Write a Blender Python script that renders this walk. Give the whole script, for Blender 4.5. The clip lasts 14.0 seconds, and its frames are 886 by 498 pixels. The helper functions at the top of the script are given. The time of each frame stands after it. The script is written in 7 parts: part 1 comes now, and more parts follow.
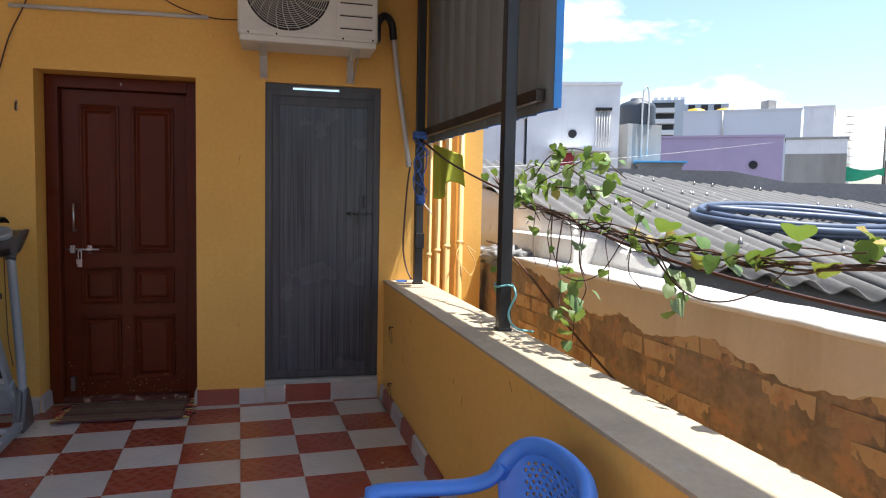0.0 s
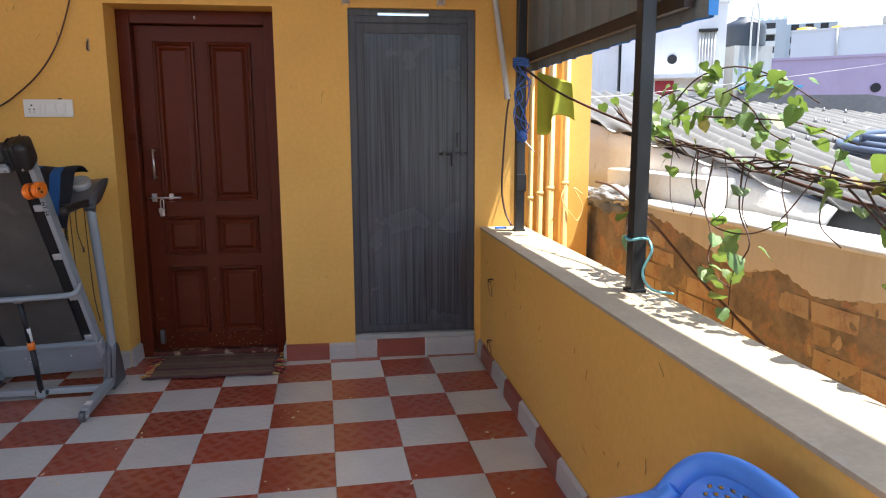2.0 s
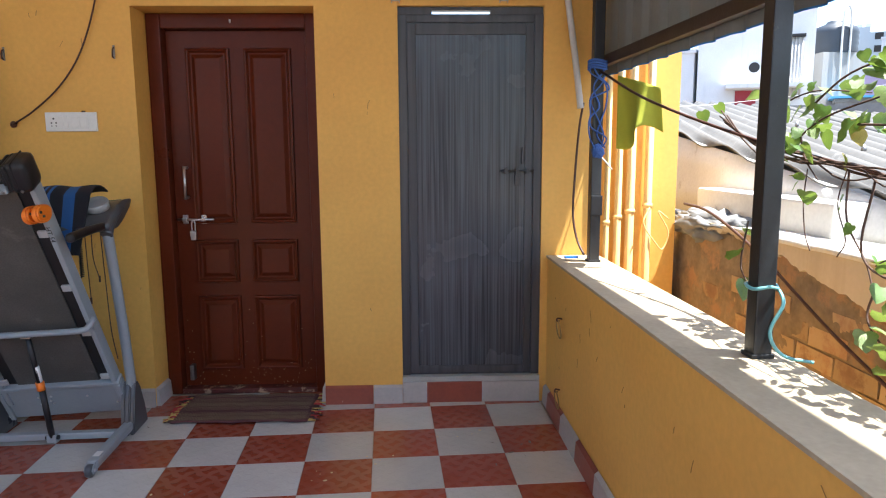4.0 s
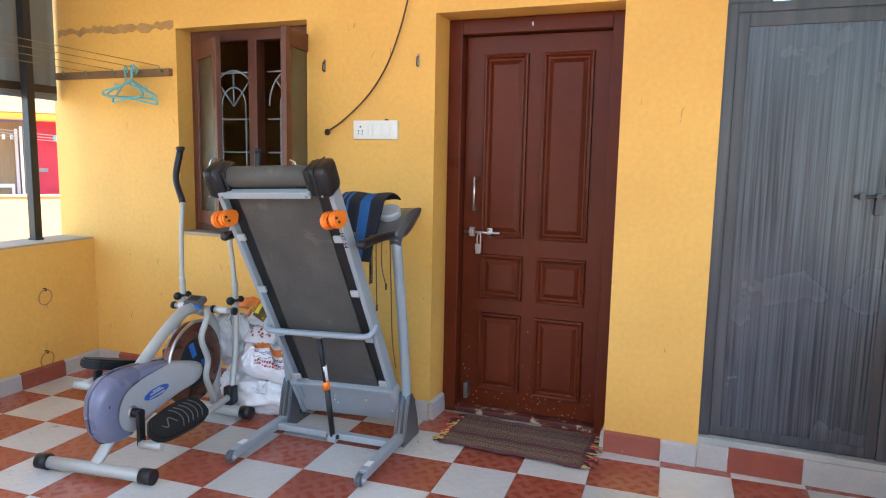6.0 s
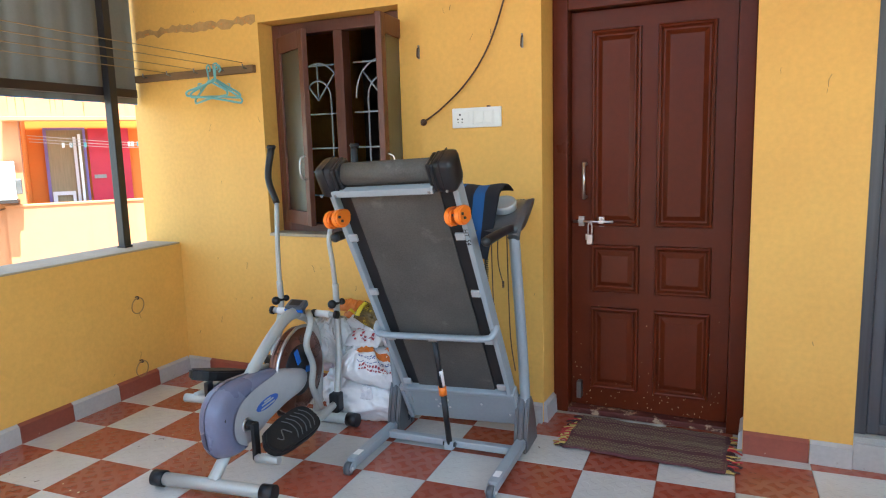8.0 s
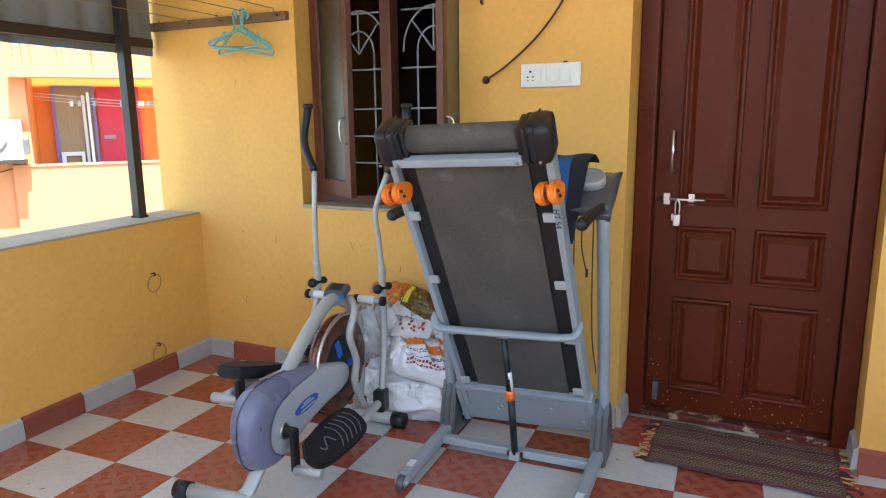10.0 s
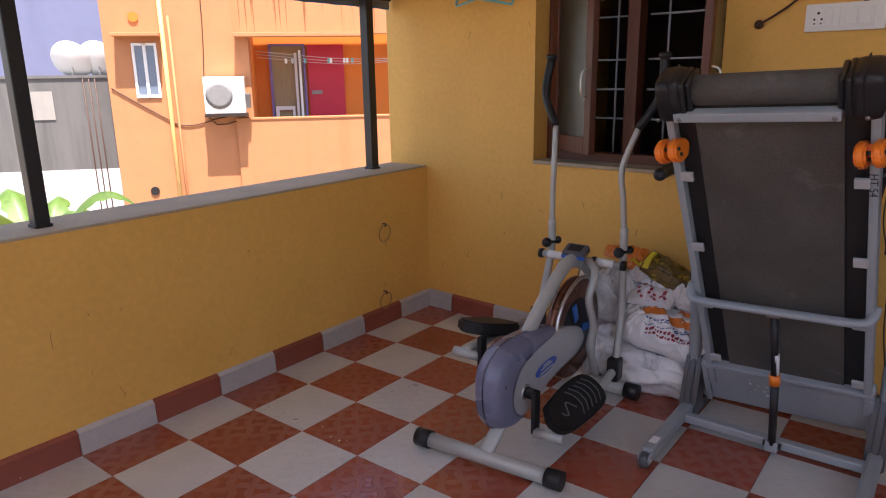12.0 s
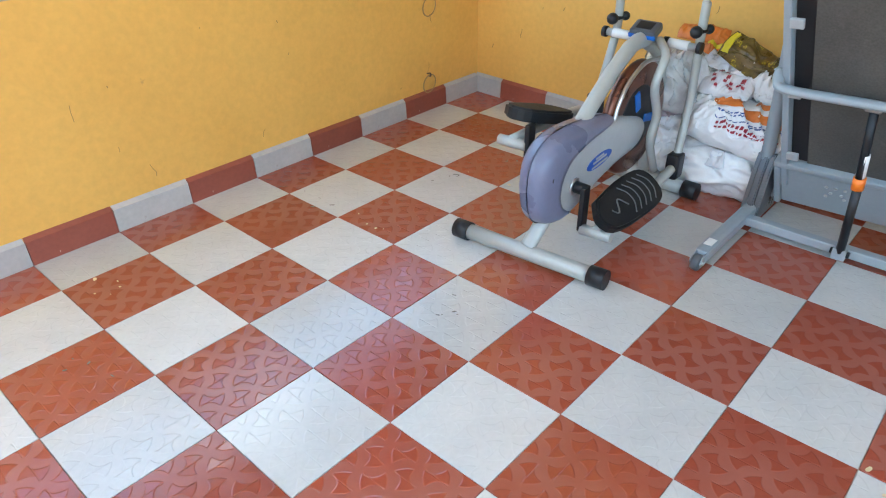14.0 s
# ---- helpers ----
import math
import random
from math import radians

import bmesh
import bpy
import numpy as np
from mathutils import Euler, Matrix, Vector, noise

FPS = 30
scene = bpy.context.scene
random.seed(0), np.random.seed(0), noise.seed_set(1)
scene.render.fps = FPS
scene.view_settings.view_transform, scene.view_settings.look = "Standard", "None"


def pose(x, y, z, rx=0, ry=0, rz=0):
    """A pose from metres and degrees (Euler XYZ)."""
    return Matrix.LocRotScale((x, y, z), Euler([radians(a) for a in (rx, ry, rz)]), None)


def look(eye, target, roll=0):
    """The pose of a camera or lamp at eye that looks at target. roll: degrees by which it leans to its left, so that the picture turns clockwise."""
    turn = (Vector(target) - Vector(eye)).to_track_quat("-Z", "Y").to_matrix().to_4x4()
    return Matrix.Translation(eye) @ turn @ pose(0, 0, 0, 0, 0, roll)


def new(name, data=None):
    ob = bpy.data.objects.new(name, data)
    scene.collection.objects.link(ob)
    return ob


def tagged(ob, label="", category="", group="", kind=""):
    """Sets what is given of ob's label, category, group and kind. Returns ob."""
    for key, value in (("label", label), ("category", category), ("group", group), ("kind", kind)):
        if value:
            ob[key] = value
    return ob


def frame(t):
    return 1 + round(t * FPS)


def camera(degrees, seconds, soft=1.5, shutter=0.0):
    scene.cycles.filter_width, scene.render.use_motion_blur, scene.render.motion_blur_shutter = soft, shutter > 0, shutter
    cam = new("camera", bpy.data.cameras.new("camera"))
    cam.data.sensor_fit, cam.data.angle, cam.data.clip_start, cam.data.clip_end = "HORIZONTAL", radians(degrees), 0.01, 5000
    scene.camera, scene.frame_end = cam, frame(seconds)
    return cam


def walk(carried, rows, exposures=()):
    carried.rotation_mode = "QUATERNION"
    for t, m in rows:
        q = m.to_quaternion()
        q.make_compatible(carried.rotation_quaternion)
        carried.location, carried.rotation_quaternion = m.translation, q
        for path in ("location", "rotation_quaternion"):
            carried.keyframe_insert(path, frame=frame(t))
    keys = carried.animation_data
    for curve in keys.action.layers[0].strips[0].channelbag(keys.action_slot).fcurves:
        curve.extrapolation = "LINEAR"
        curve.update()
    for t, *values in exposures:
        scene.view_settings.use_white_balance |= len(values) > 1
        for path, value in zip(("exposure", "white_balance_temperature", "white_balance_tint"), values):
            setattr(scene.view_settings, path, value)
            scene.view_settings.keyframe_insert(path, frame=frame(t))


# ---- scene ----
cam = camera(66.2, 14.0, 1.15)
PATH = [
    (0, (-0.089, 0.012, 1.386), (0.485, 1.922, 1.24), 1.2),
    (0.5, (-0.1, 0.027, 1.382), (0.379, 1.954, 1.144), 0.5),
    (1, (-0.095, 0.099, 1.384), (0.269, 2.04, 1.066), -0.1),
    (1.5, (-0.077, 0.314, 1.392), (0.252, 2.268, 1.115), -0.2),
    (2, (-0.101, 0.473, 1.389), (0.242, 2.416, 1.058), -0.2),
    (4.5, (0.008, 1.176, 1.394), (0.002, 3.16, 1.145), -0.4),
    (5, (-0.011, 1.341, 1.4), (-0.401, 3.294, 1.211), -0.2),
    (5.5, (-0.07, 1.395, 1.381), (-0.562, 3.32, 1.151), 0.7),
    (6, (-0.095, 1.392, 1.39), (-0.731, 3.27, 1.133), 1.1),
    (6.5, (-0.108, 1.395, 1.385), (-0.798, 3.25, 1.1), 0.4),
    (7, (-0.164, 1.405, 1.38), (-0.917, 3.227, 1.045), 1.2),
    (7.5, (-0.326, 1.456, 1.405), (-1.052, 3.294, 1.097), -0.5),
    (8, (-0.49, 1.469, 1.39), (-1.235, 3.302, 1.102), -1.6),
    (10.5, (-0.974, 1.838, 1.379), (-1.738, 3.644, 0.984), -0.5),
    (11, (-1.066, 1.821, 1.413), (-1.934, 3.586, 1.055), -1.8),
    (11.5, (-1.139, 1.807, 1.405), (-2.229, 3.43, 0.988), -1.5),
    (12, (-1.192, 1.764, 1.361), (-2.377, 3.298, 0.865), -0.9),
    (12.5, (-1.212, 1.742, 1.314), (-2.417, 3.17, 0.6), -1.4),
    (13, (-1.226, 1.739, 1.27), (-2.45, 3.021, 0.342), -1.5),
    (13.5, (-1.27, 1.792, 1.262), (-2.401, 3.09, 0.243), -0.0),
    (14, (-1.292, 1.925, 1.264), (-2.44, 3.181, 0.213), -0.8),
]
EXPOSURES = [(0.0, 1.38, 6240, 10), (0.5, 1.58, 6240, 10), (1.0, 1.78, 6240, 10), (1.5, 1.88, 6240, 10), (2.0, 1.93, 6240, 9), (4.5, 2.24, 6090, 8), (5.0, 2.44, 6040, 7), (5.5, 3.05, 5990, 3), (6.0, 3.2, 5940, 1), (6.5, 3.2, 5940, 0), (7.5, 3.0, 5940, -3), (8.0, 3.0, 5940, -2), (10.5, 2.9, 6090, 0), (11.0, 2.65, 6260, 6), (11.5, 2.2, 6465, 14), (12.0, 1.75, 6765, 20), (12.5, 1.9, 6790, 21), (13.0, 2.35, 6490, 10), (13.5, 3.3, 6090, -6), (14.0, 3.35, 5990, -6)]
walk(cam, [(t, look(eye, target, roll)) for t, eye, target, roll in PATH], EXPOSURES)

# ---- light ----
SUN = Vector((0.30, -0.15, 0.942)).normalized()
world = bpy.data.worlds.new("sky")
scene.world = world
world.use_nodes = True
wn, wl = world.node_tree.nodes, world.node_tree.links
wn.clear()
sky = wn.new("ShaderNodeTexSky")
sky.sky_type = "NISHITA"
sky.sun_disc = False
sky.sun_elevation = math.asin(SUN.z)
sky.sun_rotation = math.atan2(SUN.x, SUN.y)
sky.air_density, sky.dust_density, sky.ozone_density = 1.0, 1.6, 1.5
wtc = wn.new("ShaderNodeTexCoord")
wmap = wn.new("ShaderNodeMapping")
wmap.inputs["Scale"].default_value = (1.0, 1.0, 2.6)
wmap.inputs["Location"].default_value = (0.35, 0.1, 0.0)
cloud = wn.new("ShaderNodeTexNoise")
cloud.inputs["Scale"].default_value = 4.5
cloud.inputs["Detail"].default_value = 9.0
cloud.inputs["Roughness"].default_value = 0.55
wr = wn.new("ShaderNodeValToRGB")
wr.color_ramp.elements[0].position, wr.color_ramp.elements[1].position = 0.54, 0.70
wmix = wn.new("ShaderNodeMixRGB")
wmix.inputs["Color2"].default_value = (7.6, 7.7, 7.9, 1)
wbg = wn.new("ShaderNodeBackground")
wbg.inputs["Strength"].default_value = 0.11
wo = wn.new("ShaderNodeOutputWorld")
wl.new(wtc.outputs["Generated"], wmap.inputs["Vector"])
wl.new(wmap.outputs["Vector"], cloud.inputs["Vector"])
wl.new(cloud.outputs["Fac"], wr.inputs["Fac"])
wl.new(wr.outputs["Color"], wmix.inputs["Fac"])
wl.new(sky.outputs["Color"], wmix.inputs["Color1"])
wl.new(wmix.outputs["Color"], wbg.inputs["Color"])
wl.new(wbg.outputs["Background"], wo.inputs["Surface"])

sun = new("sun", bpy.data.lights.new("sun", "SUN"))
sun.data.energy, sun.data.angle, sun.data.color = 4.5, radians(0.5), (1.0, 0.95, 0.87)
sun.matrix_world = look(SUN * 20, (0, 0, 0))


# ---- mesh helpers ----
def box(bm, x0, x1, y0, y1, z0, z1, bevel=0.0, m=None):
    """A box between two corners, its edges rounded by bevel."""
    made = bmesh.ops.create_cube(bm, size=1.0)
    vs = made["verts"]
    for v in vs:
        v.co = Vector((x0 + (v.co.x + 0.5) * (x1 - x0), y0 + (v.co.y + 0.5) * (y1 - y0), z0 + (v.co.z + 0.5) * (z1 - z0)))
    if bevel > 0:
        es = list({e for v in vs for e in v.link_edges})
        out = bmesh.ops.bevel(bm, geom=es, offset=bevel, segments=2, affect="EDGES", profile=0.6)
        vs = list({v for f in out["faces"] for v in f.verts} | {v for v in vs if v.is_valid})
    if m is not None:
        bmesh.ops.transform(bm, matrix=m, verts=[v for v in vs if v.is_valid])
    return bm


def smooth_path(pts, step=6):
    """A rounded path through a few points (Catmull-Rom)."""
    p = [Vector(q) for q in pts]
    if len(p) < 3:
        return p
    p = [2 * p[0] - p[1]] + p + [2 * p[-1] - p[-2]]
    out = []
    for i in range(1, len(p) - 2):
        a, b, c, d = p[i - 1:i + 3]
        for k in range(step):
            t = k / step
            out.append(0.5 * (2 * b + (c - a) * t + (2 * a - 5 * b + 4 * c - d) * t * t + (3 * b - a - 3 * c + d) * t ** 3))
    out.append(p[-2])
    return out


def tube(bm, pts, r, n=10, step=6, r2=None, flat=1.0, caps=True):
    """A tube along a rounded path; r2: its other end's radius; flat: its height over its width."""
    path = smooth_path(pts, step)
    rings, side = [], None
    for i, q in enumerate(path):
        d = (path[min(i + 1, len(path) - 1)] - path[max(i - 1, 0)]).normalized()
        if side is None:
            side = d.cross(Vector((0, 0, 1)))
            if side.length < 0.1:
                side = d.cross(Vector((0, 1, 0)))
        side = (side - d * side.dot(d)).normalized()
        up = side.cross(d)
        f = i / max(1, len(path) - 1)
        rr = r if r2 is None else r + (r2 - r) * f
        rings.append([bm.verts.new(q + side * rr * math.cos(2 * math.pi * k / n) + up * rr * flat * math.sin(2 * math.pi * k / n)) for k in range(n)])
    for a, b in zip(rings, rings[1:]):
        for k in range(n):
            bm.faces.new((a[k], a[(k + 1) % n], b[(k + 1) % n], b[k])).smooth = True
    if caps:
        bm.faces.new(rings[0][::-1])
        bm.faces.new(rings[-1])
    return bm


def lathe(bm, profile, n=20, m=None):
    """A body of revolution about z, from rows of (radius, height)."""
    rings = []
    for r, z in profile:
        rings.append([bm.verts.new((max(r, 1e-4) * math.cos(2 * math.pi * k / n), max(r, 1e-4) * math.sin(2 * math.pi * k / n), z)) for k in range(n)])
    for a, b in zip(rings, rings[1:]):
        for k in range(n):
            bm.faces.new((a[k], a[(k + 1) % n], b[(k + 1) % n], b[k])).smooth = True
    bm.faces.new(rings[0][::-1])
    bm.faces.new(rings[-1])
    if m is not None:
        bmesh.ops.transform(bm, matrix=m, verts=[v for ring in rings for v in ring])
    return bm


def blob(bm, c, size, seed=0, rough=0.15, sub=3, m=None, freq=3.0):
    """An uneven rounded lump."""
    vs = bmesh.ops.create_icosphere(bm, subdivisions=sub, radius=1.0)["verts"]
    for v in vs:
        k = 1 + rough * noise.fractal(v.co * freq + Vector((seed * 7.3, seed * 3.1, 0)), 0.8, 2.0, 3)
        v.co = Vector((v.co.x * size[0] * k, v.co.y * size[1] * k, v.co.z * size[2] * k))
        if m is not None:
            v.co = m @ v.co
        v.co += Vector(c)
    for v in vs:
        for f in v.link_faces:
            f.smooth = True
    return bm


def slab(bm, outline, t, m=None):
    """A plate: an outline in x, y, raised by t in z."""
    a = [bm.verts.new((x, y, 0)) for x, y in outline]
    b = [bm.verts.new((x, y, t)) for x, y in outline]
    n = len(a)
    bm.faces.new(a[::-1])
    bm.faces.new(b)
    for k in range(n):
        bm.faces.new((a[k], a[(k + 1) % n], b[(k + 1) % n], b[k]))
    if m is not None:
        bmesh.ops.transform(bm, matrix=m, verts=a + b)
    return bm


def sheet(bm, nu, nv, f, t=0.0):
    """A grid of f(u, v) for u and v from 0 to 1, given a thickness t."""
    g = [[bm.verts.new(f(i / nu, j / nv)) for j in range(nv + 1)] for i in range(nu + 1)]
    for i in range(nu):
        for j in range(nv):
            bm.faces.new((g[i][j], g[i + 1][j], g[i + 1][j + 1], g[i][j + 1])).smooth = True
    if t:
        bmesh.ops.recalc_face_normals(bm, faces=bm.faces)
        bmesh.ops.solidify(bm, geom=bm.faces[:], thickness=t)
    return bm


def part(name, bm, material, parent=None, label="", m=None):
    """Links a bmesh as one mesh object under a thing or a part."""
    bmesh.ops.recalc_face_normals(bm, faces=bm.faces)
    me = bpy.data.meshes.new(name)
    bm.to_mesh(me)
    bm.free()
    me.materials.append(material)
    ob = new(name, me)
    if parent is not None:
        ob.parent = parent
    if m is not None:
        ob.matrix_basis = m
    if label:
        ob["label"] = label
    return ob


def thing(name, label, category, m=None, group="", kind=""):
    ob = new(name)
    ob.empty_display_size = 0.1
    if m is not None:
        ob.matrix_basis = m
    return tagged(ob, label, category, group, kind)


def B(*a, **k):
    return box(bmesh.new(), *a, **k)


def T(*a, **k):
    return tube(bmesh.new(), *a, **k)


# ---- materials ----
def mat(name, color, rough=0.5, metal=0.0, var=0.12, scale=6.0, fine=60.0, bump=0.15, tint=None, spots=None, coat=0.0, spec=0.5, stretch=(1, 1, 1), own=0.0):
    """A paint, plastic, metal or stone: two scales of variation, a fine relief, and stains of a second colour."""
    m = bpy.data.materials.new(name)
    m.use_nodes = True
    n, l = m.node_tree.nodes, m.node_tree.links
    b = n["Principled BSDF"]
    b.inputs["Roughness"].default_value = rough
    b.inputs["Metallic"].default_value = metal
    b.inputs["Coat Weight"].default_value = coat
    b.inputs["Specular IOR Level"].default_value = spec
    tc = n.new("ShaderNodeTexCoord")
    mp = n.new("ShaderNodeMapping")
    mp.inputs["Scale"].default_value = stretch
    l.new(tc.outputs["Object"], mp.inputs["Vector"])
    big = n.new("ShaderNodeTexNoise")
    big.inputs["Scale"].default_value, big.inputs["Detail"].default_value = scale, 5
    small = n.new("ShaderNodeTexNoise")
    small.inputs["Scale"].default_value, small.inputs["Detail"].default_value = fine, 4
    for x in (big, small):
        l.new(mp.outputs["Vector"], x.inputs["Vector"])
    dark = tint or tuple(c * 0.62 for c in color)
    ramp = n.new("ShaderNodeValToRGB")
    ramp.color_ramp.elements[0].position, ramp.color_ramp.elements[1].position = 0.3, 0.62
    ramp.color_ramp.elements[0].color = (*[c * (1 - var * 2.2) + d * var * 2.2 for c, d in zip(color, dark)], 1)
    ramp.color_ramp.elements[1].color = (*color, 1)
    l.new(big.outputs["Fac"], ramp.inputs["Fac"])
    mix = n.new("ShaderNodeMixRGB")
    mix.blend_type = "MULTIPLY"
    mix.inputs["Fac"].default_value = min(1.0, var * 2)
    l.new(ramp.outputs["Color"], mix.inputs["Color1"])
    r2 = n.new("ShaderNodeValToRGB")
    r2.color_ramp.elements[0].position, r2.color_ramp.elements[1].position = 0.3, 0.7
    r2.color_ramp.elements[0].color = (0.7, 0.7, 0.7, 1)
    l.new(small.outputs["Fac"], r2.inputs["Fac"])
    l.new(r2.outputs["Color"], mix.inputs["Color2"])
    out = mix.outputs["Color"]
    if spots:
        sp = n.new("ShaderNodeTexNoise")
        sp.inputs["Scale"].default_value, sp.inputs["Detail"].default_value, sp.inputs["Roughness"].default_value = spots[1], 8, 0.7
        l.new(tc.outputs["Object"], sp.inputs["Vector"])
        sr = n.new("ShaderNodeValToRGB")
        sr.color_ramp.elements[0].position, sr.color_ramp.elements[1].position = spots[2], min(1.0, spots[2] + spots[3])
        l.new(sp.outputs["Fac"], sr.inputs["Fac"])
        sm = n.new("ShaderNodeMixRGB")
        sm.inputs["Color2"].default_value = (*spots[0], 1)
        l.new(sr.outputs["Color"], sm.inputs["Fac"])
        l.new(out, sm.inputs["Color1"])
        out = sm.outputs["Color"]
    if own:
        oi = n.new("ShaderNodeObjectInfo")
        hs = n.new("ShaderNodeHueSaturation")
        mr = n.new("ShaderNodeMapRange")
        mr.inputs["To Min"].default_value, mr.inputs["To Max"].default_value = 1 - own, 1 + own
        l.new(oi.outputs["Random"], mr.inputs["Value"])
        l.new(mr.outputs["Result"], hs.inputs["Value"])
        l.new(out, hs.inputs["Color"])
        out = hs.outputs["Color"]
    l.new(out, b.inputs["Base Color"])
    rr = n.new("ShaderNodeMapRange")
    rr.inputs["To Min"].default_value, rr.inputs["To Max"].default_value = max(0.03, rough - 0.12), min(1, rough + 0.12)
    l.new(big.outputs["Fac"], rr.inputs["Value"])
    l.new(rr.outputs["Result"], b.inputs["Roughness"])
    if bump:
        bp = n.new("ShaderNodeBump")
        bp.inputs["Strength"].default_value, bp.inputs["Distance"].default_value = bump, 0.004
        l.new(small.outputs["Fac"], bp.inputs["Height"])
        l.new(bp.outputs["Normal"], b.inputs["Normal"])
    return m


def streaked(name, color, dark, across=1.0, rough=0.85, low=0.45, high=0.7, bump=0.25):
    """Weathered paint or render with stains that run down."""
    m = mat(name, color, rough, var=0.1, scale=3, fine=45, bump=bump)
    n, l = m.node_tree.nodes, m.node_tree.links
    b = n["Principled BSDF"]
    src = b.inputs["Base Color"].links[0].from_socket
    tc = n.new("ShaderNodeTexCoord")
    mp = n.new("ShaderNodeMapping")
    mp.inputs["Scale"].default_value = (across * 4, across * 4, across * 0.45)
    ns = n.new("ShaderNodeTexNoise")
    ns.inputs["Scale"].default_value, ns.inputs["Detail"].default_value, ns.inputs["Roughness"].default_value = 1.0, 8, 0.65
    rp = n.new("ShaderNodeValToRGB")
    rp.color_ramp.elements[0].position, rp.color_ramp.elements[1].position = low, high
    mx = n.new("ShaderNodeMixRGB")
    mx.inputs["Color2"].default_value = (*dark, 1)
    l.new(tc.outputs["Object"], mp.inputs["Vector"])
    l.new(mp.outputs["Vector"], ns.inputs["Vector"])
    l.new(ns.outputs["Fac"], rp.inputs["Fac"])
    l.new(rp.outputs["Color"], mx.inputs["Fac"])
    l.new(src, mx.inputs["Color1"])
    l.new(mx.outputs["Color"], b.inputs["Base Color"])
    return m


def tile_mat(name, color, second, relief, tintmix, gloss=(0.30, 0.16)):
    """A glazed cement tile with a pinwheel relief of four by four petals."""
    m = mat(name, color, 0.3, var=0.1, scale=5, fine=70, bump=0, own=0.12, spots=((0.55, 0.5, 0.45), 30, 0.70, 0.05), spec=0.8)
    n, l = m.node_tree.nodes, m.node_tree.links
    b = n["Principled BSDF"]
    tc = n.new("ShaderNodeTexCoord")
    sx = n.new("ShaderNodeSeparateXYZ")
    l.new(tc.outputs["Object"], sx.inputs["Vector"])

    def op(kind, a, c):
        k = n.new("ShaderNodeMath")
        k.operation = kind
        for i, v in enumerate((a, c)):
            if v is None:
                continue
            if isinstance(v, float):
                k.inputs[i].default_value = v
            else:
                l.new(v, k.inputs[i])
        return k.outputs[0]
    # axe heads on a lattice set cornerwise to the tile, every other one turned, each split by a ridge
    step = 0.305 / 6 * math.sqrt(2)
    p = op("ADD", op("DIVIDE", op("ADD", sx.outputs["X"], sx.outputs["Y"]), step * math.sqrt(2)), 64.0)
    q = op("ADD", op("DIVIDE", op("SUBTRACT", sx.outputs["X"], sx.outputs["Y"]), step * math.sqrt(2)), 64.0)
    odd = op("MODULO", op("ADD", op("FLOOR", p, None), op("FLOOR", q, None)), 2.0)
    even = op("SUBTRACT", 1.0, odd)
    lp, lq = op("SUBTRACT", op("FRACT", p, None), 0.5), op("SUBTRACT", op("FRACT", q, None), 0.5)
    la = op("ADD", op("MULTIPLY", lp, even), op("MULTIPLY", lq, odd))
    lb = op("ADD", op("MULTIPLY", lq, even), op("MULTIPLY", lp, odd))

    def ease(value, lo, hi):
        k = n.new("ShaderNodeMapRange")
        k.inputs["From Min"].default_value, k.inputs["From Max"].default_value = lo, hi
        l.new(value, k.inputs["Value"])
        return k.outputs["Result"]
    waist = op("SUBTRACT", op("ADD", op("MULTIPLY", op("MULTIPLY", la, la), 1.15), 0.17), op("ABSOLUTE", lb, None))
    ends = op("SUBTRACT", op("SUBTRACT", 0.45, op("MULTIPLY", op("MULTIPLY", lb, lb), 0.55)), op("ABSOLUTE", la, None))
    g = op("MULTIPLY", ease(waist, 0.0, 0.05), ease(ends, 0.0, 0.05))
    spoke = op("MULTIPLY", ease(op("ABSOLUTE", op("SUBTRACT", la, lb), None), 0.045, 0.012), ease(op("ABSOLUTE", la, None), 0.34, 0.31))
    crest = op("ADD", g, op("MULTIPLY", spoke, -0.8))
    worn = n.new("ShaderNodeTexNoise")
    worn.inputs["Scale"].default_value, worn.inputs["Detail"].default_value = 3.3, 3
    oi = n.new("ShaderNodeObjectInfo")
    wsc = n.new("ShaderNodeVectorMath")
    wsc.operation = "MULTIPLY_ADD"
    wsc.inputs[1].default_value = (40, 40, 40)
    l.new(oi.outputs["Random"], wsc.inputs[0])
    l.new(tc.outputs["Object"], wsc.inputs[2])
    l.new(wsc.outputs[0], worn.inputs["Vector"])
    wr2 = n.new("ShaderNodeMapRange")
    wr2.inputs["From Min"].default_value, wr2.inputs["From Max"].default_value = 0.30, 0.58
    l.new(worn.outputs["Fac"], wr2.inputs["Value"])
    src = b.inputs["Base Color"].links[0].from_socket
    mx = n.new("ShaderNodeMixRGB")
    mx.inputs["Color2"].default_value = (*second, 1)
    l.new(op("MULTIPLY", op("MULTIPLY", op("SUBTRACT", 1.0, g), wr2.outputs["Result"]), tintmix), mx.inputs["Fac"])
    l.new(src, mx.inputs["Color1"])
    l.new(mx.outputs["Color"], b.inputs["Base Color"])
    bp = n.new("ShaderNodeBump")
    bp.inputs["Strength"].default_value, bp.inputs["Distance"].default_value = relief, 0.0016
    l.new(crest, bp.inputs["Height"])
    l.new(bp.outputs["Normal"], b.inputs["Normal"])
    for link in list(b.inputs["Roughness"].links):
        l.remove(link)
    ro = n.new("ShaderNodeMapRange")
    ro.inputs["To Min"].default_value, ro.inputs["To Max"].default_value = gloss
    l.new(g, ro.inputs["Value"])
    l.new(ro.outputs["Result"], b.inputs["Roughness"])
    return m


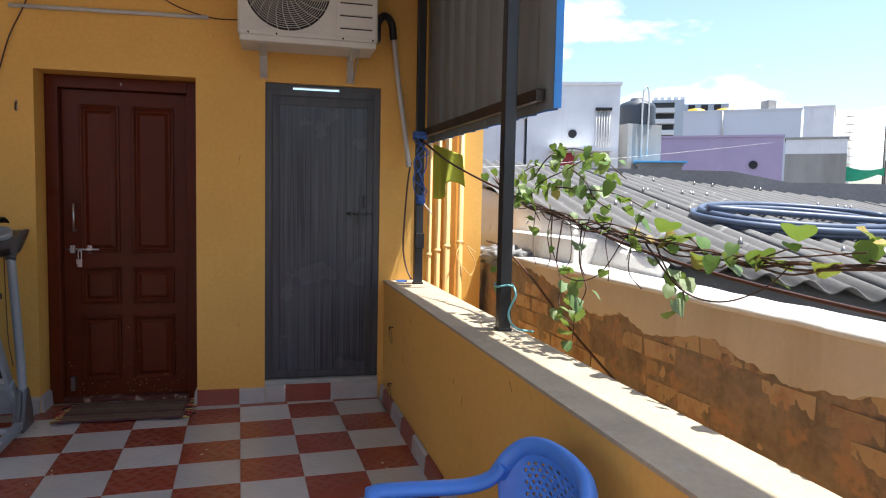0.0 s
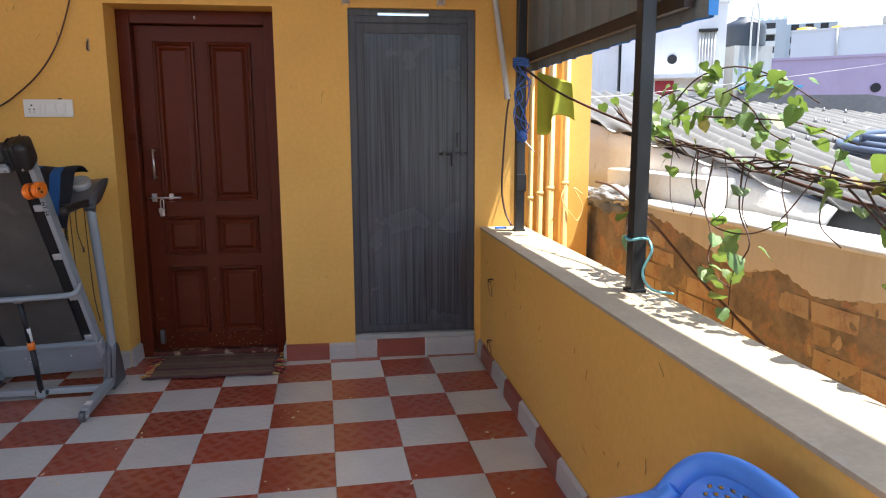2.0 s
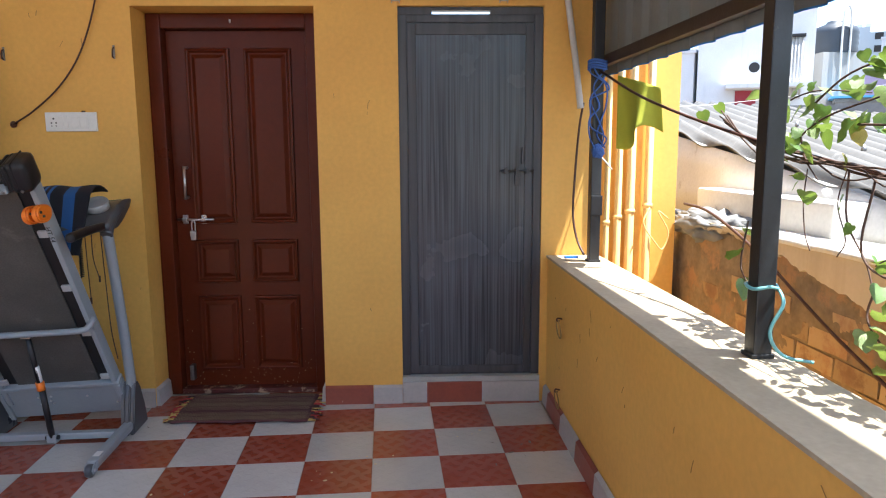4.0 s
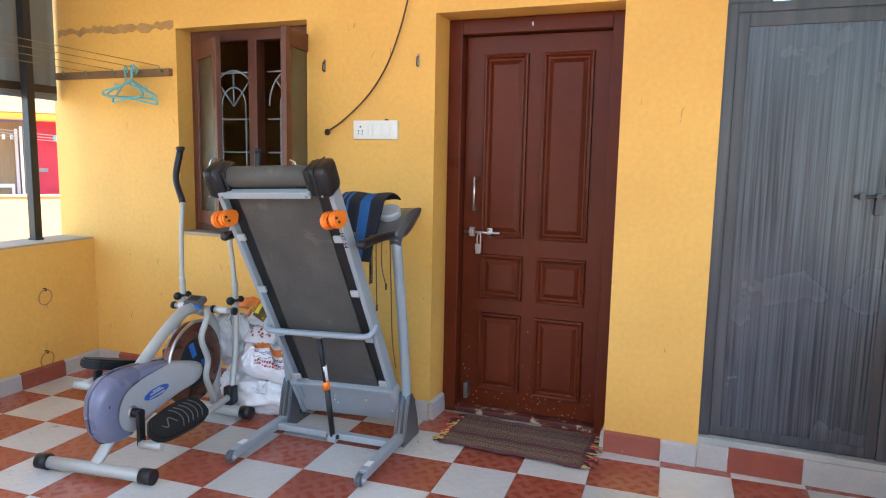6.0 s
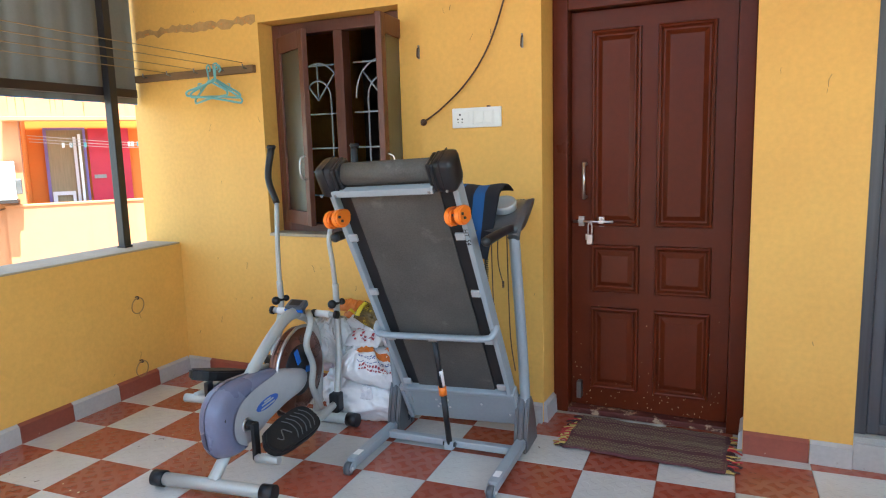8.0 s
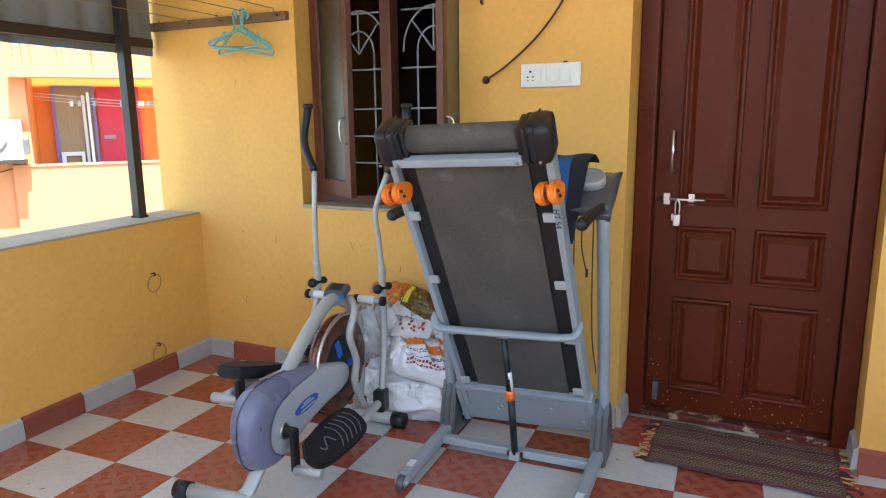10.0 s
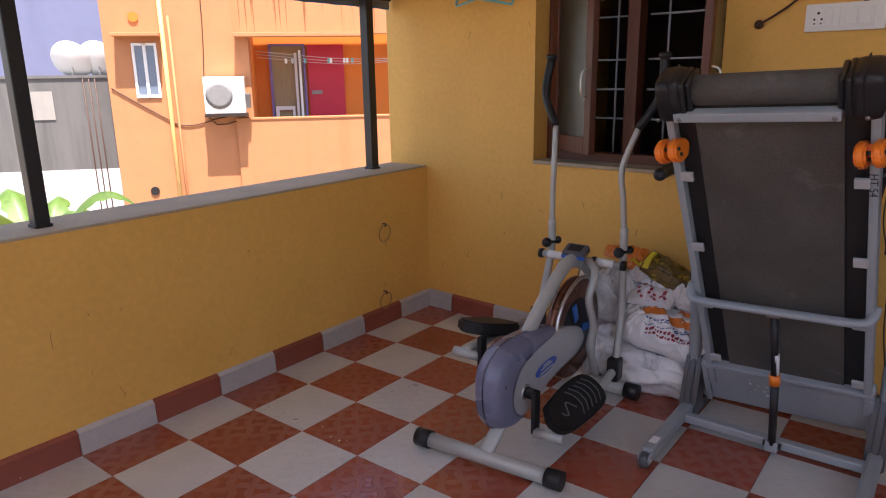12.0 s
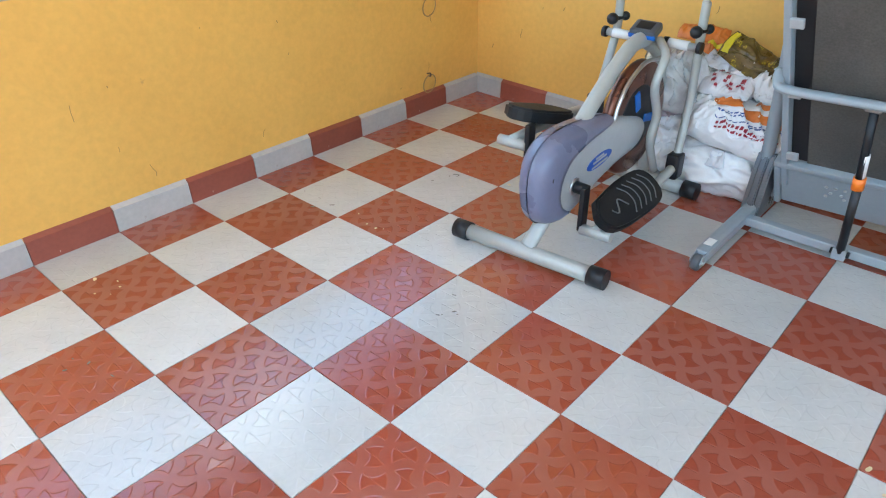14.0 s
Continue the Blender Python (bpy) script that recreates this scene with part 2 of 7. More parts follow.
def wood_grain(name, color, dark, rough=0.35, freq=22.0):
    """A laminate with a grain that runs up the board."""
    m = mat(name, color, rough, var=0.1, scale=3, fine=90, bump=0.05)
    n, l = m.node_tree.nodes, m.node_tree.links
    b = n["Principled BSDF"]
    src = b.inputs["Base Color"].links[0].from_socket
    tc = n.new("ShaderNodeTexCoord")
    mp = n.new("ShaderNodeMapping")
    mp.inputs["Scale"].default_value = (freq, freq, 1.1)
    ns = n.new("ShaderNodeTexNoise")
    ns.inputs["Scale"].default_value, ns.inputs["Detail"].default_value, ns.inputs["Distortion"].default_value = 1.0, 7, 0.45
    rp = n.new("ShaderNodeValToRGB")
    rp.color_ramp.elements[0].position, rp.color_ramp.elements[1].position = 0.38, 0.66
    mx = n.new("ShaderNodeMixRGB")
    mx.inputs["Color2"].default_value = (*dark, 1)
    l.new(tc.outputs["Object"], mp.inputs["Vector"])
    l.new(mp.outputs["Vector"], ns.inputs["Vector"])
    l.new(ns.outputs["Fac"], rp.inputs["Fac"])
    l.new(rp.outputs["Color"], mx.inputs["Fac"])
    l.new(src, mx.inputs["Color1"])
    l.new(mx.outputs["Color"], b.inputs["Base Color"])
    return m


def glass_mat(name, color, rough, trans=1.0):
    m = bpy.data.materials.new(name)
    m.use_nodes = True
    n, l = m.node_tree.nodes, m.node_tree.links
    b = n["Principled BSDF"]
    b.inputs["Base Color"].default_value = (*color, 1)
    b.inputs["Roughness"].default_value = rough
    b.inputs["Transmission Weight"].default_value = trans
    tc, v = n.new("ShaderNodeTexCoord"), n.new("ShaderNodeTexVoronoi")
    v.inputs["Scale"].default_value = 90
    bp = n.new("ShaderNodeBump")
    bp.inputs["Strength"].default_value = 0.3
    l.new(tc.outputs["Object"], v.inputs["Vector"])
    l.new(v.outputs["Distance"], bp.inputs["Height"])
    l.new(bp.outputs["Normal"], b.inputs["Normal"])
    return m


YELLOW = mat("yellow_wall_paint", (0.77, 0.44, 0.10), 0.6, var=0.15, scale=2.2, fine=40, bump=0.14, tint=(0.60, 0.30, 0.05), spots=((0.52, 0.29, 0.08), 9, 0.70, 0.04))
YELLOW_OUT = mat("yellow_rough_plaster", (0.80, 0.45, 0.10), 0.85, var=0.15, scale=3, fine=26, bump=0.9, tint=(0.55, 0.28, 0.05))
COPING = mat("cement_coping", (0.43, 0.355, 0.245), 0.85, var=0.2, scale=5, fine=60, bump=0.4, spots=((0.38, 0.34, 0.28), 8, 0.62, 0.1))
GROUT = mat("grout", (0.46, 0.38, 0.32), 0.9, var=0.2, bump=0.2)
RED_TILE = tile_mat("red_glazed_tile", (0.32, 0.066, 0.034), (0.36, 0.155, 0.118), 0.5, 0.42, (0.25, 0.13))
GREY_TILE = tile_mat("pale_glazed_tile", (0.555, 0.545, 0.52), (0.54, 0.53, 0.505), 0.34, 0.02, (0.22, 0.15))
SKIRT_RED = mat("red_skirting_tile", (0.27, 0.07, 0.045), 0.4, var=0.2, scale=9, bump=0.1, spots=((0.6, 0.5, 0.42), 16, 0.68, 0.03), own=0.12)
SKIRT_GREY = mat("grey_skirting_tile", (0.45, 0.43, 0.41), 0.45, var=0.15, scale=8, bump=0.1, spots=((0.30, 0.26, 0.22), 14, 0.66, 0.05), own=0.08)
TERRAZZO = mat("grey_terrazzo", (0.45, 0.46, 0.44), 0.6, var=0.3, fine=160, bump=0.1)
MAROON = mat("maroon_wood_paint", (0.110, 0.0190, 0.0056), 0.33, var=0.18, scale=3, fine=40, bump=0.12, spots=((0.5, 0.36, 0.30), 26, 0.745, 0.02), spec=0.2)
WINDOW_WOOD = mat("brown_window_wood", (0.12, 0.038, 0.021), 0.45, var=0.25, scale=5, fine=30, bump=0.2, stretch=(4, 4, 0.6))
GREY_LAM = wood_grain("grey_wood_laminate", (0.088, 0.101, 0.119), (0.020, 0.024, 0.031), 0.25, 105)
GREY_LAM_EDGE = wood_grain("grey_laminate_edge", (0.070, 0.075, 0.085), (0.035, 0.038, 0.045), 0.4, 30)
STEEL = mat("brushed_steel", (0.62, 0.62, 0.62), 0.3, 1.0, var=0.1, bump=0.05)
DARK_STEEL = mat("dark_blued_steel", (0.075, 0.075, 0.08), 0.4, 0.8, var=0.25, bump=0.1)
RUBBER = mat("black_rubber", (0.013, 0.013, 0.014), 0.62, var=0.2, scale=12, fine=120, bump=0.2, spec=0.3)
DULL_STEEL = mat("dull_steel", (0.30, 0.29, 0.28), 0.45, 1.0, var=0.25, bump=0.15)
BLACK_IRON = mat("black_iron_paint", (0.018, 0.019, 0.022), 0.38, var=0.3, scale=9, bump=0.15, spots=((0.07, 0.06, 0.05), 18, 0.66, 0.06))
BROWN_IRON = mat("brown_iron_paint", (0.035, 0.022, 0.018), 0.45, var=0.3, scale=9, bump=0.2)
SHEET_GREY = mat("grey_roof_sheet", (0.20, 0.22, 0.22), 0.5, var=0.12, scale=2.5, bump=0.05)
SHEET_BLUE = mat("blue_roof_sheet", (0.03, 0.22, 0.62), 0.4, var=0.1, bump=0.05)
# white picked so that the unseen ceiling throws light back down
CEIL = mat("bounce_ceiling_white", (0.72, 0.735, 0.73), 0.8, var=0.1, scale=2, bump=0.2)
GREY_TUBE = mat("grey_powder_coat", (0.30, 0.335, 0.36), 0.38, var=0.08, scale=6, bump=0.05)
SILVER_TUBE = mat("silver_powder_coat", (0.43, 0.44, 0.415), 0.4, 0.15, var=0.08, scale=6, bump=0.05)
BELT = mat("running_belt", (0.098, 0.092, 0.082), 0.7, var=0.45, scale=3.5, fine=150, bump=0.25, spots=((0.16, 0.15, 0.135), 6, 0.58, 0.2))
BLACK_PLASTIC = mat("black_plastic", (0.016, 0.016, 0.018), 0.40, var=0.15, scale=10, bump=0.08, spec=0.35)
BLACK_DECK = mat("black_deck_board", (0.012, 0.012, 0.013), 0.5, var=0.2, bump=0.1)
DARK_PLASTIC = mat("dark_grey_plastic", (0.085, 0.09, 0.10), 0.32, var=0.12, bump=0.06)
ORANGE = mat("orange_plastic", (0.85, 0.20, 0.015), 0.38, var=0.08, bump=0.04)
SLATE = mat("slate_blue_plastic", (0.165, 0.175, 0.26), 0.3, var=0.12, scale=5, bump=0.03)
SILVER_PLASTIC = mat("silver_plastic", (0.45, 0.46, 0.465), 0.33, 0.15, var=0.1, bump=0.03)
BLUE_PLASTIC = mat("blue_plastic", (0.02, 0.14, 0.55), 0.4, var=0.1, bump=0.03)
CHAIR_BLUE = mat("blue_chair_plastic", (0.075, 0.24, 0.72), 0.36, var=0.1, scale=7, bump=0.05, spots=((0.25, 0.35, 0.6), 40, 0.70, 0.03))
COPPER = mat("brown_flywheel", (0.20, 0.085, 0.055), 0.28, 0.7, var=0.2, bump=0.04)
WHITE_PLASTIC = mat("white_plastic", (0.78, 0.78, 0.76), 0.4, var=0.06, bump=0.03)
AC_WHITE = mat("ivory_metal_paint", (0.62, 0.60, 0.55), 0.45, var=0.1, scale=4, bump=0.05, spots=((0.40, 0.30, 0.20), 12, 0.68, 0.06))
DARK = mat("dark_gap", (0.010, 0.010, 0.012), 0.6, var=0.1, bump=0)
# dark colour that stands in for the lack of light indoors
ROOM = mat("shaded_room_plaster", (0.16, 0.12, 0.10), 0.9, var=0.1, bump=0)
FROST = glass_mat("patterned_glass", (0.62, 0.70, 0.66), 0.35)
BAG_WHITE = mat("white_plastic_bag", (0.86, 0.86, 0.86), 0.32, var=0.10, scale=8, fine=34, bump=1.0)
ROPE_BLUE = mat("blue_rope", (0.05, 0.13, 0.42), 0.8, var=0.2, fine=200, bump=0.5)
LIME = mat("lime_cloth", (0.36, 0.38, 0.035), 0.9, var=0.15, fine=220, bump=0.4)
TEAL = mat("teal_plastic", (0.16, 0.42, 0.44), 0.4, var=0.1, bump=0.03)
RAW_WOOD = mat("weathered_wood", (0.20, 0.115, 0.05), 0.8, var=0.3, scale=6, fine=40, bump=0.4, stretch=(0.5, 4, 4))
WIRE = mat("brown_wire", (0.06, 0.022, 0.014), 0.5, var=0.1, bump=0)
PVC_YELLOW = mat("painted_pvc", (0.80, 0.52, 0.20), 0.5, var=0.1, bump=0.1)
PVC_WHITE = mat("white_pvc", (0.55, 0.54, 0.52), 0.5, var=0.15, bump=0.1)

# ---- the frame of the door wall: u along it, v into it ----
SKEW = math.atan(0.055)
WALL = pose(0, 4.647, 0, 0, 0, -math.degrees(SKEW))
NORTH_U0, NORTH_U1 = -3.985, 1.56
TOP = 3.05
BACK = -2.6
ROOF_END = 0.25
LX0, LX1, LTOP = -3.955, -3.685, 0.855     # left parapet
RTOP = 0.822                                  # right parapet


def rx(y):
    """The inner face of the right parapet at y."""
    return 0.765 + (y - 1.09) * 0.0282


STRUCT = dict(kind="structure")

# ---- door wall, in pieces round its openings ----
wall = thing("wall_north", "yellow painted plaster wall with two doors and a window", "wall", WALL, **STRUCT)
bm = bmesh.new()
D = 0.30
for u0, u1, z0, z1 in ((NORTH_U0, -2.955, 0, TOP), (-2.955, -2.045, 0, 0.925), (-2.955, -2.045, 2.137, TOP), (-2.045, -1.283, 0, TOP),
                       (-1.283, -0.355, 2.124, TOP), (-0.355, 0.073, 0, TOP), (0.073, 0.832, 2.35, TOP), (0.832, NORTH_U1, -3.4, TOP)):
    box(bm, u0, u1, 0, D, z0, z1)
box(bm, 0.073, 0.832, 0, 0.09, 2.125, 2.35)
bmesh.ops.remove_doubles(bm, verts=bm.verts, dist=0.0005)
part("plaster", bm, YELLOW, wall)

floor = thing("floor", "checkered floor of red and pale grey glazed tiles", "floor", **STRUCT)
part("screed", B(-4.0, 1.2, BACK - 0.2, 4.95, -0.15, -0.006), GROUT, floor)
# out of view; its edges are set by where sun and shadow should fall
ceiling = part("ceiling", B(-4.35, 1.62, ROOF_END, 4.95, TOP, TOP + 0.12), CEIL)
tagged(ceiling, "plain unseen terrace ceiling slab that shades and bounces light", "ceiling", **STRUCT)

left = thing("parapet_left", "yellow painted low parapet wall with a bare cement top", "wall", **STRUCT)
part("plaster", B(LX0, LX1, BACK, 4.9, -3.4, LTOP - 0.012), YELLOW, left)
bm = B(LX0 - 0.004, LX1 + 0.004, BACK, 4.84, LTOP - 0.012, LTOP, bevel=0.004)
part("coping", bm, COPING, left, "grey cement coping, worn at the edges")

right = thing("parapet_right", "yellow painted low parapet wall with a sunlit cement top", "wall", **STRUCT)
bm = bmesh.new()


def quad_prism(bm, pts, z0, z1):
    a = [bm.verts.new((x, y, z0)) for x, y in pts]
    b = [bm.verts.new((x, y, z1)) for x, y in pts]
    bm.faces.new(a[::-1])
    bm.faces.new(b)
    for k in range(len(a)):
        bm.faces.new((a[k], a[(k + 1) % len(a)], b[(k + 1) % len(a)], b[k]))
    return bm


RW = 0.268
quad_prism(bm, [(rx(BACK), BACK), (rx(BACK) + RW, BACK), (rx(4.75) + RW, 4.60), (rx(4.75), 4.60)], -3.4, RTOP - 0.012)
part("plaster", bm, YELLOW, right)
bm = quad_prism(bmesh.new(), [(rx(BACK) - 0.005, BACK), (rx(BACK) + RW + 0.006, BACK), (rx(4.6) + RW + 0.006, 4.575), (rx(4.6) - 0.005, 4.59)], RTOP - 0.012, RTOP)
part("coping", bm, COPING, right, "cement coping with chipped edges")

# unseen wall added behind the camera: blocks low sky, bounces neutral light
BOUNCE_WALL = mat("pale_bounce_wall", (0.58, 0.57, 0.55), 0.9, var=0.15, scale=2, bump=0.3)
back = thing("unseen_wall_south", "plain pale unseen wall added at the terrace end to shape the light", "wall", **STRUCT)
part("plaster", B(-4.1, 1.2, BACK - 0.2, BACK, -3.4, TOP), BOUNCE_WALL, back)

# the room behind the window and the door, its dimness put into the colour
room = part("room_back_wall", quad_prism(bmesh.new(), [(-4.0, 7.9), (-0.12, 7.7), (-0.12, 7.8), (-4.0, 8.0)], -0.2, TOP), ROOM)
tagged(room, "plastered wall of the room inside, shade put into its colour", "wall", **STRUCT)
rs = part("room_side_wall", quad_prism(bmesh.new(), [(-4.05, 5.09), (-3.95, 5.09), (-3.95, 7.9), (-4.05, 7.9)], -3.4, TOP), YELLOW_OUT)
tagged(rs, "side wall of the house", "wall", **STRUCT)
rs = part("room_side_wall", quad_prism(bmesh.new(), [(-0.22, 4.97), (-0.12, 4.965), (-0.12, 7.7), (-0.22, 7.7)], -3.4, TOP), YELLOW_OUT)
tagged(rs, "side wall of the house", "wall", **STRUCT)
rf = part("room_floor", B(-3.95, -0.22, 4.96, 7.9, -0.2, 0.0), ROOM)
tagged(rf, "floor of the room inside, shade put into its colour", "floor", **STRUCT)
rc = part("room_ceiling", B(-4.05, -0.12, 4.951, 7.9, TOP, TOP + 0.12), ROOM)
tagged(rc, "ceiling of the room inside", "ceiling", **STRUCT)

# ---- brown panelled door ----
WORN_SILL = mat("worn_maroon_sill", (0.10, 0.018, 0.012), 0.5, var=0.2, scale=6, fine=60, bump=0.3, spots=((0.46, 0.33, 0.22), 14, 0.55, 0.05))
door = thing("door_1", "maroon painted panelled wooden door, closed and padlocked", "door", WALL @ pose(0, 0.065, 0), **STRUCT)
bm = bmesh.new()
for u0, u1, z0, z1 in ((-1.281, -1.205, 0.0, 2.122), (-0.433, -0.357, 0.0, 2.122), (-1.205, -0.433, 2.046, 2.122)):
    box(bm, u0, u1, 0.115, 0.226, z0, z1, bevel=0.006)
part("door_frame", bm, MAROON, door)
part("threshold", B(-1.205, -0.433, 0.118, 0.225, 0.0, 0.028, bevel=0.004), WORN_SILL, door, "maroon sill worn to bare wood")
leaf = part("door_leaf", B(-1.202, -0.436, 0.180, 0.212, 0.030, 2.043, bevel=0.003), MAROON, door)
px0, px1, px2, px3 = -1.100, -0.858, -0.784, -0.522
for u0, u1 in ((px0, px1), (px2, px3)):
    for z0, z1 in ((0.130, 0.568), (0.645, 0.893), (0.985, 1.950)):
        bm = bmesh.new()
        outer = [(u0, z0), (u1, z0), (u1, z1), (u0, z1)]

        def loop(k, v):
            return [bm.verts.new((u + (k if u == u0 else -k), v, z + (k if z == z0 else -k))) for u, z in outer]
        rows = [loop(0.0, 0.180), loop(0.004, 0.163), loop(0.011, 0.160), loop(0.017, 0.163), loop(0.022, 0.174), loop(0.027, 0.1785), loop(0.034, 0.179), loop(0.056, 0.166)]
        for a, b in zip(rows, rows[1:]):
            for k in range(4):
                bm.faces.new((a[k], a[(k + 1) % 4], b[(k + 1) % 4], b[k]))
        bm.faces.new(rows[-1])
        part("panel", bm, MAROON, door)
bm = tube(bmesh.new(), [(-1.128, 0.135, 1.125), (-1.128, 0.135, 1.31)], 0.008)
for z in (1.135, 1.30):
    tube(bm, [(-1.128, 0.135, z), (-1.128, 0.181, z)], 0.009)
part("door_handle", bm, STEEL, door, "straight steel pull handle")
bm = bmesh.new()
tube(bm, [(-1.188, 0.158, 1.01), (-0.985, 0.158, 1.01)], 0.007)
for u in (-1.148, -1.045):
    box(bm, u - 0.014, u + 0.014, 0.166, 0.181, 0.985, 1.035, bevel=0.002)
    box(bm, u - 0.012, u + 0.012, 0.150, 0.170, 1.000, 1.020, bevel=0.002)
part("bolt", bm, STEEL, door, "steel sliding bolt")
bm = box(bmesh.new(), -1.114, -1.084, 0.135, 0.160, 0.895, 0.945, bevel=0.004)
tube(bm, [(-1.108, 0.148, 0.945), (-1.108, 0.148, 0.99), (-1.099, 0.148, 1.008), (-1.09, 0.148, 0.99), (-1.09, 0.148, 0.945)], 0.004, 8)
box(bm, -1.125, -1.106, 0.160, 0.178, 0.915, 0.945, bevel=0.002)
part("padlock", bm, STEEL, door, "small steel padlock")
part("door_stop", box(bmesh.new(), -1.165, -1.14, 0.135, 0.181, 0.075, 0.165, bevel=0.005), DULL_STEEL, door, "small dark door stop")
bm = tube(bmesh.new(), [(-0.83, 0.150, 2.07), (-0.83, 0.115, 2.075), (-0.83, 0.11, 2.09)], 0.005, 8)
part("hook", bm, STEEL, door)

# ---- grey laminate door ----
door = thing("door_2", "grey wood-grain laminate door with a sliding bolt", "door", WALL, **STRUCT)
bm = bmesh.new()
for u0, u1, z0, z1 in ((0.062, 0.118, 0.148, 2.085), (0.787, 0.843, 0.148, 2.085), (0.118, 0.787, 2.045, 2.085)):
    box(bm, u0, u1, 0.020, 0.075, z0, z1, bevel=0.004)
part("door_frame", bm, GREY_LAM_EDGE, door)
part("door_leaf", B(0.114, 0.791, 0.030, 0.064, 0.149, 2.046, bevel=0.002), GREY_LAM, door)
bm = bmesh.new()
for u0, u1, z0, z1 in ((0.122, 0.165, 0.158, 2.04), (0.742, 0.783, 0.158, 2.04), (0.165, 0.742, 0.158, 0.20), (0.165, 0.742, 1.985, 2.04)):
    box(bm, u0, u1, 0.022, 0.032, z0, z1, bevel=0.003)
part("edge_strip", bm, GREY_LAM_EDGE, door)
bm = tube(bmesh.new(), [(0.61, 0.005, 1.275), (0.79, 0.005, 1.278)], 0.006)
for u in (0.64, 0.70, 0.755):
    box(bm, u - 0.010, u + 0.010, -0.002, 0.022, 1.262, 1.292, bevel=0.002)
box(bm, 0.688, 0.712, 0.0, 0.018, 1.20, 1.265, bevel=0.003)
part("bolt", bm, DARK_STEEL, door, "dark steel sliding bolt")
part("pull", B(0.722, 0.738, 0.004, 0.024, 1.315, 1.40, bevel=0.004), DARK_STEEL, door)
for u0, u1 in ((0.0735, 0.25), (0.555, 0.8315)):
    part("head_filler", B(u0, u1, 0.03, 0.07, 2.086, 2.124), GREY_LAM_EDGE, door)
part("head_filler", B(0.25, 0.555, 0.03, 0.07, 2.106, 2.124), GREY_LAM_EDGE, door)

# the door's step
step = thing("door_step", "low tiled step under the grey door", "step", WALL, **STRUCT)
part("step_top", B(0.073, 0.832, -0.012, 0.229, 0.118, 0.147, bevel=0.003), TERRAZZO, step)
for u0, u1, c in ((0.073, 0.205, SKIRT_GREY), (0.207, 0.512, SKIRT_RED), (0.514, 0.832, SKIRT_GREY)):
    part("tile", B(u0, u1, -0.014, 0.0, 0.0, 0.117, bevel=0.002), c, step)

# ---- window ----
win = thing("window_1", "brown wooden casement window, shutters open outward, with an iron grille", "window", WALL, **STRUCT)
bm = bmesh.new()
U0, U1, Z0, Z1 = -2.953, -2.047, 0.927, 2.135
for u0, u1, z0, z1 in ((U0, U0 + 0.06, Z0, Z1), (U1 - 0.06, U1, Z0, Z1), (U0 + 0.06, U1 - 0.06, Z1 - 0.065, Z1), (U0 + 0.06, U1 - 0.06, Z0, Z0 + 0.05), (-2.53, -2.47, Z0 + 0.05, Z1 - 0.065)):
    box(bm, u0, u1, 0.120, 0.200, z0, z1, bevel=0.005)
part("window_frame", bm, WINDOW_WOOD, win)
part("window_sill", B(U0, U1, -0.012, 0.12, Z0 - 0.012, Z0 + 0.006, bevel=0.003), COPING, win, "dusty cement sill")
bm = bmesh.new()
for k in range(2):
    c0 = -2.893 + k * 0.433
    c1 = c0 + 0.36
    mid = (c0 + c1) / 2
    for u in (c0 + 0.09, c1 - 0.09):
        tube(bm, [(u, 0.215, Z0), (u, 0.215, 1.70)], 0.0055, 6)
    for z in (1.14, 1.28, 1.42, 1.62, 1.90):
        tube(bm, [(c0, 0.215, z), (c1, 0.215, z)], 0.0055, 6)
    for r in (0.09, 0.17):
        tube(bm, [(mid + r * math.cos(a * math.pi / 12), 0.215, 1.70 + r * 1.25 * math.sin(a * math.pi / 12)) for a in range(13)], 0.0055, 6, step=2)
    for a in (0.25, 0.5, 0.75):
        tube(bm, [(mid, 0.215, 1.70), (mid + 0.17 * math.cos(a * math.pi), 0.215, 1.70 + 0.21 * math.sin(a * math.pi))], 0.0055, 6)
GRILLE = mat("grey_grille_paint", (0.33, 0.36, 0.42), 0.4, var=0.1, bump=0.05)
part("grille", bm, GRILLE, win, "painted iron grille with arched bars")


def shutter(angle, hinge_u, sign):
    m = pose(hinge_u, 0.128, 0, 0, 0, angle)
    w = 0.385 * sign
    bm = bmesh.new()
    for a, b, z0, z1 in ((0, 0.05, 0.985, 2.06), (0.330, 0.385, 0.985, 2.06), (0.05, 0.330, 0.985, 1.065), (0.05, 0.330, 1.965, 2.06)):
        x0, x1 = sorted((a * sign, b * sign))
        box(bm, x0, x1, -0.016, 0.016, z0, z1, bevel=0.004)
    s = part("shutter", bm, WINDOW_WOOD, win, "open casement with ribbed glass", m)
    x0, x1 = sorted((0.048 * sign, 0.332 * sign))
    part("pane", B(x0, x1, -0.003, 0.003, 1.05, 1.99), FROST, s, "ribbed frosted glass")
    tube_b = tube(bmesh.new(), [(w * 0.93, -0.018, 1.25), (w * 0.93, -0.05, 1.27), (w * 0.93, -0.05, 1.36), (w * 0.93, -0.018, 1.38)], 0.005, 8)
    part("handle", tube_b, STEEL, s)


shutter(-31, U0 + 0.035, 1)
shutter(97, U1 - 0.02, -1)

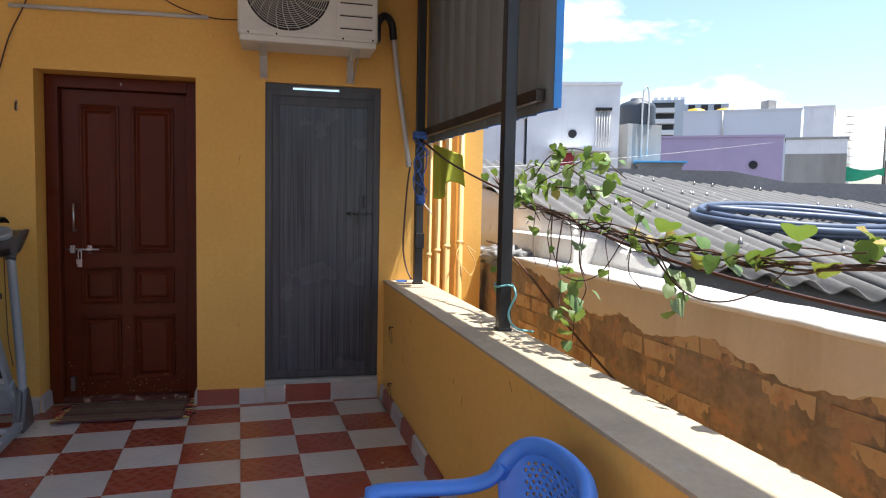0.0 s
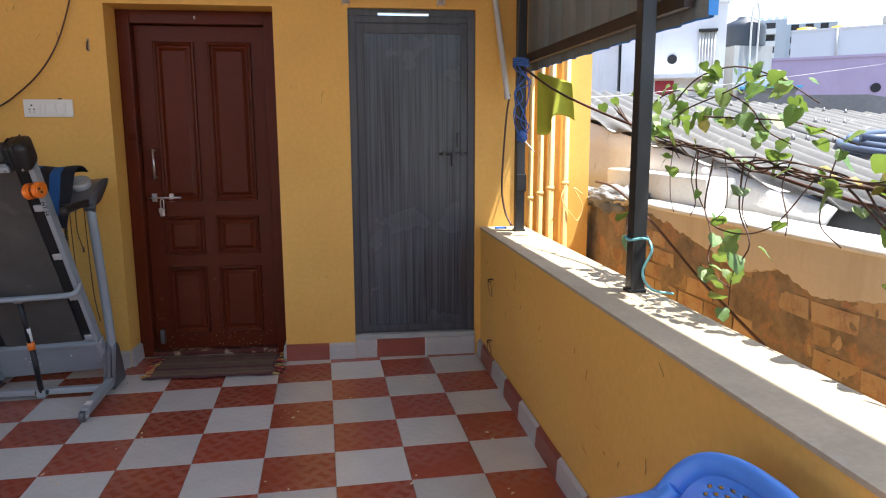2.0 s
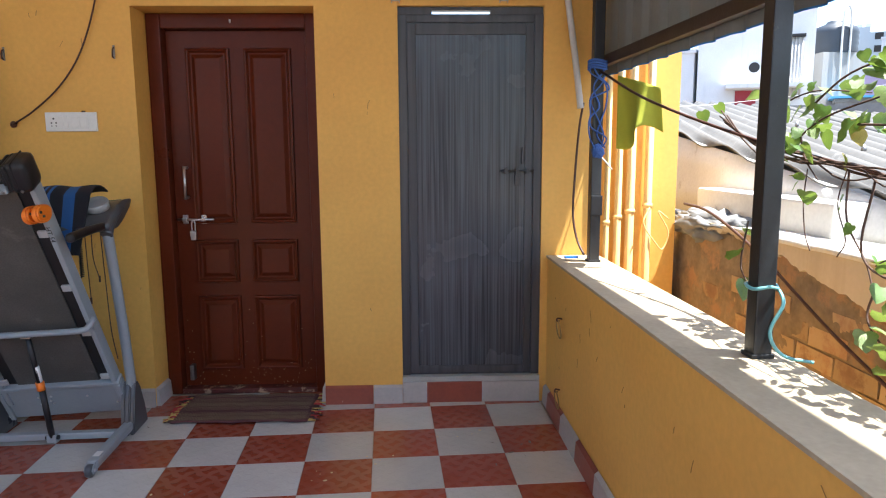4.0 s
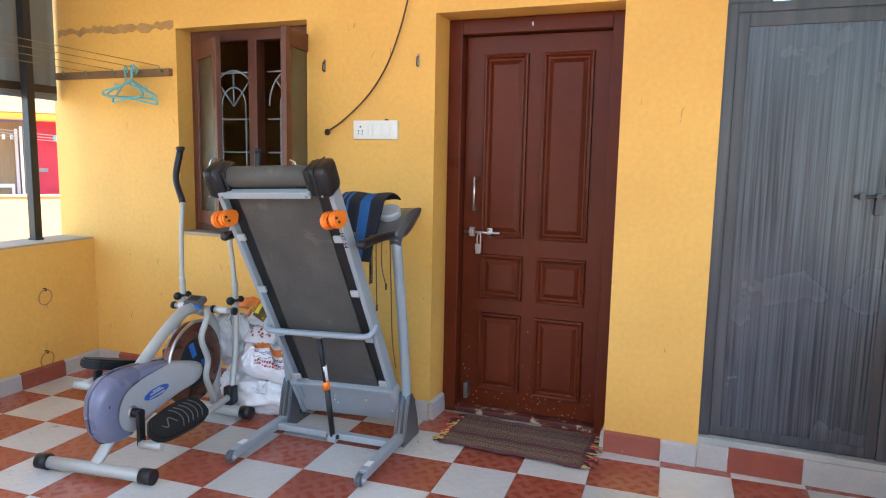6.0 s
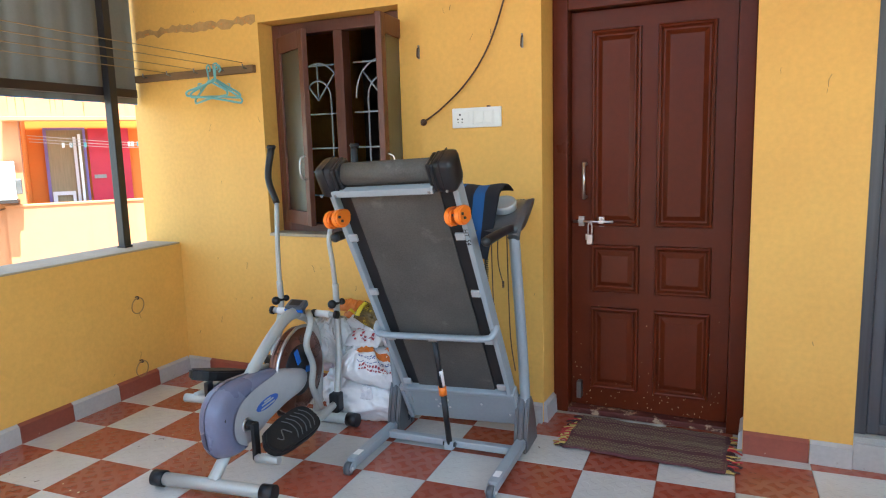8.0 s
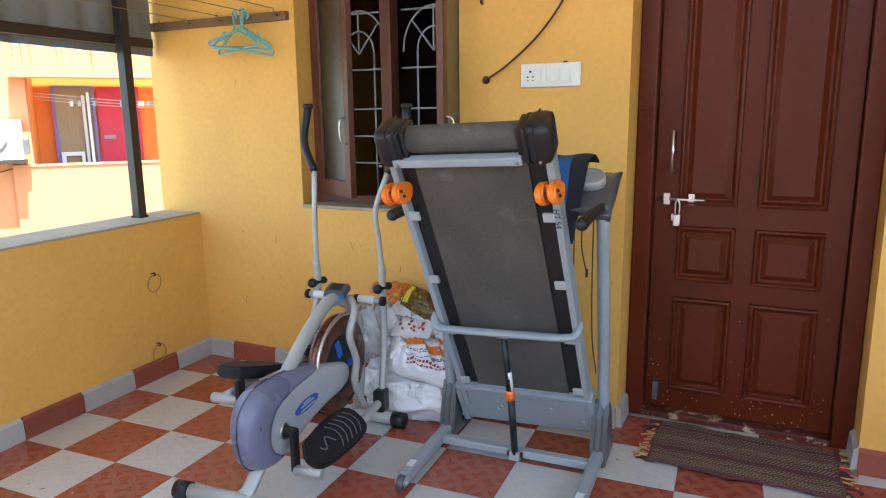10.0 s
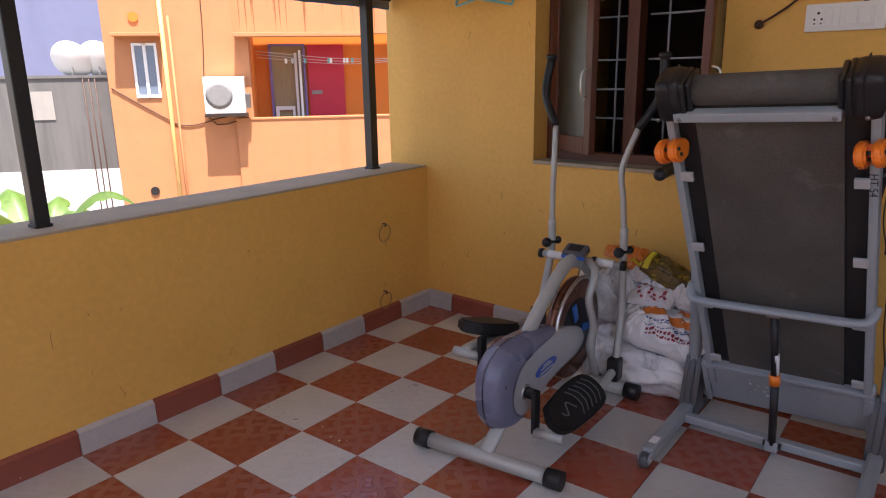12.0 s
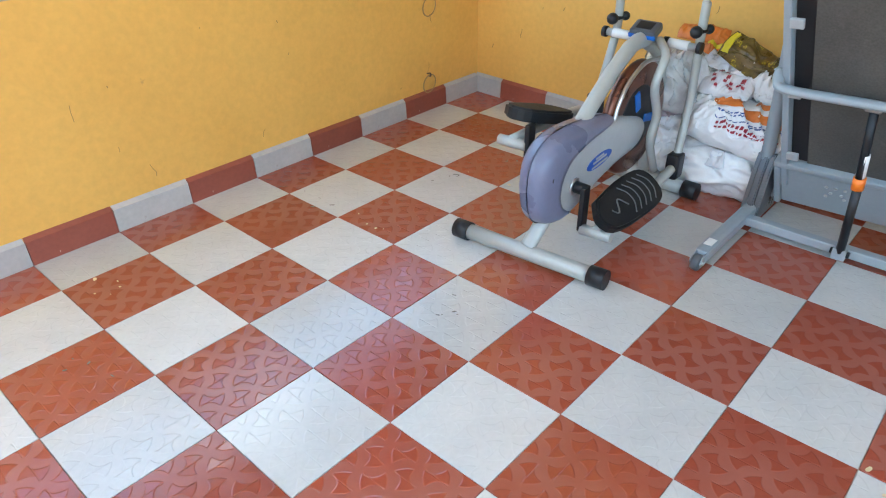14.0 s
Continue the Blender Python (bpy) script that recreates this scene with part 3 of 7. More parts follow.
# ---- posts and hanging roof sheets ----
for x, y in ((1.045, 4.36), (1.012, 2.745), (-3.846, 4.56), (-3.80, 2.775)):
    post = thing("post", "black painted square steel post standing on the parapet", "post", pose(x, y, LTOP if x < 0 else RTOP), "posts along the parapets")
    h = TOP - (LTOP if x < 0 else RTOP)
    part("tube", B(-0.026, 0.026, -0.026, 0.026, 0, h, bevel=0.004), BLACK_IRON, post)
    part("bracket", B(-0.032, 0.032, -0.03, 0.03, 0.0, 0.012, bevel=0.002), BLACK_IRON, post)


def ribbed(name, x, y0, y1, z0, z1, facing, label, bar_z, bar_y0, bar_y1):
    """A hanging ribbed roofing sheet with the steel bar that carries it."""
    t = thing(name, label, "roof sheet", pose(x, y0, z0))
    n = int((y1 - y0) / 0.025)

    def f(u, v):
        y = u * (y1 - y0)
        k = (y % 0.20) / 0.20
        d = 0.016 if k < 0.2 else (0.016 * (0.3 - k) / 0.1 if k < 0.3 else (0.0 if k < 0.9 else 0.016 * (k - 0.9) / 0.1))
        return Vector((d * facing, y, v * (z1(y0 + y) if callable(z1) else z1) - v * z0))
    part("ribbed_sheet", sheet(bmesh.new(), n, 2, f), SHEET_GREY, t)
    part("blue_face", sheet(bmesh.new(), n, 2, lambda u, v: f(u, v) + Vector((0.0025 * facing, 0, -0.006 * (1 - v)))), SHEET_BLUE, t, "blue outer face of the sheet")
    part("blue_edge", B(-0.004, 0.03, -0.004, 0.0, 0.0, z1 - z0) if facing > 0 else B(-0.03, 0.004, -0.004, 0.0, 0, z1 - z0), SHEET_BLUE, t, "blue sheet edge")
    for z in (bar_z, bar_z + 1.0):
        part("bar", B(-0.05 * facing if facing > 0 else 0.012, -0.012 * facing if facing > 0 else 0.05, bar_y0 - y0, bar_y1 - y0, z - z0, z - z0 + 0.05, bevel=0.003), BROWN_IRON, t, "dark steel bar")
    return t


ribbed("hanging_roof_sheet", 1.135, 2.56, 4.60, 1.765, TOP, 1, "grey ribbed metal sheet, blue outside, hung between posts", 1.80, 2.63, 4.57)
ribbed("hanging_roof_sheet", -3.93, 1.2, 4.85, 1.735, TOP, -1, "grey ribbed metal sheet hung along the open side", 1.765, 1.2, 4.80)

# ---- treadmill, folded up ----
def off(o):
    return Matrix.Translation(-Vector(o))


TO = (-1.63, 4.2, 0)
tm = thing("treadmill", "folded grey and black treadmill standing on end beside the door", "treadmill", pose(*TO))
at = off(TO)
for x, sx in ((-1.298, 1), (-1.948, -1)):
    part("foot_bar", box(bmesh.new(), x - 0.024, x + 0.024, 3.915, 4.50, 0.022, 0.064, bevel=0.012), GREY_TUBE, tm, m=at)
    bm = bmesh.new()
    for w in (-0.017, 0.017):
        slab(bm, [(3.925, 0.016), (3.925, 0.060), (3.890, 0.052), (3.875, 0.034), (3.885, 0.016)], 0.004, Matrix(((0, 0, 1, x + w - 0.002), (1, 0, 0, 0), (0, 1, 0, 0), (0, 0, 0, 1))))
    box(bm, x - 0.0195, x + 0.0195, 3.921, 3.926, 0.016, 0.060)
    bmesh.ops.remove_doubles(bm, verts=bm.verts, dist=0.0012)
    part("wheel_fork", bm, GREY_TUBE, tm, m=at)
    bm = lathe(bmesh.new(), [(0.008, -0.014), (0.026, -0.013), (0.029, -0.008), (0.029, 0.008), (0.026, 0.013), (0.008, 0.014)], 20, pose(x, 3.893, 0.029, 0, 90, 0))
    wheel = part("wheel", bm, DARK_PLASTIC, tm, "grey transport wheel", m=at)
    part("axle_bolt", lathe(bmesh.new(), [(0.007, -0.024), (0.007, 0.024)], 8, pose(x, 3.893, 0.031, 0, 90, 0)), STEEL, wheel)
    part("sticker", B(x - 0.014, x + 0.014, 3.96, 4.01, 0.064, 0.0655), WHITE_PLASTIC, tm, "white sticker", m=at)
    # a foot cover of three ribs that narrows upwards
    bm = bmesh.new()
    for w0, w1, grow in ((-0.034, -0.012, 0.0), (-0.012, 0.010, 0.008), (0.010, 0.032, 0.0)):
        a = [(4.325 - grow, 0.0), (4.53 + grow, 0.0), (4.50 + grow, 0.11), (4.455 + grow, 0.215), (4.425, 0.25 + grow), (4.395, 0.25 + grow), (4.37 - grow, 0.19), (4.345 - grow, 0.09)]
        slab(bm, a, w1 - w0 - 0.001, Matrix(((0, 0, 1, x + w0), (1, 0, 0, 0), (0, 1, 0, 0), (0, 0, 0, 1))))
    bmesh.ops.bevel(bm, geom=bm.edges[:], offset=0.005, segments=2, affect="EDGES")
    part("boot", bm, DARK_PLASTIC, tm, "dark ribbed plastic foot cover", m=at)
    part("upright", tube(bmesh.new(), [(x + 0.005 * sx, 4.435, 0.06), (x + 0.004 * sx, 4.37, 0.5), (x, 4.265, 1.05)], 0.024, 14), GREY_TUBE, tm, m=at)
part("cross_bar", box(bmesh.new(), -1.93, -1.31, 4.245, 4.285, 0.024, 0.058, bevel=0.008), GREY_TUBE, tm, m=at)
part("strut_lug", box(bmesh.new(), -1.628, -1.585, 4.215, 4.246, 0.024, 0.062, bevel=0.003), GREY_TUBE, tm, m=at)

# the deck's own frame: x across, y along it from its foot, z out of its underside
dk = Vector((-0.04, -0.549, 1.0)).normalized()
across = Vector((1, 0, 0.035)).normalized()
out = across.cross(dk).normalized()
dm = Matrix(((across.x, dk.x, out.x, -1.622), (across.y, dk.y, out.y, 4.375), (across.z, dk.z, out.z, 0.215), (0, 0, 0, 1)))
dat = at @ dm
deck = part("deck", box(bmesh.new(), -0.238, 0.264, 0.0, 1.22, -0.045, -0.02, bevel=0.004), BLACK_DECK, tm, "black deck board", m=dat)
part("belt", box(bmesh.new(), -0.182, 0.203, -0.02, 1.26, -0.018, -0.012), BELT, deck, "worn black running belt")
for sx in (-1, 1):
    x = 0.264 if sx > 0 else -0.238
    part("side_rail", box(bmesh.new(), min(x, x + 0.024 * sx), max(x, x + 0.024 * sx), -0.06, 1.23, -0.055, 0.012, bevel=0.006), GREY_TUBE, tm, m=dat)
    for y in (0.11, 0.40, 0.67, 0.96):
        part("clip", box(bmesh.new(), *sorted((x - 0.035 * sx, x + 0.004 * sx)), y - 0.016, y + 0.016, 0.006, 0.018, bevel=0.003), SILVER_PLASTIC, tm, m=dat)
    bm = box(bmesh.new(), *sorted((x - 0.046 * sx, x + 0.034 * sx)), 1.172, 1.304, -0.07, 0.046, bevel=0.026)
    box(bm, *sorted((x - 0.054 * sx, x - 0.036 * sx)), 1.182, 1.296, -0.068, 0.044, bevel=0.008)
    box(bm, *sorted((x - 0.070 * sx, x - 0.054 * sx)), 1.200, 1.294, -0.062, 0.034, bevel=0.007)
    box(bm, x - 0.013 * sx - 0.0025, x - 0.013 * sx + 0.0025, 1.195, 1.3055, -0.066, 0.0475, bevel=0.0012)
    for f in bm.faces:
        f.smooth = True
    part("roller_cap", bm, BLACK_PLASTIC, tm, "black plastic roller end cap", m=dat)
    # a clamp like a pulley block: two rounded cheeks with a slot between them
    cheek = [(-0.052, -0.012), (-0.046, -0.030), (-0.020, -0.037), (0.015, -0.036), (0.042, -0.024), (0.055, 0.0), (0.046, 0.026), (0.020, 0.037), (-0.015, 0.034), (-0.042, 0.018)]
    dense = [(p.x * 1.04, p.y * 0.98) for p in smooth_path([(a, b, 0) for a, b in cheek + cheek[:1]], 3)[:-1]]
    cm = pose(x + 0.008 * sx, 1.072, 0.036, 0, 0, 0) @ pose(0, 0, 0, 0, 0, 8) @ pose(0, 0, 0, 90, 0, 90) @ pose(0, 0, 0, 0, 0, 58)
    bm = bmesh.new()
    for w in (-0.034, 0.006):
        slab(bm, dense, 0.028, cm @ Matrix.Translation((0, 0, w)))
    bmesh.ops.bevel(bm, geom=[e for e in bm.edges if len(e.link_faces) == 2 and e.calc_face_angle(0) > 1.2], offset=0.007, segments=3, affect="EDGES")
    slab(bm, [(-0.046, -0.026), (0.02, -0.026), (0.02, 0.010), (-0.046, 0.010)], 0.034, cm @ Matrix.Translation((0, 0, -0.017)))
    k = part("clamp_knob", bm, ORANGE, tm, "bright orange plastic clamp", m=dat)
    for a, b in ((0.020, 0.012), (0.036, -0.004)):
        part("screw", lathe(bmesh.new(), [(0.0055, -0.040), (0.0055, 0.040)], 10, cm @ pose(a, b, 0)), BLACK_PLASTIC, k)
part("roller", tube(bmesh.new(), [(-0.185, 1.248, -0.012), (0.205, 1.248, -0.012)], 0.044, 20), BELT, tm, m=dat)
part("top_bar", box(bmesh.new(), -0.222, 0.205, 1.178, 1.206, 0.014, 0.050, bevel=0.004), GREY_TUBE, tm, m=dat)
for x in (-0.268, -0.205, 0.190, 0.262):
    part("cap_screw", lathe(bmesh.new(), [(0.006, 0.0), (0.0065, 0.004), (0.003, 0.006)], 10, pose(x, 1.188, 0.047)), DULL_STEEL, tm, m=dat)
bm = tube(bmesh.new(), [(-0.272, 0.460, -0.012), (-0.266, 0.454, 0.026), (-0.232, 0.446, 0.045), (-0.05, 0.445, 0.047), (0.10, 0.445, 0.047), (0.250, 0.446, 0.045), (0.283, 0.454, 0.026), (0.288, 0.460, -0.012)], 0.0145, 12, flat=1.55)
part("u_bar", bm, GREY_TUBE, tm, "bent grey cross tube", m=dat)
bm = box(bmesh.new(), -0.262, 0.275, -0.158, 0.035, -0.05, 0.002, bevel=0.006)
box(bm, -0.285, 0.298, 0.035, 0.062, -0.05, 0.014, bevel=0.008)
for x in (-0.285, 0.275):
    box(bm, x, x + 0.023, -0.165, 0.035, -0.05, 0.014, bevel=0.006)
panel = part("motor_cover", bm, GREY_TUBE, tm, "grey steel belly panel", m=dat)
bm = bmesh.new()
for x, y in ((-0.11, -0.021), (-0.08, -0.02), (-0.05, -0.02), (-0.095, -0.05), (-0.06, -0.05), (0.12, -0.03), (-0.11, -0.07), (-0.05, -0.07), (0.25, -0.09)):
    part("screw", lathe(bmesh.new(), [(0.006, 0.0), (0.006, 0.004), (0.003, 0.005)], 8, pose(x, y, 0.001)), STEEL, panel)
bm = tube(bmesh.new(), [(-1.606, 4.228, 0.05), (-1.611, 4.184, 0.30)], 0.014, 12)
lathe(bm, [(0.011, -0.03), (0.011, 0.03)], 10, pose(-1.606, 4.23, 0.046, 0, 90, 0))
strut = part("gas_strut", bm, BLACK_PLASTIC, tm, "black gas strut", m=at)
part("strut_rod", tube(bmesh.new(), [(-1.612, 4.177, 0.31), (-1.628, 4.135, 0.575)], 0.0125, 12), BLACK_PLASTIC, strut)
part("strut_band", tube(bmesh.new(), [(-1.611, 4.180, 0.300), (-1.613, 4.176, 0.340)], 0.0185, 12), ORANGE, strut, "orange plastic collar")
part("strut_label", tube(bmesh.new(), [(-1.6132, 4.175, 0.342), (-1.617, 4.162, 0.42)], 0.0142, 12), WHITE_PLASTIC, strut, "white paper label")
part("strut_clevis", box(bmesh.new(), -1.65, -1.606, 4.115, 4.145, 0.56, 0.588, bevel=0.004), DULL_STEEL, strut)

# console: a curved tray between two arms, a silver cup well at each side
def console(u, v):
    """The tray's upper skin; u across, v from its near lip to its far edge."""
    a = abs(2 * u - 1)
    x = -1.99 + 0.725 * u
    y = 4.205 + 0.30 * v
    z = 1.045 + 0.15 * math.sin(v * 1.45) - 0.05 * v * v + 0.014 * a ** 6
    return Vector((x, y - 0.02 * (1 - a ** 4) * (1 - v), z))


bm = sheet(bmesh.new(), 40, 16, console, 0.0)
under = sheet(bmesh.new(), 40, 16, lambda u, v: console(0.012 + 0.976 * u, 0.03 + 0.94 * v) - Vector((0, -0.015, 0.030 + 0.065 * math.sin(v * 3.1))))
me = bpy.data.meshes.new("console_underside")
under.to_mesh(me)
under.free()
bm.from_mesh(me)
bpy.data.meshes.remove(me)
bm.verts.ensure_lookup_table()
top_n = 41 * 17
ring = [i * 17 for i in range(41)] + [40 * 17 + j for j in range(1, 17)] + [i * 17 + 16 for i in range(39, -1, -1)] + [j for j in range(15, 0, -1)]
for a, b in zip(ring, ring[1:] + ring[:1]):
    bm.faces.new((bm.verts[a], bm.verts[b], bm.verts[top_n + b], bm.verts[top_n + a])).smooth = True
cons = part("console", bm, DARK_PLASTIC, tm, "dark grey plastic console", m=at)
for x in (-1.355, -1.90):
    cm = Matrix.Translation((x, 4.315, 1.148)) @ pose(0, 0, 0, 27, 0, 0)
    bm = lathe(bmesh.new(), [(0.040, 0.004), (0.047, 0.012), (0.054, 0.013), (0.056, 0.006), (0.056, -0.02), (0.03, -0.03), (0.028, -0.012), (0.036, -0.008)], 24, cm)
    part("cup_holder", bm, SILVER_PLASTIC, cons, "silver cup holder")
bm = bmesh.new()
for k in range(14):
    u = 0.70 + 0.018 * k
    tube(bm, [console(u, 0.93), console(u, 0.99) + Vector((0, 0, 0.004))], 0.005, 6)
part("grip_ridge", bm, DARK_PLASTIC, cons)
for x in (-1.292, -1.962):
    tab = tube(bmesh.new(), [(x - 0.004, 4.43, 1.128), (x, 4.36, 1.105), (x, 4.28, 1.055), (x, 4.245, 1.01)], 0.027, 12, flat=1.0)
    part("side_arm", tab, DARK_PLASTIC, cons, "dark plastic side arm")
for x in (-1.295, -1.958):
    bm = tube(bmesh.new(), [(x, 4.26, 1.055), (x - 0.004, 4.10, 1.052), (x - 0.006, 3.93, 1.043), (x - 0.006, 3.905, 1.041)], 0.018, 14, r2=0.021)
    blob(bm, (x - 0.006, 3.905, 1.041), (0.021, 0.018, 0.021), rough=0, sub=2)
    part("hand_grip", bm, BLACK_PLASTIC, cons, "black foam hand grip")
bm = bmesh.new()
tube(bm, [(-1.40, 4.27, 1.03), (-1.40, 4.275, 0.86), (-1.398, 4.28, 0.70)], 0.0025, 6)
tube(bm, [(-1.37, 4.27, 1.03), (-1.372, 4.275, 0.90), (-1.352, 4.28, 0.80)], 0.0025, 6)
tube(bm, [(-1.33, 4.27, 1.04), (-1.335, 4.30, 0.8), (-1.33, 4.31, 0.55), (-1.31, 4.31, 0.40)], 0.0025, 6)
lathe(bm, [(0.005, 0), (0.005, 0.03)], 8, pose(-1.398, 4.28, 0.68))
lathe(bm, [(0.005, 0), (0.005, 0.03)], 8, pose(-1.352, 4.28, 0.785))
part("cord", bm, WIRE, tm, "thin dangling cords", m=at)
coil = [(-1.425 + 0.008 * math.cos(k * 1.2), 4.27 + 0.008 * math.sin(k * 1.2), 1.0 - k * 0.0016) for k in range(120)]
part("coiled_cable", tube(bmesh.new(), coil, 0.0028, 5, step=1), BLACK_PLASTIC, tm, m=at)
txt = bpy.data.curves.new("rail_marking", "FONT")
txt.body, txt.size, txt.align_x, txt.align_y, txt.extrude = "HT 54", 0.030, "CENTER", "CENTER", 0.0004
tob = new("rail_marking", txt)
tob.parent = tm
tob.matrix_basis = dat @ Matrix(((0, 1, 0, 0.276), (-1, 0, 0, 0.955), (0, 0, 1, 0.0130), (0, 0, 0, 1)))
txt.materials.append(BLACK_PLASTIC)

# the towel over the console
STRIPE = mat("striped_towel", (0.012, 0.014, 0.022), 0.95, var=0.1, fine=260, bump=0.6)
n, l = STRIPE.node_tree.nodes, STRIPE.node_tree.links
tc, sp, md = n.new("ShaderNodeTexCoord"), n.new("ShaderNodeSeparateXYZ"), n.new("ShaderNodeValToRGB")
l.new(tc.outputs["Generated"], sp.inputs["Vector"])
l.new(sp.outputs["X"], md.inputs["Fac"])
md.color_ramp.interpolation = "CONSTANT"
stops = [(0.0, 1), (0.05, 0), (0.10, 1), (0.15, 0), (0.20, 1), (0.25, 0), (0.30, 1), (0.34, 0), (0.54, 1), (0.74, 0)]
for i, (p, c) in enumerate(stops):
    e = md.color_ramp.elements[i] if i < 2 else md.color_ramp.elements.new(p)
    e.position = p
    e.color = (0.02, 0.10, 0.30, 1) if c else (0.010, 0.011, 0.018, 1)
l.new(md.outputs["Color"], n["Principled BSDF"].inputs["Base Color"])


def towel(u, v):
    x = -1.62 + 0.24 * u + 0.035 * v
    if v < 0.72:
        s = v / 0.72
        p = Vector((x, 4.150 + 0.10 * s, 0.93 + 0.27 * s))
    else:
        s = (v - 0.72) / 0.28
        p = Vector((x, 4.250 + 0.19 * s, 1.20 + 0.035 * math.sin(s * 3.1)))
    return p + Vector((0, 0.006 * math.sin(u * 13 + v * 3), 0.004 * math.sin(u * 9)))


tw = part("towel", sheet(bmesh.new(), 24, 18, towel, 0.006), STRIPE)
tagged(tw, "blue and black striped towel hung over the treadmill console", "towel")

# ---- elliptical trainer ----
EO = (-2.40, 3.95, 0)
el = thing("elliptical_trainer", "silver and slate-blue elliptical trainer with long handle levers", "exercise machine", pose(*EO))
at = off(EO)
for x0, y0, x1, y1 in ((-2.665, 3.540, -2.142, 3.585), (-2.60, 4.36, -2.19, 4.36)):
    d = Vector((x1 - x0, y1 - y0, 0)).normalized()
    a, b = Vector((x0, y0, 0.038)), Vector((x1, y1, 0.038))
    f = part("foot_tube", tube(bmesh.new(), [a, b], 0.028, 16), SILVER_TUBE, el, m=at)
    for p, s in ((a, -1), (b, 1)):
        part("end_cap", tube(bmesh.new(), [p - d * 0.028 * s, p + d * 0.030 * s], 0.034, 20), BLACK_PLASTIC, f, "black ribbed end cap")
# stem from the front foot, frame mast, forks
part("stem", tube(bmesh.new(), [(-2.405, 3.565, 0.055), (-2.40, 3.61, 0.10), (-2.395, 3.68, 0.17)], 0.03, 10, flat=0.6), SILVER_TUBE, el, m=at)
bm = tube(bmesh.new(), [(-2.41, 3.80, 0.375), (-2.415, 3.90, 0.445), (-2.42, 4.02, 0.525), (-2.425, 4.13, 0.583), (-2.43, 4.21, 0.606), (-2.43, 4.31, 0.602)], 0.026, 12, flat=1.15)
tube(bm, [(-2.43, 4.28, 0.595), (-2.42, 4.38, 0.53), (-2.41, 4.42, 0.36), (-2.40, 4.365, 0.06)], 0.024, 12)
part("mast", bm, SILVER_TUBE, el, m=at)
bm = bmesh.new()
for x in (-2.475, -2.315):
    tube(bm, [(-2.43 + (x + 2.40) * 0.5, 4.31, 0.60), (x, 4.22, 0.575), (x, 4.17, 0.48), (x + 0.005, 4.21, 0.36), (x, 4.20, 0.26), (x, 4.27, 0.12)], 0.016, 10)
part("fork", bm, SILVER_TUBE, el, m=at)
bm = tube(bmesh.new(), [(-2.63, 4.36, 0.585), (-2.27, 4.37, 0.580)], 0.015, 12)
pivot = part("pivot_bar", bm, SILVER_TUBE, el, m=at)
for a, b in ((-2.605, -2.505), (-2.375, -2.300)):
    part("pivot_sleeve", tube(bmesh.new(), [(a, 4.3605, 0.5845), (b, 4.3665, 0.5825)], 0.0175, 14), WHITE_PLASTIC, pivot, "white plastic sleeve")
for x in (-2.640, -2.385, -2.255):
    part("pivot_cap", tube(bmesh.new(), [(x - 0.008, 4.36, 0.584), (x + 0.008, 4.36, 0.584)], 0.021, 14), BLACK_PLASTIC, pivot, "black end collar")
# shell: a tapered cowl, silver with a slate nose
SHELL = [(3.545, 0.28), (3.555, 0.35), (3.60, 0.405), (3.68, 0.432), (3.80, 0.432), (3.95, 0.412), (4.10, 0.378), (4.22, 0.338), (4.25, 0.29), (4.20, 0.245), (4.05, 0.225), (3.90, 0.19), (3.78, 0.145), (3.68, 0.125), (3.60, 0.145), (3.56, 0.20)]


def cowl(x0, x1):
    """The drive cover: its outline drawn in towards rounded flanks."""
    dense = smooth_path([(0, y, z) for y, z in SHELL + SHELL[:1]], 6)[:-1]
    cy, cz = sum(p.y for p in dense) / len(dense), sum(p.z for p in dense) / len(dense)
    bm = bmesh.new()
    rings = []
    for f, s in ((0.0, 0.30), (0.0, 0.62), (0.015, 0.76), (0.05, 0.85), (0.12, 0.925), (0.22, 0.97), (0.36, 0.995), (0.5, 1.0), (0.64, 0.995), (0.78, 0.97), (0.88, 0.925), (0.95, 0.85), (0.985, 0.76), (1.0, 0.62), (1.0, 0.30)):
        rings.append([bm.verts.new((x0 + f * (x1 - x0), cy + (p.y - cy) * s, cz + (p.z - cz) * s)) for p in dense])
    n = len(dense)
    for a, b in zip(rings, rings[1:]):
        for k in range(n):
            bm.faces.new((a[k], a[(k + 1) % n], b[(k + 1) % n], b[k])).smooth = True
    bm.faces.new(rings[0])
    bm.faces.new(rings[-1])
    return bm


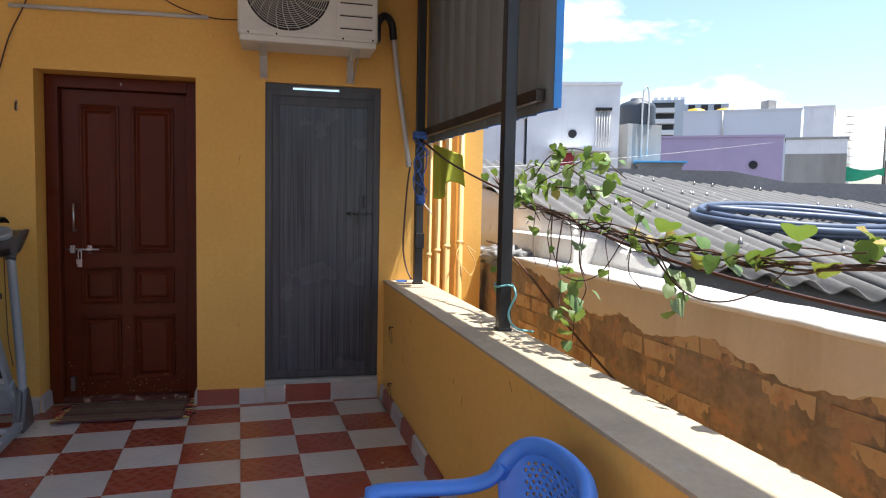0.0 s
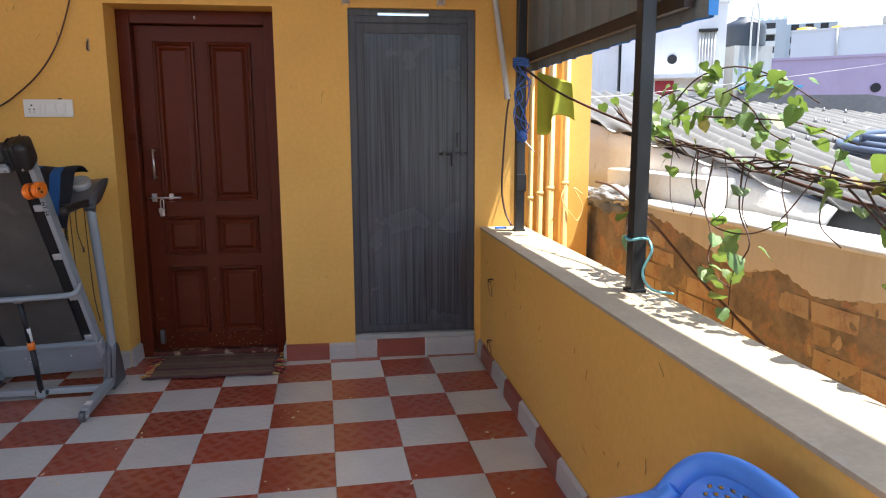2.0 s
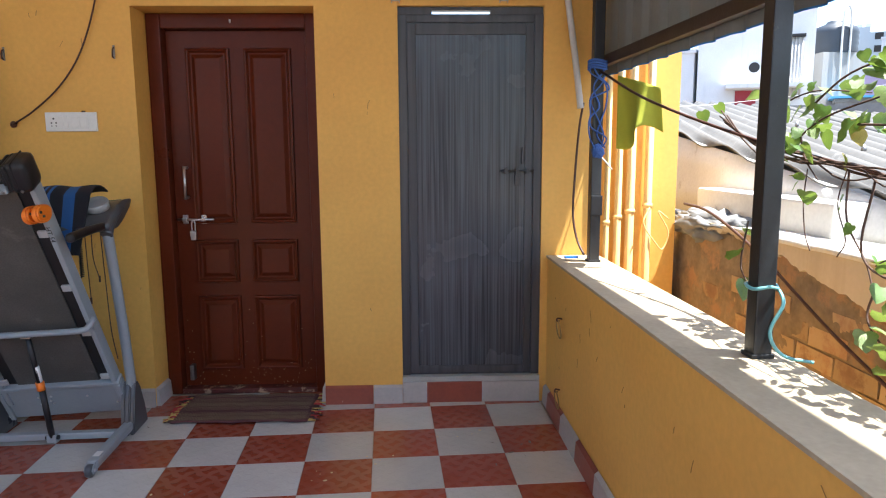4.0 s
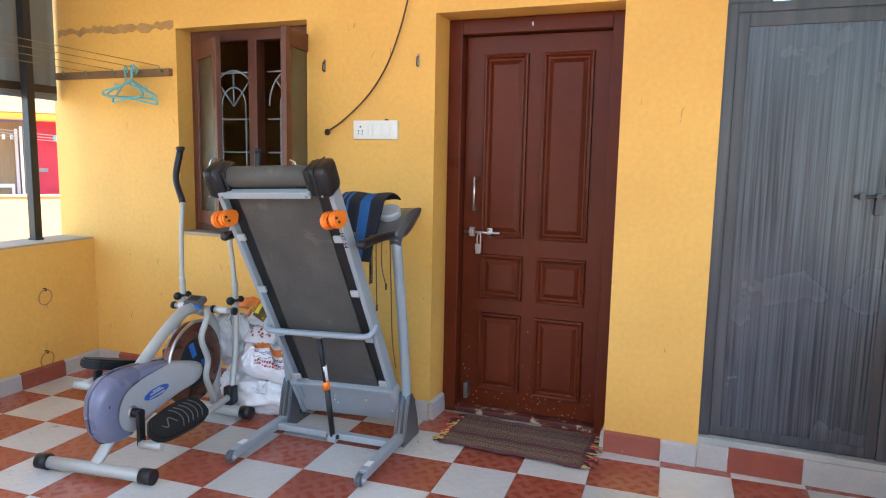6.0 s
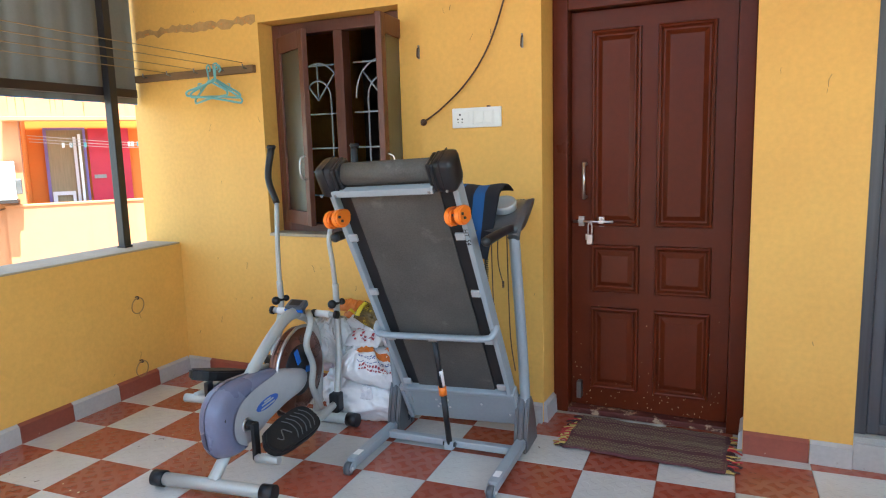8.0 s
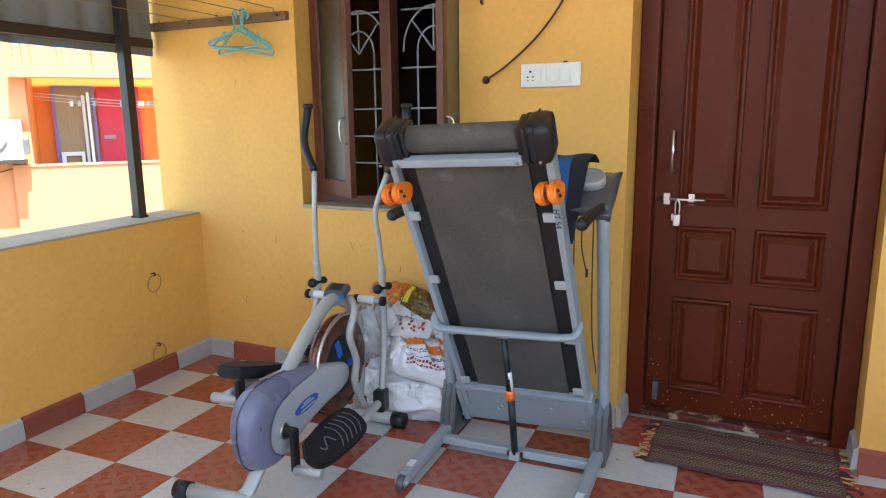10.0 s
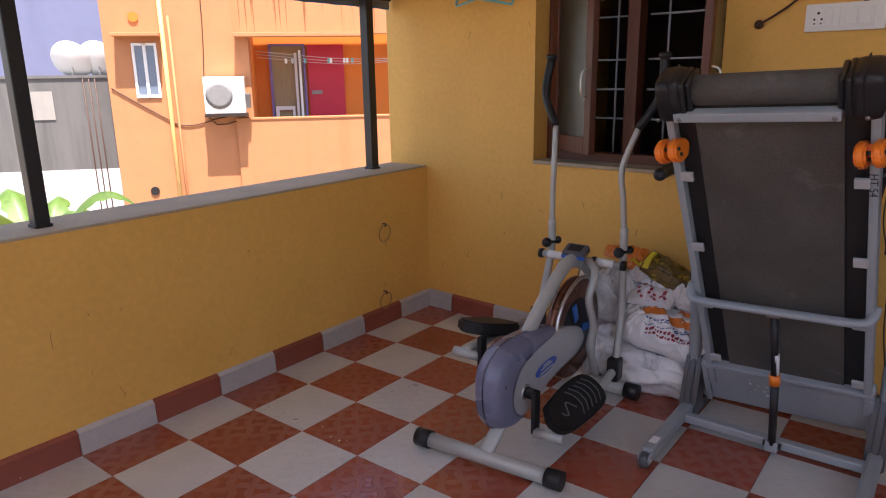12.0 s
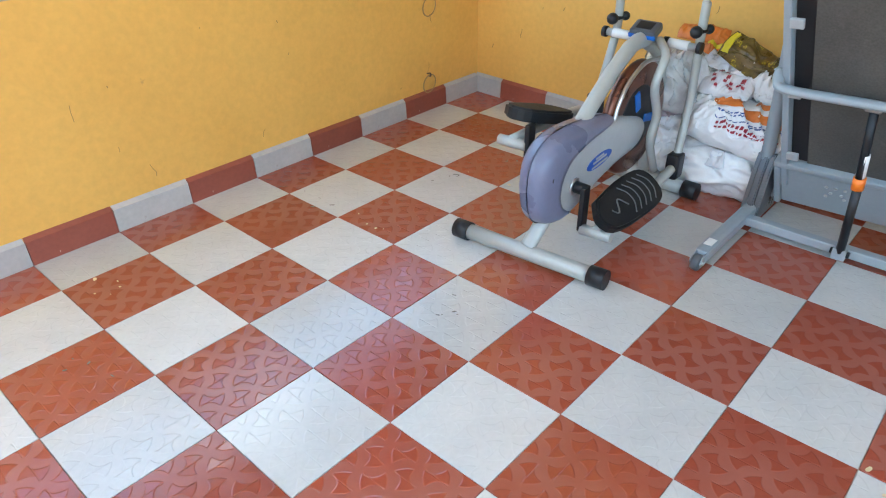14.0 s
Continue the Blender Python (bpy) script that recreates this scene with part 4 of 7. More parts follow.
def nose_cover(x0, x1):
    """The slate panel: a skin over the cowl's front, its rear edge a smooth curve on each flank."""
    dense = smooth_path([(0, y, z) for y, z in SHELL + SHELL[:1]], 6)[:-1]
    cy, cz = sum(p.y for p in dense) / len(dense), sum(p.z for p in dense) / len(dense)
    reach = sorted((math.atan2(p.z - cz, p.y - cy), math.hypot(p.y - cy, p.z - cz)) for p in dense)
    angles, radii = [a for a, r in reach], [r for a, r in reach]
    depth = [(0.62, 0.0), (0.76, 0.015), (0.85, 0.05), (0.925, 0.12), (0.97, 0.22), (0.995, 0.36), (1.0, 0.5)]
    front = smooth_path([(0, y, z) for y, z in NOSE_RUN], 6)
    inner = smooth_path([(0, y, z) for y, z in NOSE_EDGE], 12)
    m = len(front) - 1
    inner = [inner[round(i * (len(inner) - 1) / m)] for i in range(m + 1)]
    steps = [1.0, 0.85, 0.7, 0.55, 0.42, 0.31, 0.22, 0.15, 0.10, 0.06, 0.03, 0.0]
    bm = bmesh.new()
    rows = []
    for side, ks in ((-1, [2.0] + steps), (1, steps[-2::-1] + [2.0])):
        for k in ks:
            lip = 0.007 if k == 2.0 else 0.0
            k = min(k, 1.0)
            row = []
            for a, b in zip(front, inner):
                y, z = a.y + (b.y - a.y) * k, a.z + (b.z - a.z) * k
                full = float(np.interp(math.atan2(z - cz, y - cy), angles, radii))
                f = float(np.interp(math.hypot(y - cy, z - cz) / full, [d[0] for d in depth], [d[1] for d in depth]))
                if k == 0.0:
                    f = 0.5
                half = (0.5 - f) * (x1 - x0) + 0.0035 * min(1.0, (0.5 - f) * 5) - lip
                row.append(bm.verts.new(((x0 + x1) / 2 + side * half, cy + (y - cy) * 1.016, cz + (z - cz) * 1.016)))
            rows.append(row)
    for a, b in zip(rows, rows[1:]):
        for k in range(m):
            bm.faces.new((a[k], a[k + 1], b[k + 1], b[k])).smooth = True
    return bm


NOSE_RUN = [(3.995, 0.407), (3.90, 0.424), (3.80, 0.436), (3.68, 0.437), (3.595, 0.409), (3.550, 0.352), (3.540, 0.28), (3.555, 0.198), (3.597, 0.141), (3.68, 0.120), (3.745, 0.135)]
NOSE_EDGE = [(3.995, 0.400), (3.93, 0.395), (3.85, 0.388), (3.77, 0.375), (3.695, 0.346), (3.655, 0.298), (3.645, 0.240), (3.662, 0.195), (3.695, 0.168), (3.725, 0.152), (3.745, 0.142)]
shell = part("shell", cowl(-2.462, -2.340), SILVER_PLASTIC, el, "silver plastic drive cover", m=at)
part("nose_cover", nose_cover(-2.462, -2.340), SLATE, shell, "slate-blue nose panel")
LOGO = mat("blue_badge", (0.03, 0.10, 0.42), 0.35, var=0.05, bump=0)
bm = bmesh.new()
ring = [(0.080 * math.cos(k * math.pi / 16), 0.024 * math.sin(k * math.pi / 16)) for k in range(32)]
slab(bm, ring, 0.002, Matrix.Translation((-2.3402, 3.875, 0.290)) @ Matrix(((0, 0, 1, 0), (1, 0, 0, 0), (0, 1, 0, 0), (0, 0, 0, 1))) @ pose(0, 0, 0, 0, 0, 6))
badge = part("badge", bm, LOGO, shell, "blue oval badge")
bm = bmesh.new()
for k, (a, w) in enumerate(((-0.012, 0.10), (0.004, 0.085), (0.014, 0.05))):
    box(bm, 0, 0.0015, -w / 2, w / 2, a - 0.0035, a + 0.0035, m=Matrix.Translation((-2.3381, 3.875, 0.290)) @ pose(0, 0, 0, 6, 0, 0))
part("lettering", bm, SILVER_PLASTIC, badge)
part("shell_screw", lathe(bmesh.new(), [(0.008, 0), (0.008, 0.004)], 10, pose(-2.345, 3.600, 0.310, 0, 90, 0)), BLACK_PLASTIC, shell)
ring = lathe(bmesh.new(), [(0.020, 0.0), (0.031, 0.0), (0.031, 0.006), (0.027, 0.008), (0.020, 0.006)], 24, pose(-2.341, 3.725, 0.245, 0, 90, 0))
part("crank_collar", ring, STEEL, shell, "chromed crank collar")
# flywheel
bm = lathe(bmesh.new(), [(0.13, -0.02), (0.205, -0.02), (0.215, -0.012), (0.215, 0.012), (0.205, 0.02), (0.13, 0.02)], 40, pose(-2.40, 4.20, 0.335, 0, 90, 0))
fw = part("flywheel", bm, COPPER, el, "brown metal flywheel", m=at)
bm = lathe(bmesh.new(), [(0.02, -0.026), (0.12, -0.024), (0.13, -0.018), (0.13, 0.018), (0.12, 0.024), (0.02, 0.026)], 32, pose(-2.40, 4.20, 0.335, 0, 90, 0))
hub = part("hub", bm, BLACK_PLASTIC, fw)
bm = bmesh.new()
for k in range(3):
    part("fan_blade", box(bmesh.new(), 0.024, 0.031, -0.016, 0.016, 0.04, 0.115, m=Matrix.Translation((-2.40, 4.20, 0.335)) @ pose(0, 0, 0, 120 * k + 20, 0, 0), bevel=0.003), BLUE_PLASTIC, fw, "blue plastic fan blade")
part("belt_guard", tube(bmesh.new(), [(-2.36, 4.20 - 0.225 * math.cos(a), 0.335 + 0.225 * math.sin(a)) for a in (0.1, 0.5, 0.9, 1.4, 1.9)], 0.008, 8), STEEL, el, "polished steel brake strap", m=at)
# display and knobs
cm = Matrix.Translation((-2.43, 4.275, 0.638)) @ pose(0, 0, 0, 25, 0, 0)
disp = part("display", box(bmesh.new(), -0.05, 0.05, -0.035, 0.035, -0.016, 0.018, bevel=0.010, m=cm), DARK_PLASTIC, el, "small dark blue-grey display unit", m=at)
part("screen", box(bmesh.new(), -0.03, 0.03, -0.018, 0.022, 0.0182, 0.0192, m=cm), BLACK_PLASTIC, disp)
part("display_skirt", box(bmesh.new(), -0.052, 0.052, -0.038, -0.030, -0.012, 0.004, bevel=0.003, m=cm), BLUE_PLASTIC, disp)
# levers, link arms, pedals
for side, kx, ky, foot, tip in ((-1, -2.61, 4.395, (-2.60, 4.27, 0.33), (-2.70, 4.52, 1.425)), (1, -2.275, 4.40, (-2.25, 4.315, 0.150), (-2.185, 4.50, 1.42))):
    bend = [(kx, ky, 0.70), (kx - 0.012 * (side > 0), ky, 0.85), (kx - 0.025 * (side > 0), ky + 0.005, 0.98), (kx + (0.02 if side > 0 else -0.015), ky + 0.04, 1.14)]
    lev = part("lever", tube(bmesh.new(), bend, 0.0125, 12), SILVER_TUBE, el, "curved silver handle lever", m=at)
    part("lever_socket", tube(bmesh.new(), [foot, (foot[0] * 0.5 + kx * 0.5, (foot[1] + ky) / 2 + (0.02 if side > 0 else 0.01), (foot[2] + 0.62) / 2), (kx, ky, 0.60), (kx, ky, 0.735)], 0.0165, 12), SILVER_TUBE, lev)
    part("grip", tube(bmesh.new(), [bend[-1], (tip[0], (tip[1] + bend[-1][1]) / 2, 1.27), tip], 0.0165, 12, r2=0.019), BLACK_PLASTIC, lev, "black foam grip")
    part("grip_end", lathe(bmesh.new(), [(0.018, -0.01), (0.026, 0.006), (0.02, 0.016)], 14, pose(*tip)), BLACK_PLASTIC, lev)
    bm = bmesh.new()
    blob(bm, (kx - 0.006, ky - 0.034, 0.635), (0.023, 0.023, 0.023), rough=0, sub=2)
    tube(bm, [(kx, ky - 0.03, 0.635), (kx + 0.02, ky + 0.03, 0.635)], 0.008, 8)
    blob(bm, (kx + 0.016, ky + 0.026, 0.638), (0.018, 0.018, 0.018), rough=0, sub=2)
    part("knob", bm, BLACK_PLASTIC, lev, "round black adjusting knob")
for side, a, b, c, w in ((1, (-2.25, 4.30, 0.140), (-2.24, 4.10, 0.125), (-2.235, 3.71, 0.118), 0.062), (-1, (-2.60, 4.26, 0.315), (-2.59, 4.05, 0.345), (-2.585, 3.70, 0.352), 0.062)):
    arm = part("pedal_arm", tube(bmesh.new(), [a, b, c], 0.018, 10), SILVER_TUBE, el, m=at)
    part("joint", box(bmesh.new(), a[0] - 0.026, a[0] + 0.026, a[1] - 0.022, a[1] + 0.042, a[2] - 0.045, a[2] + 0.055, bevel=0.012), BLACK_PLASTIC, arm)
    tilt = 6 if side > 0 else -17
    cen = Vector((-2.213, 3.855, 0.180)) if side > 0 else Vector((-2.595, 3.86, 0.398))
    pm = Matrix.Translation(cen) @ pose(0, 0, 0, tilt, (36 if side > 0 else 0), 0)
    o = [(-0.06, -0.12), (0.0, -0.165), (0.06, -0.13), (0.076, 0.0), (0.070, 0.12), (0.035, 0.165), (-0.035, 0.165), (-0.070, 0.12), (-0.076, 0.0)]
    dense = smooth_path([(x, y, 0) for x, y in o + o[:1]], 3)[:-1]
    bm = slab(bmesh.new(), [(p.x, p.y) for p in dense], 0.042 if side > 0 else 0.046, pm @ Matrix.Translation((0, 0, -0.02)))
    bmesh.ops.bevel(bm, geom=[e for e in bm.edges if abs((pm.inverted() @ e.verts[0].co).z - (pm.inverted() @ e.verts[1].co).z) < 1e-4], offset=0.008, segments=2, affect="EDGES")
    ped = part("pedal", bm, RUBBER, arm, "large black plastic foot plate")
    lift = 0.022 if side > 0 else 0.026
    bm = bmesh.new()
    for k in range(5):
        yy = 0.01 + 0.03 * k
        tube(bm, [pm @ Vector((-0.052, yy - 0.025, lift)), pm @ Vector((-0.02, yy, lift)), pm @ Vector((0.02, yy, lift)), pm @ Vector((0.052, yy - 0.025, lift))], 0.0028, 5, step=3)
    tube(bm, [pm @ Vector((0.02 * math.sin(k * 0.9), -0.10 + 0.010 * k, lift)) for k in range(9)], 0.003, 5, step=2)
    if side > 0:
        part("tread_rib", bm, DARK_PLASTIC, ped)
    else:
        bm.free()
    part("pedal_axle", tube(bmesh.new(), [(c[0] - 0.055, c[1], c[2] - 0.01), (c[0] + 0.055, c[1] + 0.01, c[2] - 0.01)], 0.019, 12), SILVER_TUBE, arm)
bm = tube(bmesh.new(), [(-2.345, 3.725, 0.245), (-2.29, 3.725, 0.245)], 0.02, 12)
box(bm, -2.302, -2.284, 3.698, 3.738, 0.10, 0.262, bevel=0.006)
part("crank", bm, BLACK_PLASTIC, el, "black crank arm", m=at)
bm = box(bmesh.new(), -2.535, -2.515, 3.698, 3.738, 0.24, 0.42, bevel=0.006)
part("crank", bm, BLACK_PLASTIC, el, m=at)

# ---- doormat ----
MAT = mat("woven_mat", (0.125, 0.040, 0.048), 0.95, var=0.3, scale=14, fine=170, bump=1.0, stretch=(1, 6, 1))
n, l = MAT.node_tree.nodes, MAT.node_tree.links
src = n["Principled BSDF"].inputs["Base Color"].links[0].from_socket
tc, br = n.new("ShaderNodeTexCoord"), n.new("ShaderNodeTexBrick")
br.inputs["Scale"].default_value = 1.0
br.inputs["Brick Width"].default_value, br.inputs["Row Height"].default_value, br.inputs["Mortar Size"].default_value = 0.024, 0.0120, 0.0017
br.inputs["Color1"].default_value, br.inputs["Color2"].default_value, br.inputs["Mortar"].default_value = (0, 0, 0, 1), (0, 0, 0, 1), (1, 1, 1, 1)
l.new(tc.outputs["Object"], br.inputs["Vector"])
sp, wv = n.new("ShaderNodeSeparateXYZ"), n.new("ShaderNodeMath")
l.new(tc.outputs["Object"], sp.inputs["Vector"])
wv.operation = "SINE"
sc = n.new("ShaderNodeMath")
sc.operation = "MULTIPLY"
sc.inputs[1].default_value = 34.0
l.new(sp.outputs["Y"], sc.inputs[0])
l.new(sc.outputs[0], wv.inputs[0])
gt = n.new("ShaderNodeMapRange")
gt.inputs["From Min"].default_value, gt.inputs["From Max"].default_value = -0.25, 0.25
l.new(wv.outputs[0], gt.inputs["Value"])
ml = n.new("ShaderNodeMath")
ml.operation = "MULTIPLY"
l.new(br.outputs["Color"], ml.inputs[0])
l.new(gt.outputs["Result"], ml.inputs[1])
mx = n.new("ShaderNodeMixRGB")
mx.inputs["Color2"].default_value = (0.20, 0.15, 0.085, 1)
l.new(ml.outputs[0], mx.inputs["Fac"])
l.new(src, mx.inputs["Color1"])
l.new(mx.outputs["Color"], n["Principled BSDF"].inputs["Base Color"])
mo = pose(-0.765, 4.61, 0.0, 0, 0, -3.5)
dmt = thing("doormat", "dark red woven doormat with frayed fringes on the tiles", "doormat", mo)
part("weave", sheet(bmesh.new(), 40, 20, lambda u, v: Vector((-0.35 + 0.70 * u + 0.006 * math.sin(v * 9), -0.195 + 0.39 * v + 0.007 * math.sin(u * 11), 0.008 + 0.004 * math.sin(u * 14 + v * 5) ** 2)), 0.008), MAT, dmt)
WEFT = mat("cream_weft", (0.28, 0.23, 0.125), 0.95, var=0.3, fine=200, bump=0.4)
bm = bmesh.new()
rnd = random.Random(41)
for row in range(26):
    y = -0.182 + 0.0146 * row
    if row % 9 in (0, 4, 8):
        continue
    for k in range(46):
        x = -0.335 + 0.0146 * (k + 0.5 * (row % 2)) + rnd.uniform(-0.001, 0.001)
        z = 0.0175 + 0.004 * math.sin((x + 0.35) / 0.70 * 14 + (y + 0.195) / 0.39 * 5) ** 2
        slab(bm, [(x - 0.003, y - 0.0012), (x + 0.003, y - 0.0012), (x + 0.004, y), (x + 0.003, y + 0.0012), (x - 0.003, y + 0.0012), (x - 0.004, y)], 0.0018, pose(0, 0, z - 0.0009))
weft = part("weave_pattern", bm, WEFT, dmt, "rows of cream dashes in the weave")
weft["kind"] = "stuff"
FR = [mat("fringe_red", (0.42, 0.04, 0.04), 0.95, bump=0.3), mat("fringe_buff", (0.55, 0.40, 0.12), 0.95, bump=0.3), mat("fringe_dark", (0.05, 0.02, 0.02), 0.95, bump=0.3)]
rnd = random.Random(5)
for s in (-1, 1):
    for k in range(34):
        c = rnd.randrange(3)
        y = -0.19 + 0.38 * (k + rnd.random()) / 34
        L = rnd.uniform(0.03, 0.07)
        tassel = tube(bmesh.new(), [(s * 0.345, y, 0.012), (s * (0.345 + L * 0.5), y + rnd.uniform(-0.012, 0.012), 0.013), (s * (0.345 + L), y + rnd.uniform(-0.03, 0.02), 0.006)], 0.0048, 5, step=3, r2=0.0035)
        part("tassel", tassel, FR[c], dmt)

# ---- fittings on the door wall ----
sw = thing("switchboard", "white plastic switch and socket plate on the wall", "switch", WALL @ pose(0.015, 0, 0))
part("plate", B(-1.762, -1.500, -0.014, 0.0, 1.497, 1.595, bevel=0.004), WHITE_PLASTIC, sw)
part("socket", B(-1.745, -1.645, -0.0165, -0.012, 1.510, 1.582, bevel=0.003), WHITE_PLASTIC, sw)
for u, z, r in ((-1.717, 1.562, 0.005), (-1.729, 1.540, 0.004), (-1.705, 1.540, 0.004), (-1.728, 1.525, 0.003), (-1.706, 1.525, 0.003)):
    part("socket_hole", lathe(bmesh.new(), [(r, 0), (r, 0.002)], 10, pose(u, -0.0165, z, 90, 0, 0)), DARK, sw)
part("switch_rocker", B(-1.692, -1.668, -0.019, -0.012, 1.518, 1.574, bevel=0.003), WHITE_PLASTIC, sw)
part("module_frame", B(-1.636, -1.536, -0.0165, -0.012, 1.510, 1.582, bevel=0.003), WHITE_PLASTIC, sw)
part("switch_rocker", B(-1.628, -1.588, -0.0195, -0.012, 1.518, 1.574, bevel=0.003), WHITE_PLASTIC, sw)
part("switch_rocker", B(-1.584, -1.544, -0.0195, -0.012, 1.518, 1.574, bevel=0.003), WHITE_PLASTIC, sw)
part("cable_stub", B(-1.575, -1.560, -0.012, 0.0, 1.594, 1.602), WIRE, sw)

for u, z in ((-1.931, 1.888), (-1.377, 1.896)):
    hk = thing("wall_hook", "rusty iron hook fixed in the wall", "hook", WALL @ pose(u, 0, z) @ Matrix.Scale(0.68, 4), "hooks on the door wall")
    part("hook_plate", B(-0.008, 0.008, -0.006, 0.0, -0.05, 0.05, bevel=0.002), DULL_STEEL, hk)
    part("hook_curl", tube(bmesh.new(), [(0, -0.004, 0.03), (0.004, -0.03, 0.02), (0.006, -0.042, -0.01), (0.0, -0.03, -0.035), (-0.004, -0.008, -0.04)], 0.006, 8), WIRE, hk)
cable = part("hanging_cable", tube(bmesh.new(), [(-1.912, 0.0, 1.534), (-1.90, -0.02, 1.538), (-1.80, -0.02, 1.60), (-1.66, -0.02, 1.72), (-1.55, -0.02, 1.87), (-1.47, -0.02, 2.06), (-1.40, -0.02, 2.3), (-1.28, -0.02, 2.6), (-1.24, -0.02, TOP)], 0.0045, 8), WIRE, m=WALL)
tagged(cable, "loose dark brown cable drooping down the wall", "cable")
tagged(part("wall_plug", lathe(bmesh.new(), [(0.016, 0), (0.018, 0.008), (0.008, 0.014)], 12, WALL @ pose(-1.912, -0.001, 1.534, 90, 0, 0)), WIRE), "small dark cable entry in the wall", "cable entry")

# wooden batten with clothes lines and hangers
bt = thing("hanger_batten", "weathered wooden batten nailed to the wall with clothes lines", "batten", WALL)
part("batten", B(-3.93, -2.985, -0.032, 0.0, 1.862, 1.905, bevel=0.004), RAW_WOOD, bt)
for k, u in enumerate((-3.82, -3.62, -3.40, -3.20, -3.03)):
    part("nail", tube(bmesh.new(), [(u, -0.03, 1.885), (u, -0.06, 1.89), (u, -0.063, 1.91)], 0.004, 6), DULL_STEEL, bt)
LINE = mat("clothes_line", (0.33, 0.22, 0.09), 0.7, var=0.2, bump=0)
for k, (u, z) in enumerate(((-3.62, 1.90), (-3.40, 1.905), (-3.20, 1.91), (-3.03, 1.915))):
    a = WALL @ Vector((u, -0.062, z))
    ob = part("clothes_line", tube(bmesh.new(), [a, (a.x - 0.05, 2.8, z + 0.03), (a.x - 0.08, 1.8, z + 0.12), (a.x - 0.12, ROOF_END + 0.15, TOP)], 0.0022, 5, step=10), LINE)
    tagged(ob, "thin brown clothes line strung across the terrace", "clothes line", "clothes lines")
PEEL = mat("bare_plaster", (0.48, 0.28, 0.10), 0.9, var=0.3, scale=12, bump=0.4, spots=((0.55, 0.22, 0.05), 25, 0.55, 0.06))
rnd = random.Random(3)
bm = bmesh.new()
top = [(-3.92 + 0.95 * k / 30, 2.165 + 0.025 * rnd.random()) for k in range(31)]
low = [(-2.97 - 0.95 * k / 30, 2.118 + 0.03 * rnd.random()) for k in range(31)]
slab(bm, top + low, 0.002, Matrix(((1, 0, 0, 0), (0, 0, -1, 0), (0, 1, 0, 0), (0, 0, 0, 1))))
part("peeled_strip", bm, PEEL, wall, "strip of peeled paint where a batten was")


def hanger(u, turn, tilt, z, y):
    h = thing("clothes_hanger", "pale teal plastic clothes hanger on a line", "hanger", WALL @ pose(u, y, z, 0, tilt, turn) @ Matrix.Scale(0.84, 4), "hangers on the batten")
    bm = tube(bmesh.new(), [(0.02, 0, 0.0), (0.03, 0, 0.02), (0.015, 0, 0.045), (-0.01, 0, 0.035), (-0.005, 0, 0.0), (0, 0, -0.06)], 0.006, 8)
    part("hook", bm, TEAL, h)
    bm = tube(bmesh.new(), [(0, 0, -0.058), (-0.10, 0, -0.11), (-0.19, 0, -0.155), (-0.195, 0, -0.18), (-0.17, 0, -0.185), (0, 0, -0.178), (0.17, 0, -0.185), (0.195, 0, -0.18), (0.19, 0, -0.155), (0.10, 0, -0.11), (0, 0, -0.058)], 0.0075, 8, step=5)
    part("frame", bm, TEAL, h)
    for s in (-1, 1):
        part("notch", tube(bmesh.new(), [(s * 0.12, 0, -0.115), (s * 0.118, 0, -0.095), (s * 0.105, 0, -0.092)], 0.004, 6), TEAL, h)


hanger(-3.215, 8, 3, 1.885, -0.09)
hanger(-3.255, -14, -5, 1.875, -0.10)
hanger(-3.18, 20, 9, 1.870, -0.115)

# rings on the parapets
for i, (m, z) in enumerate([(pose(LX1, 4.45, 0, 0, 0, 90), 0.575), (pose(LX1, 4.44, 0, 0, 0, 90), 0.19), (pose(rx(4.22), 4.22, 0, 0, 0, -91.6), 0.560), (pose(rx(4.235), 4.235, 0, 0, 0, -91.6), 0.190)]):
    rg = thing("tie_ring", "thin iron tie ring hanging on the parapet", "ring", m @ pose(0, 0, z), "iron rings on the parapets")
    part("eye", tube(bmesh.new(), [(0, 0.0, 0), (0, -0.022, 0.004), (0, -0.025, -0.008), (0, -0.012, -0.01)], 0.004, 6), WIRE, rg)
    part("ring", tube(bmesh.new(), [(0.045 * math.sin(a * math.pi / 8), -0.016 - 0.006 * math.cos(a * math.pi / 8), -0.05 + 0.048 * math.cos(a * math.pi / 8)) for a in range(17)], 0.003, 6, step=2), LINE, rg)

# ---- air conditioner over the grey door ----
ac = thing("air_conditioner", "ivory outdoor air-conditioning unit on wall brackets over the grey door", "air conditioner", WALL @ pose(0.335, -0.13, 2.325))
part("body", B(-0.41, 0.41, -0.30, 0.0, 0.0, 0.56, bevel=0.014), AC_WHITE, ac)
part("base_tray", B(-0.40, 0.40, -0.296, 0.004, -0.035, 0.001, bevel=0.006), AC_WHITE, ac, "rusty ivory base tray")
part("fan_recess", lathe(bmesh.new(), [(0.245, 0), (0.25, 0.003), (0.245, 0.006)], 40, pose(-0.125, -0.299, 0.285, 90, 0, 0)), DARK, ac, "dark fan opening")
bm = box(bmesh.new(), -0.395, 0.145, -0.306, -0.300, 0.025, 0.035)
box(bm, -0.395, 0.145, -0.306, -0.300, 0.535, 0.545)
box(bm, -0.395, -0.385, -0.306, -0.300, 0.035, 0.535)
box(bm, 0.135, 0.145, -0.306, -0.300, 0.035, 0.535)
part("grille_frame", bm, AC_WHITE, ac)
grill = bmesh.new()
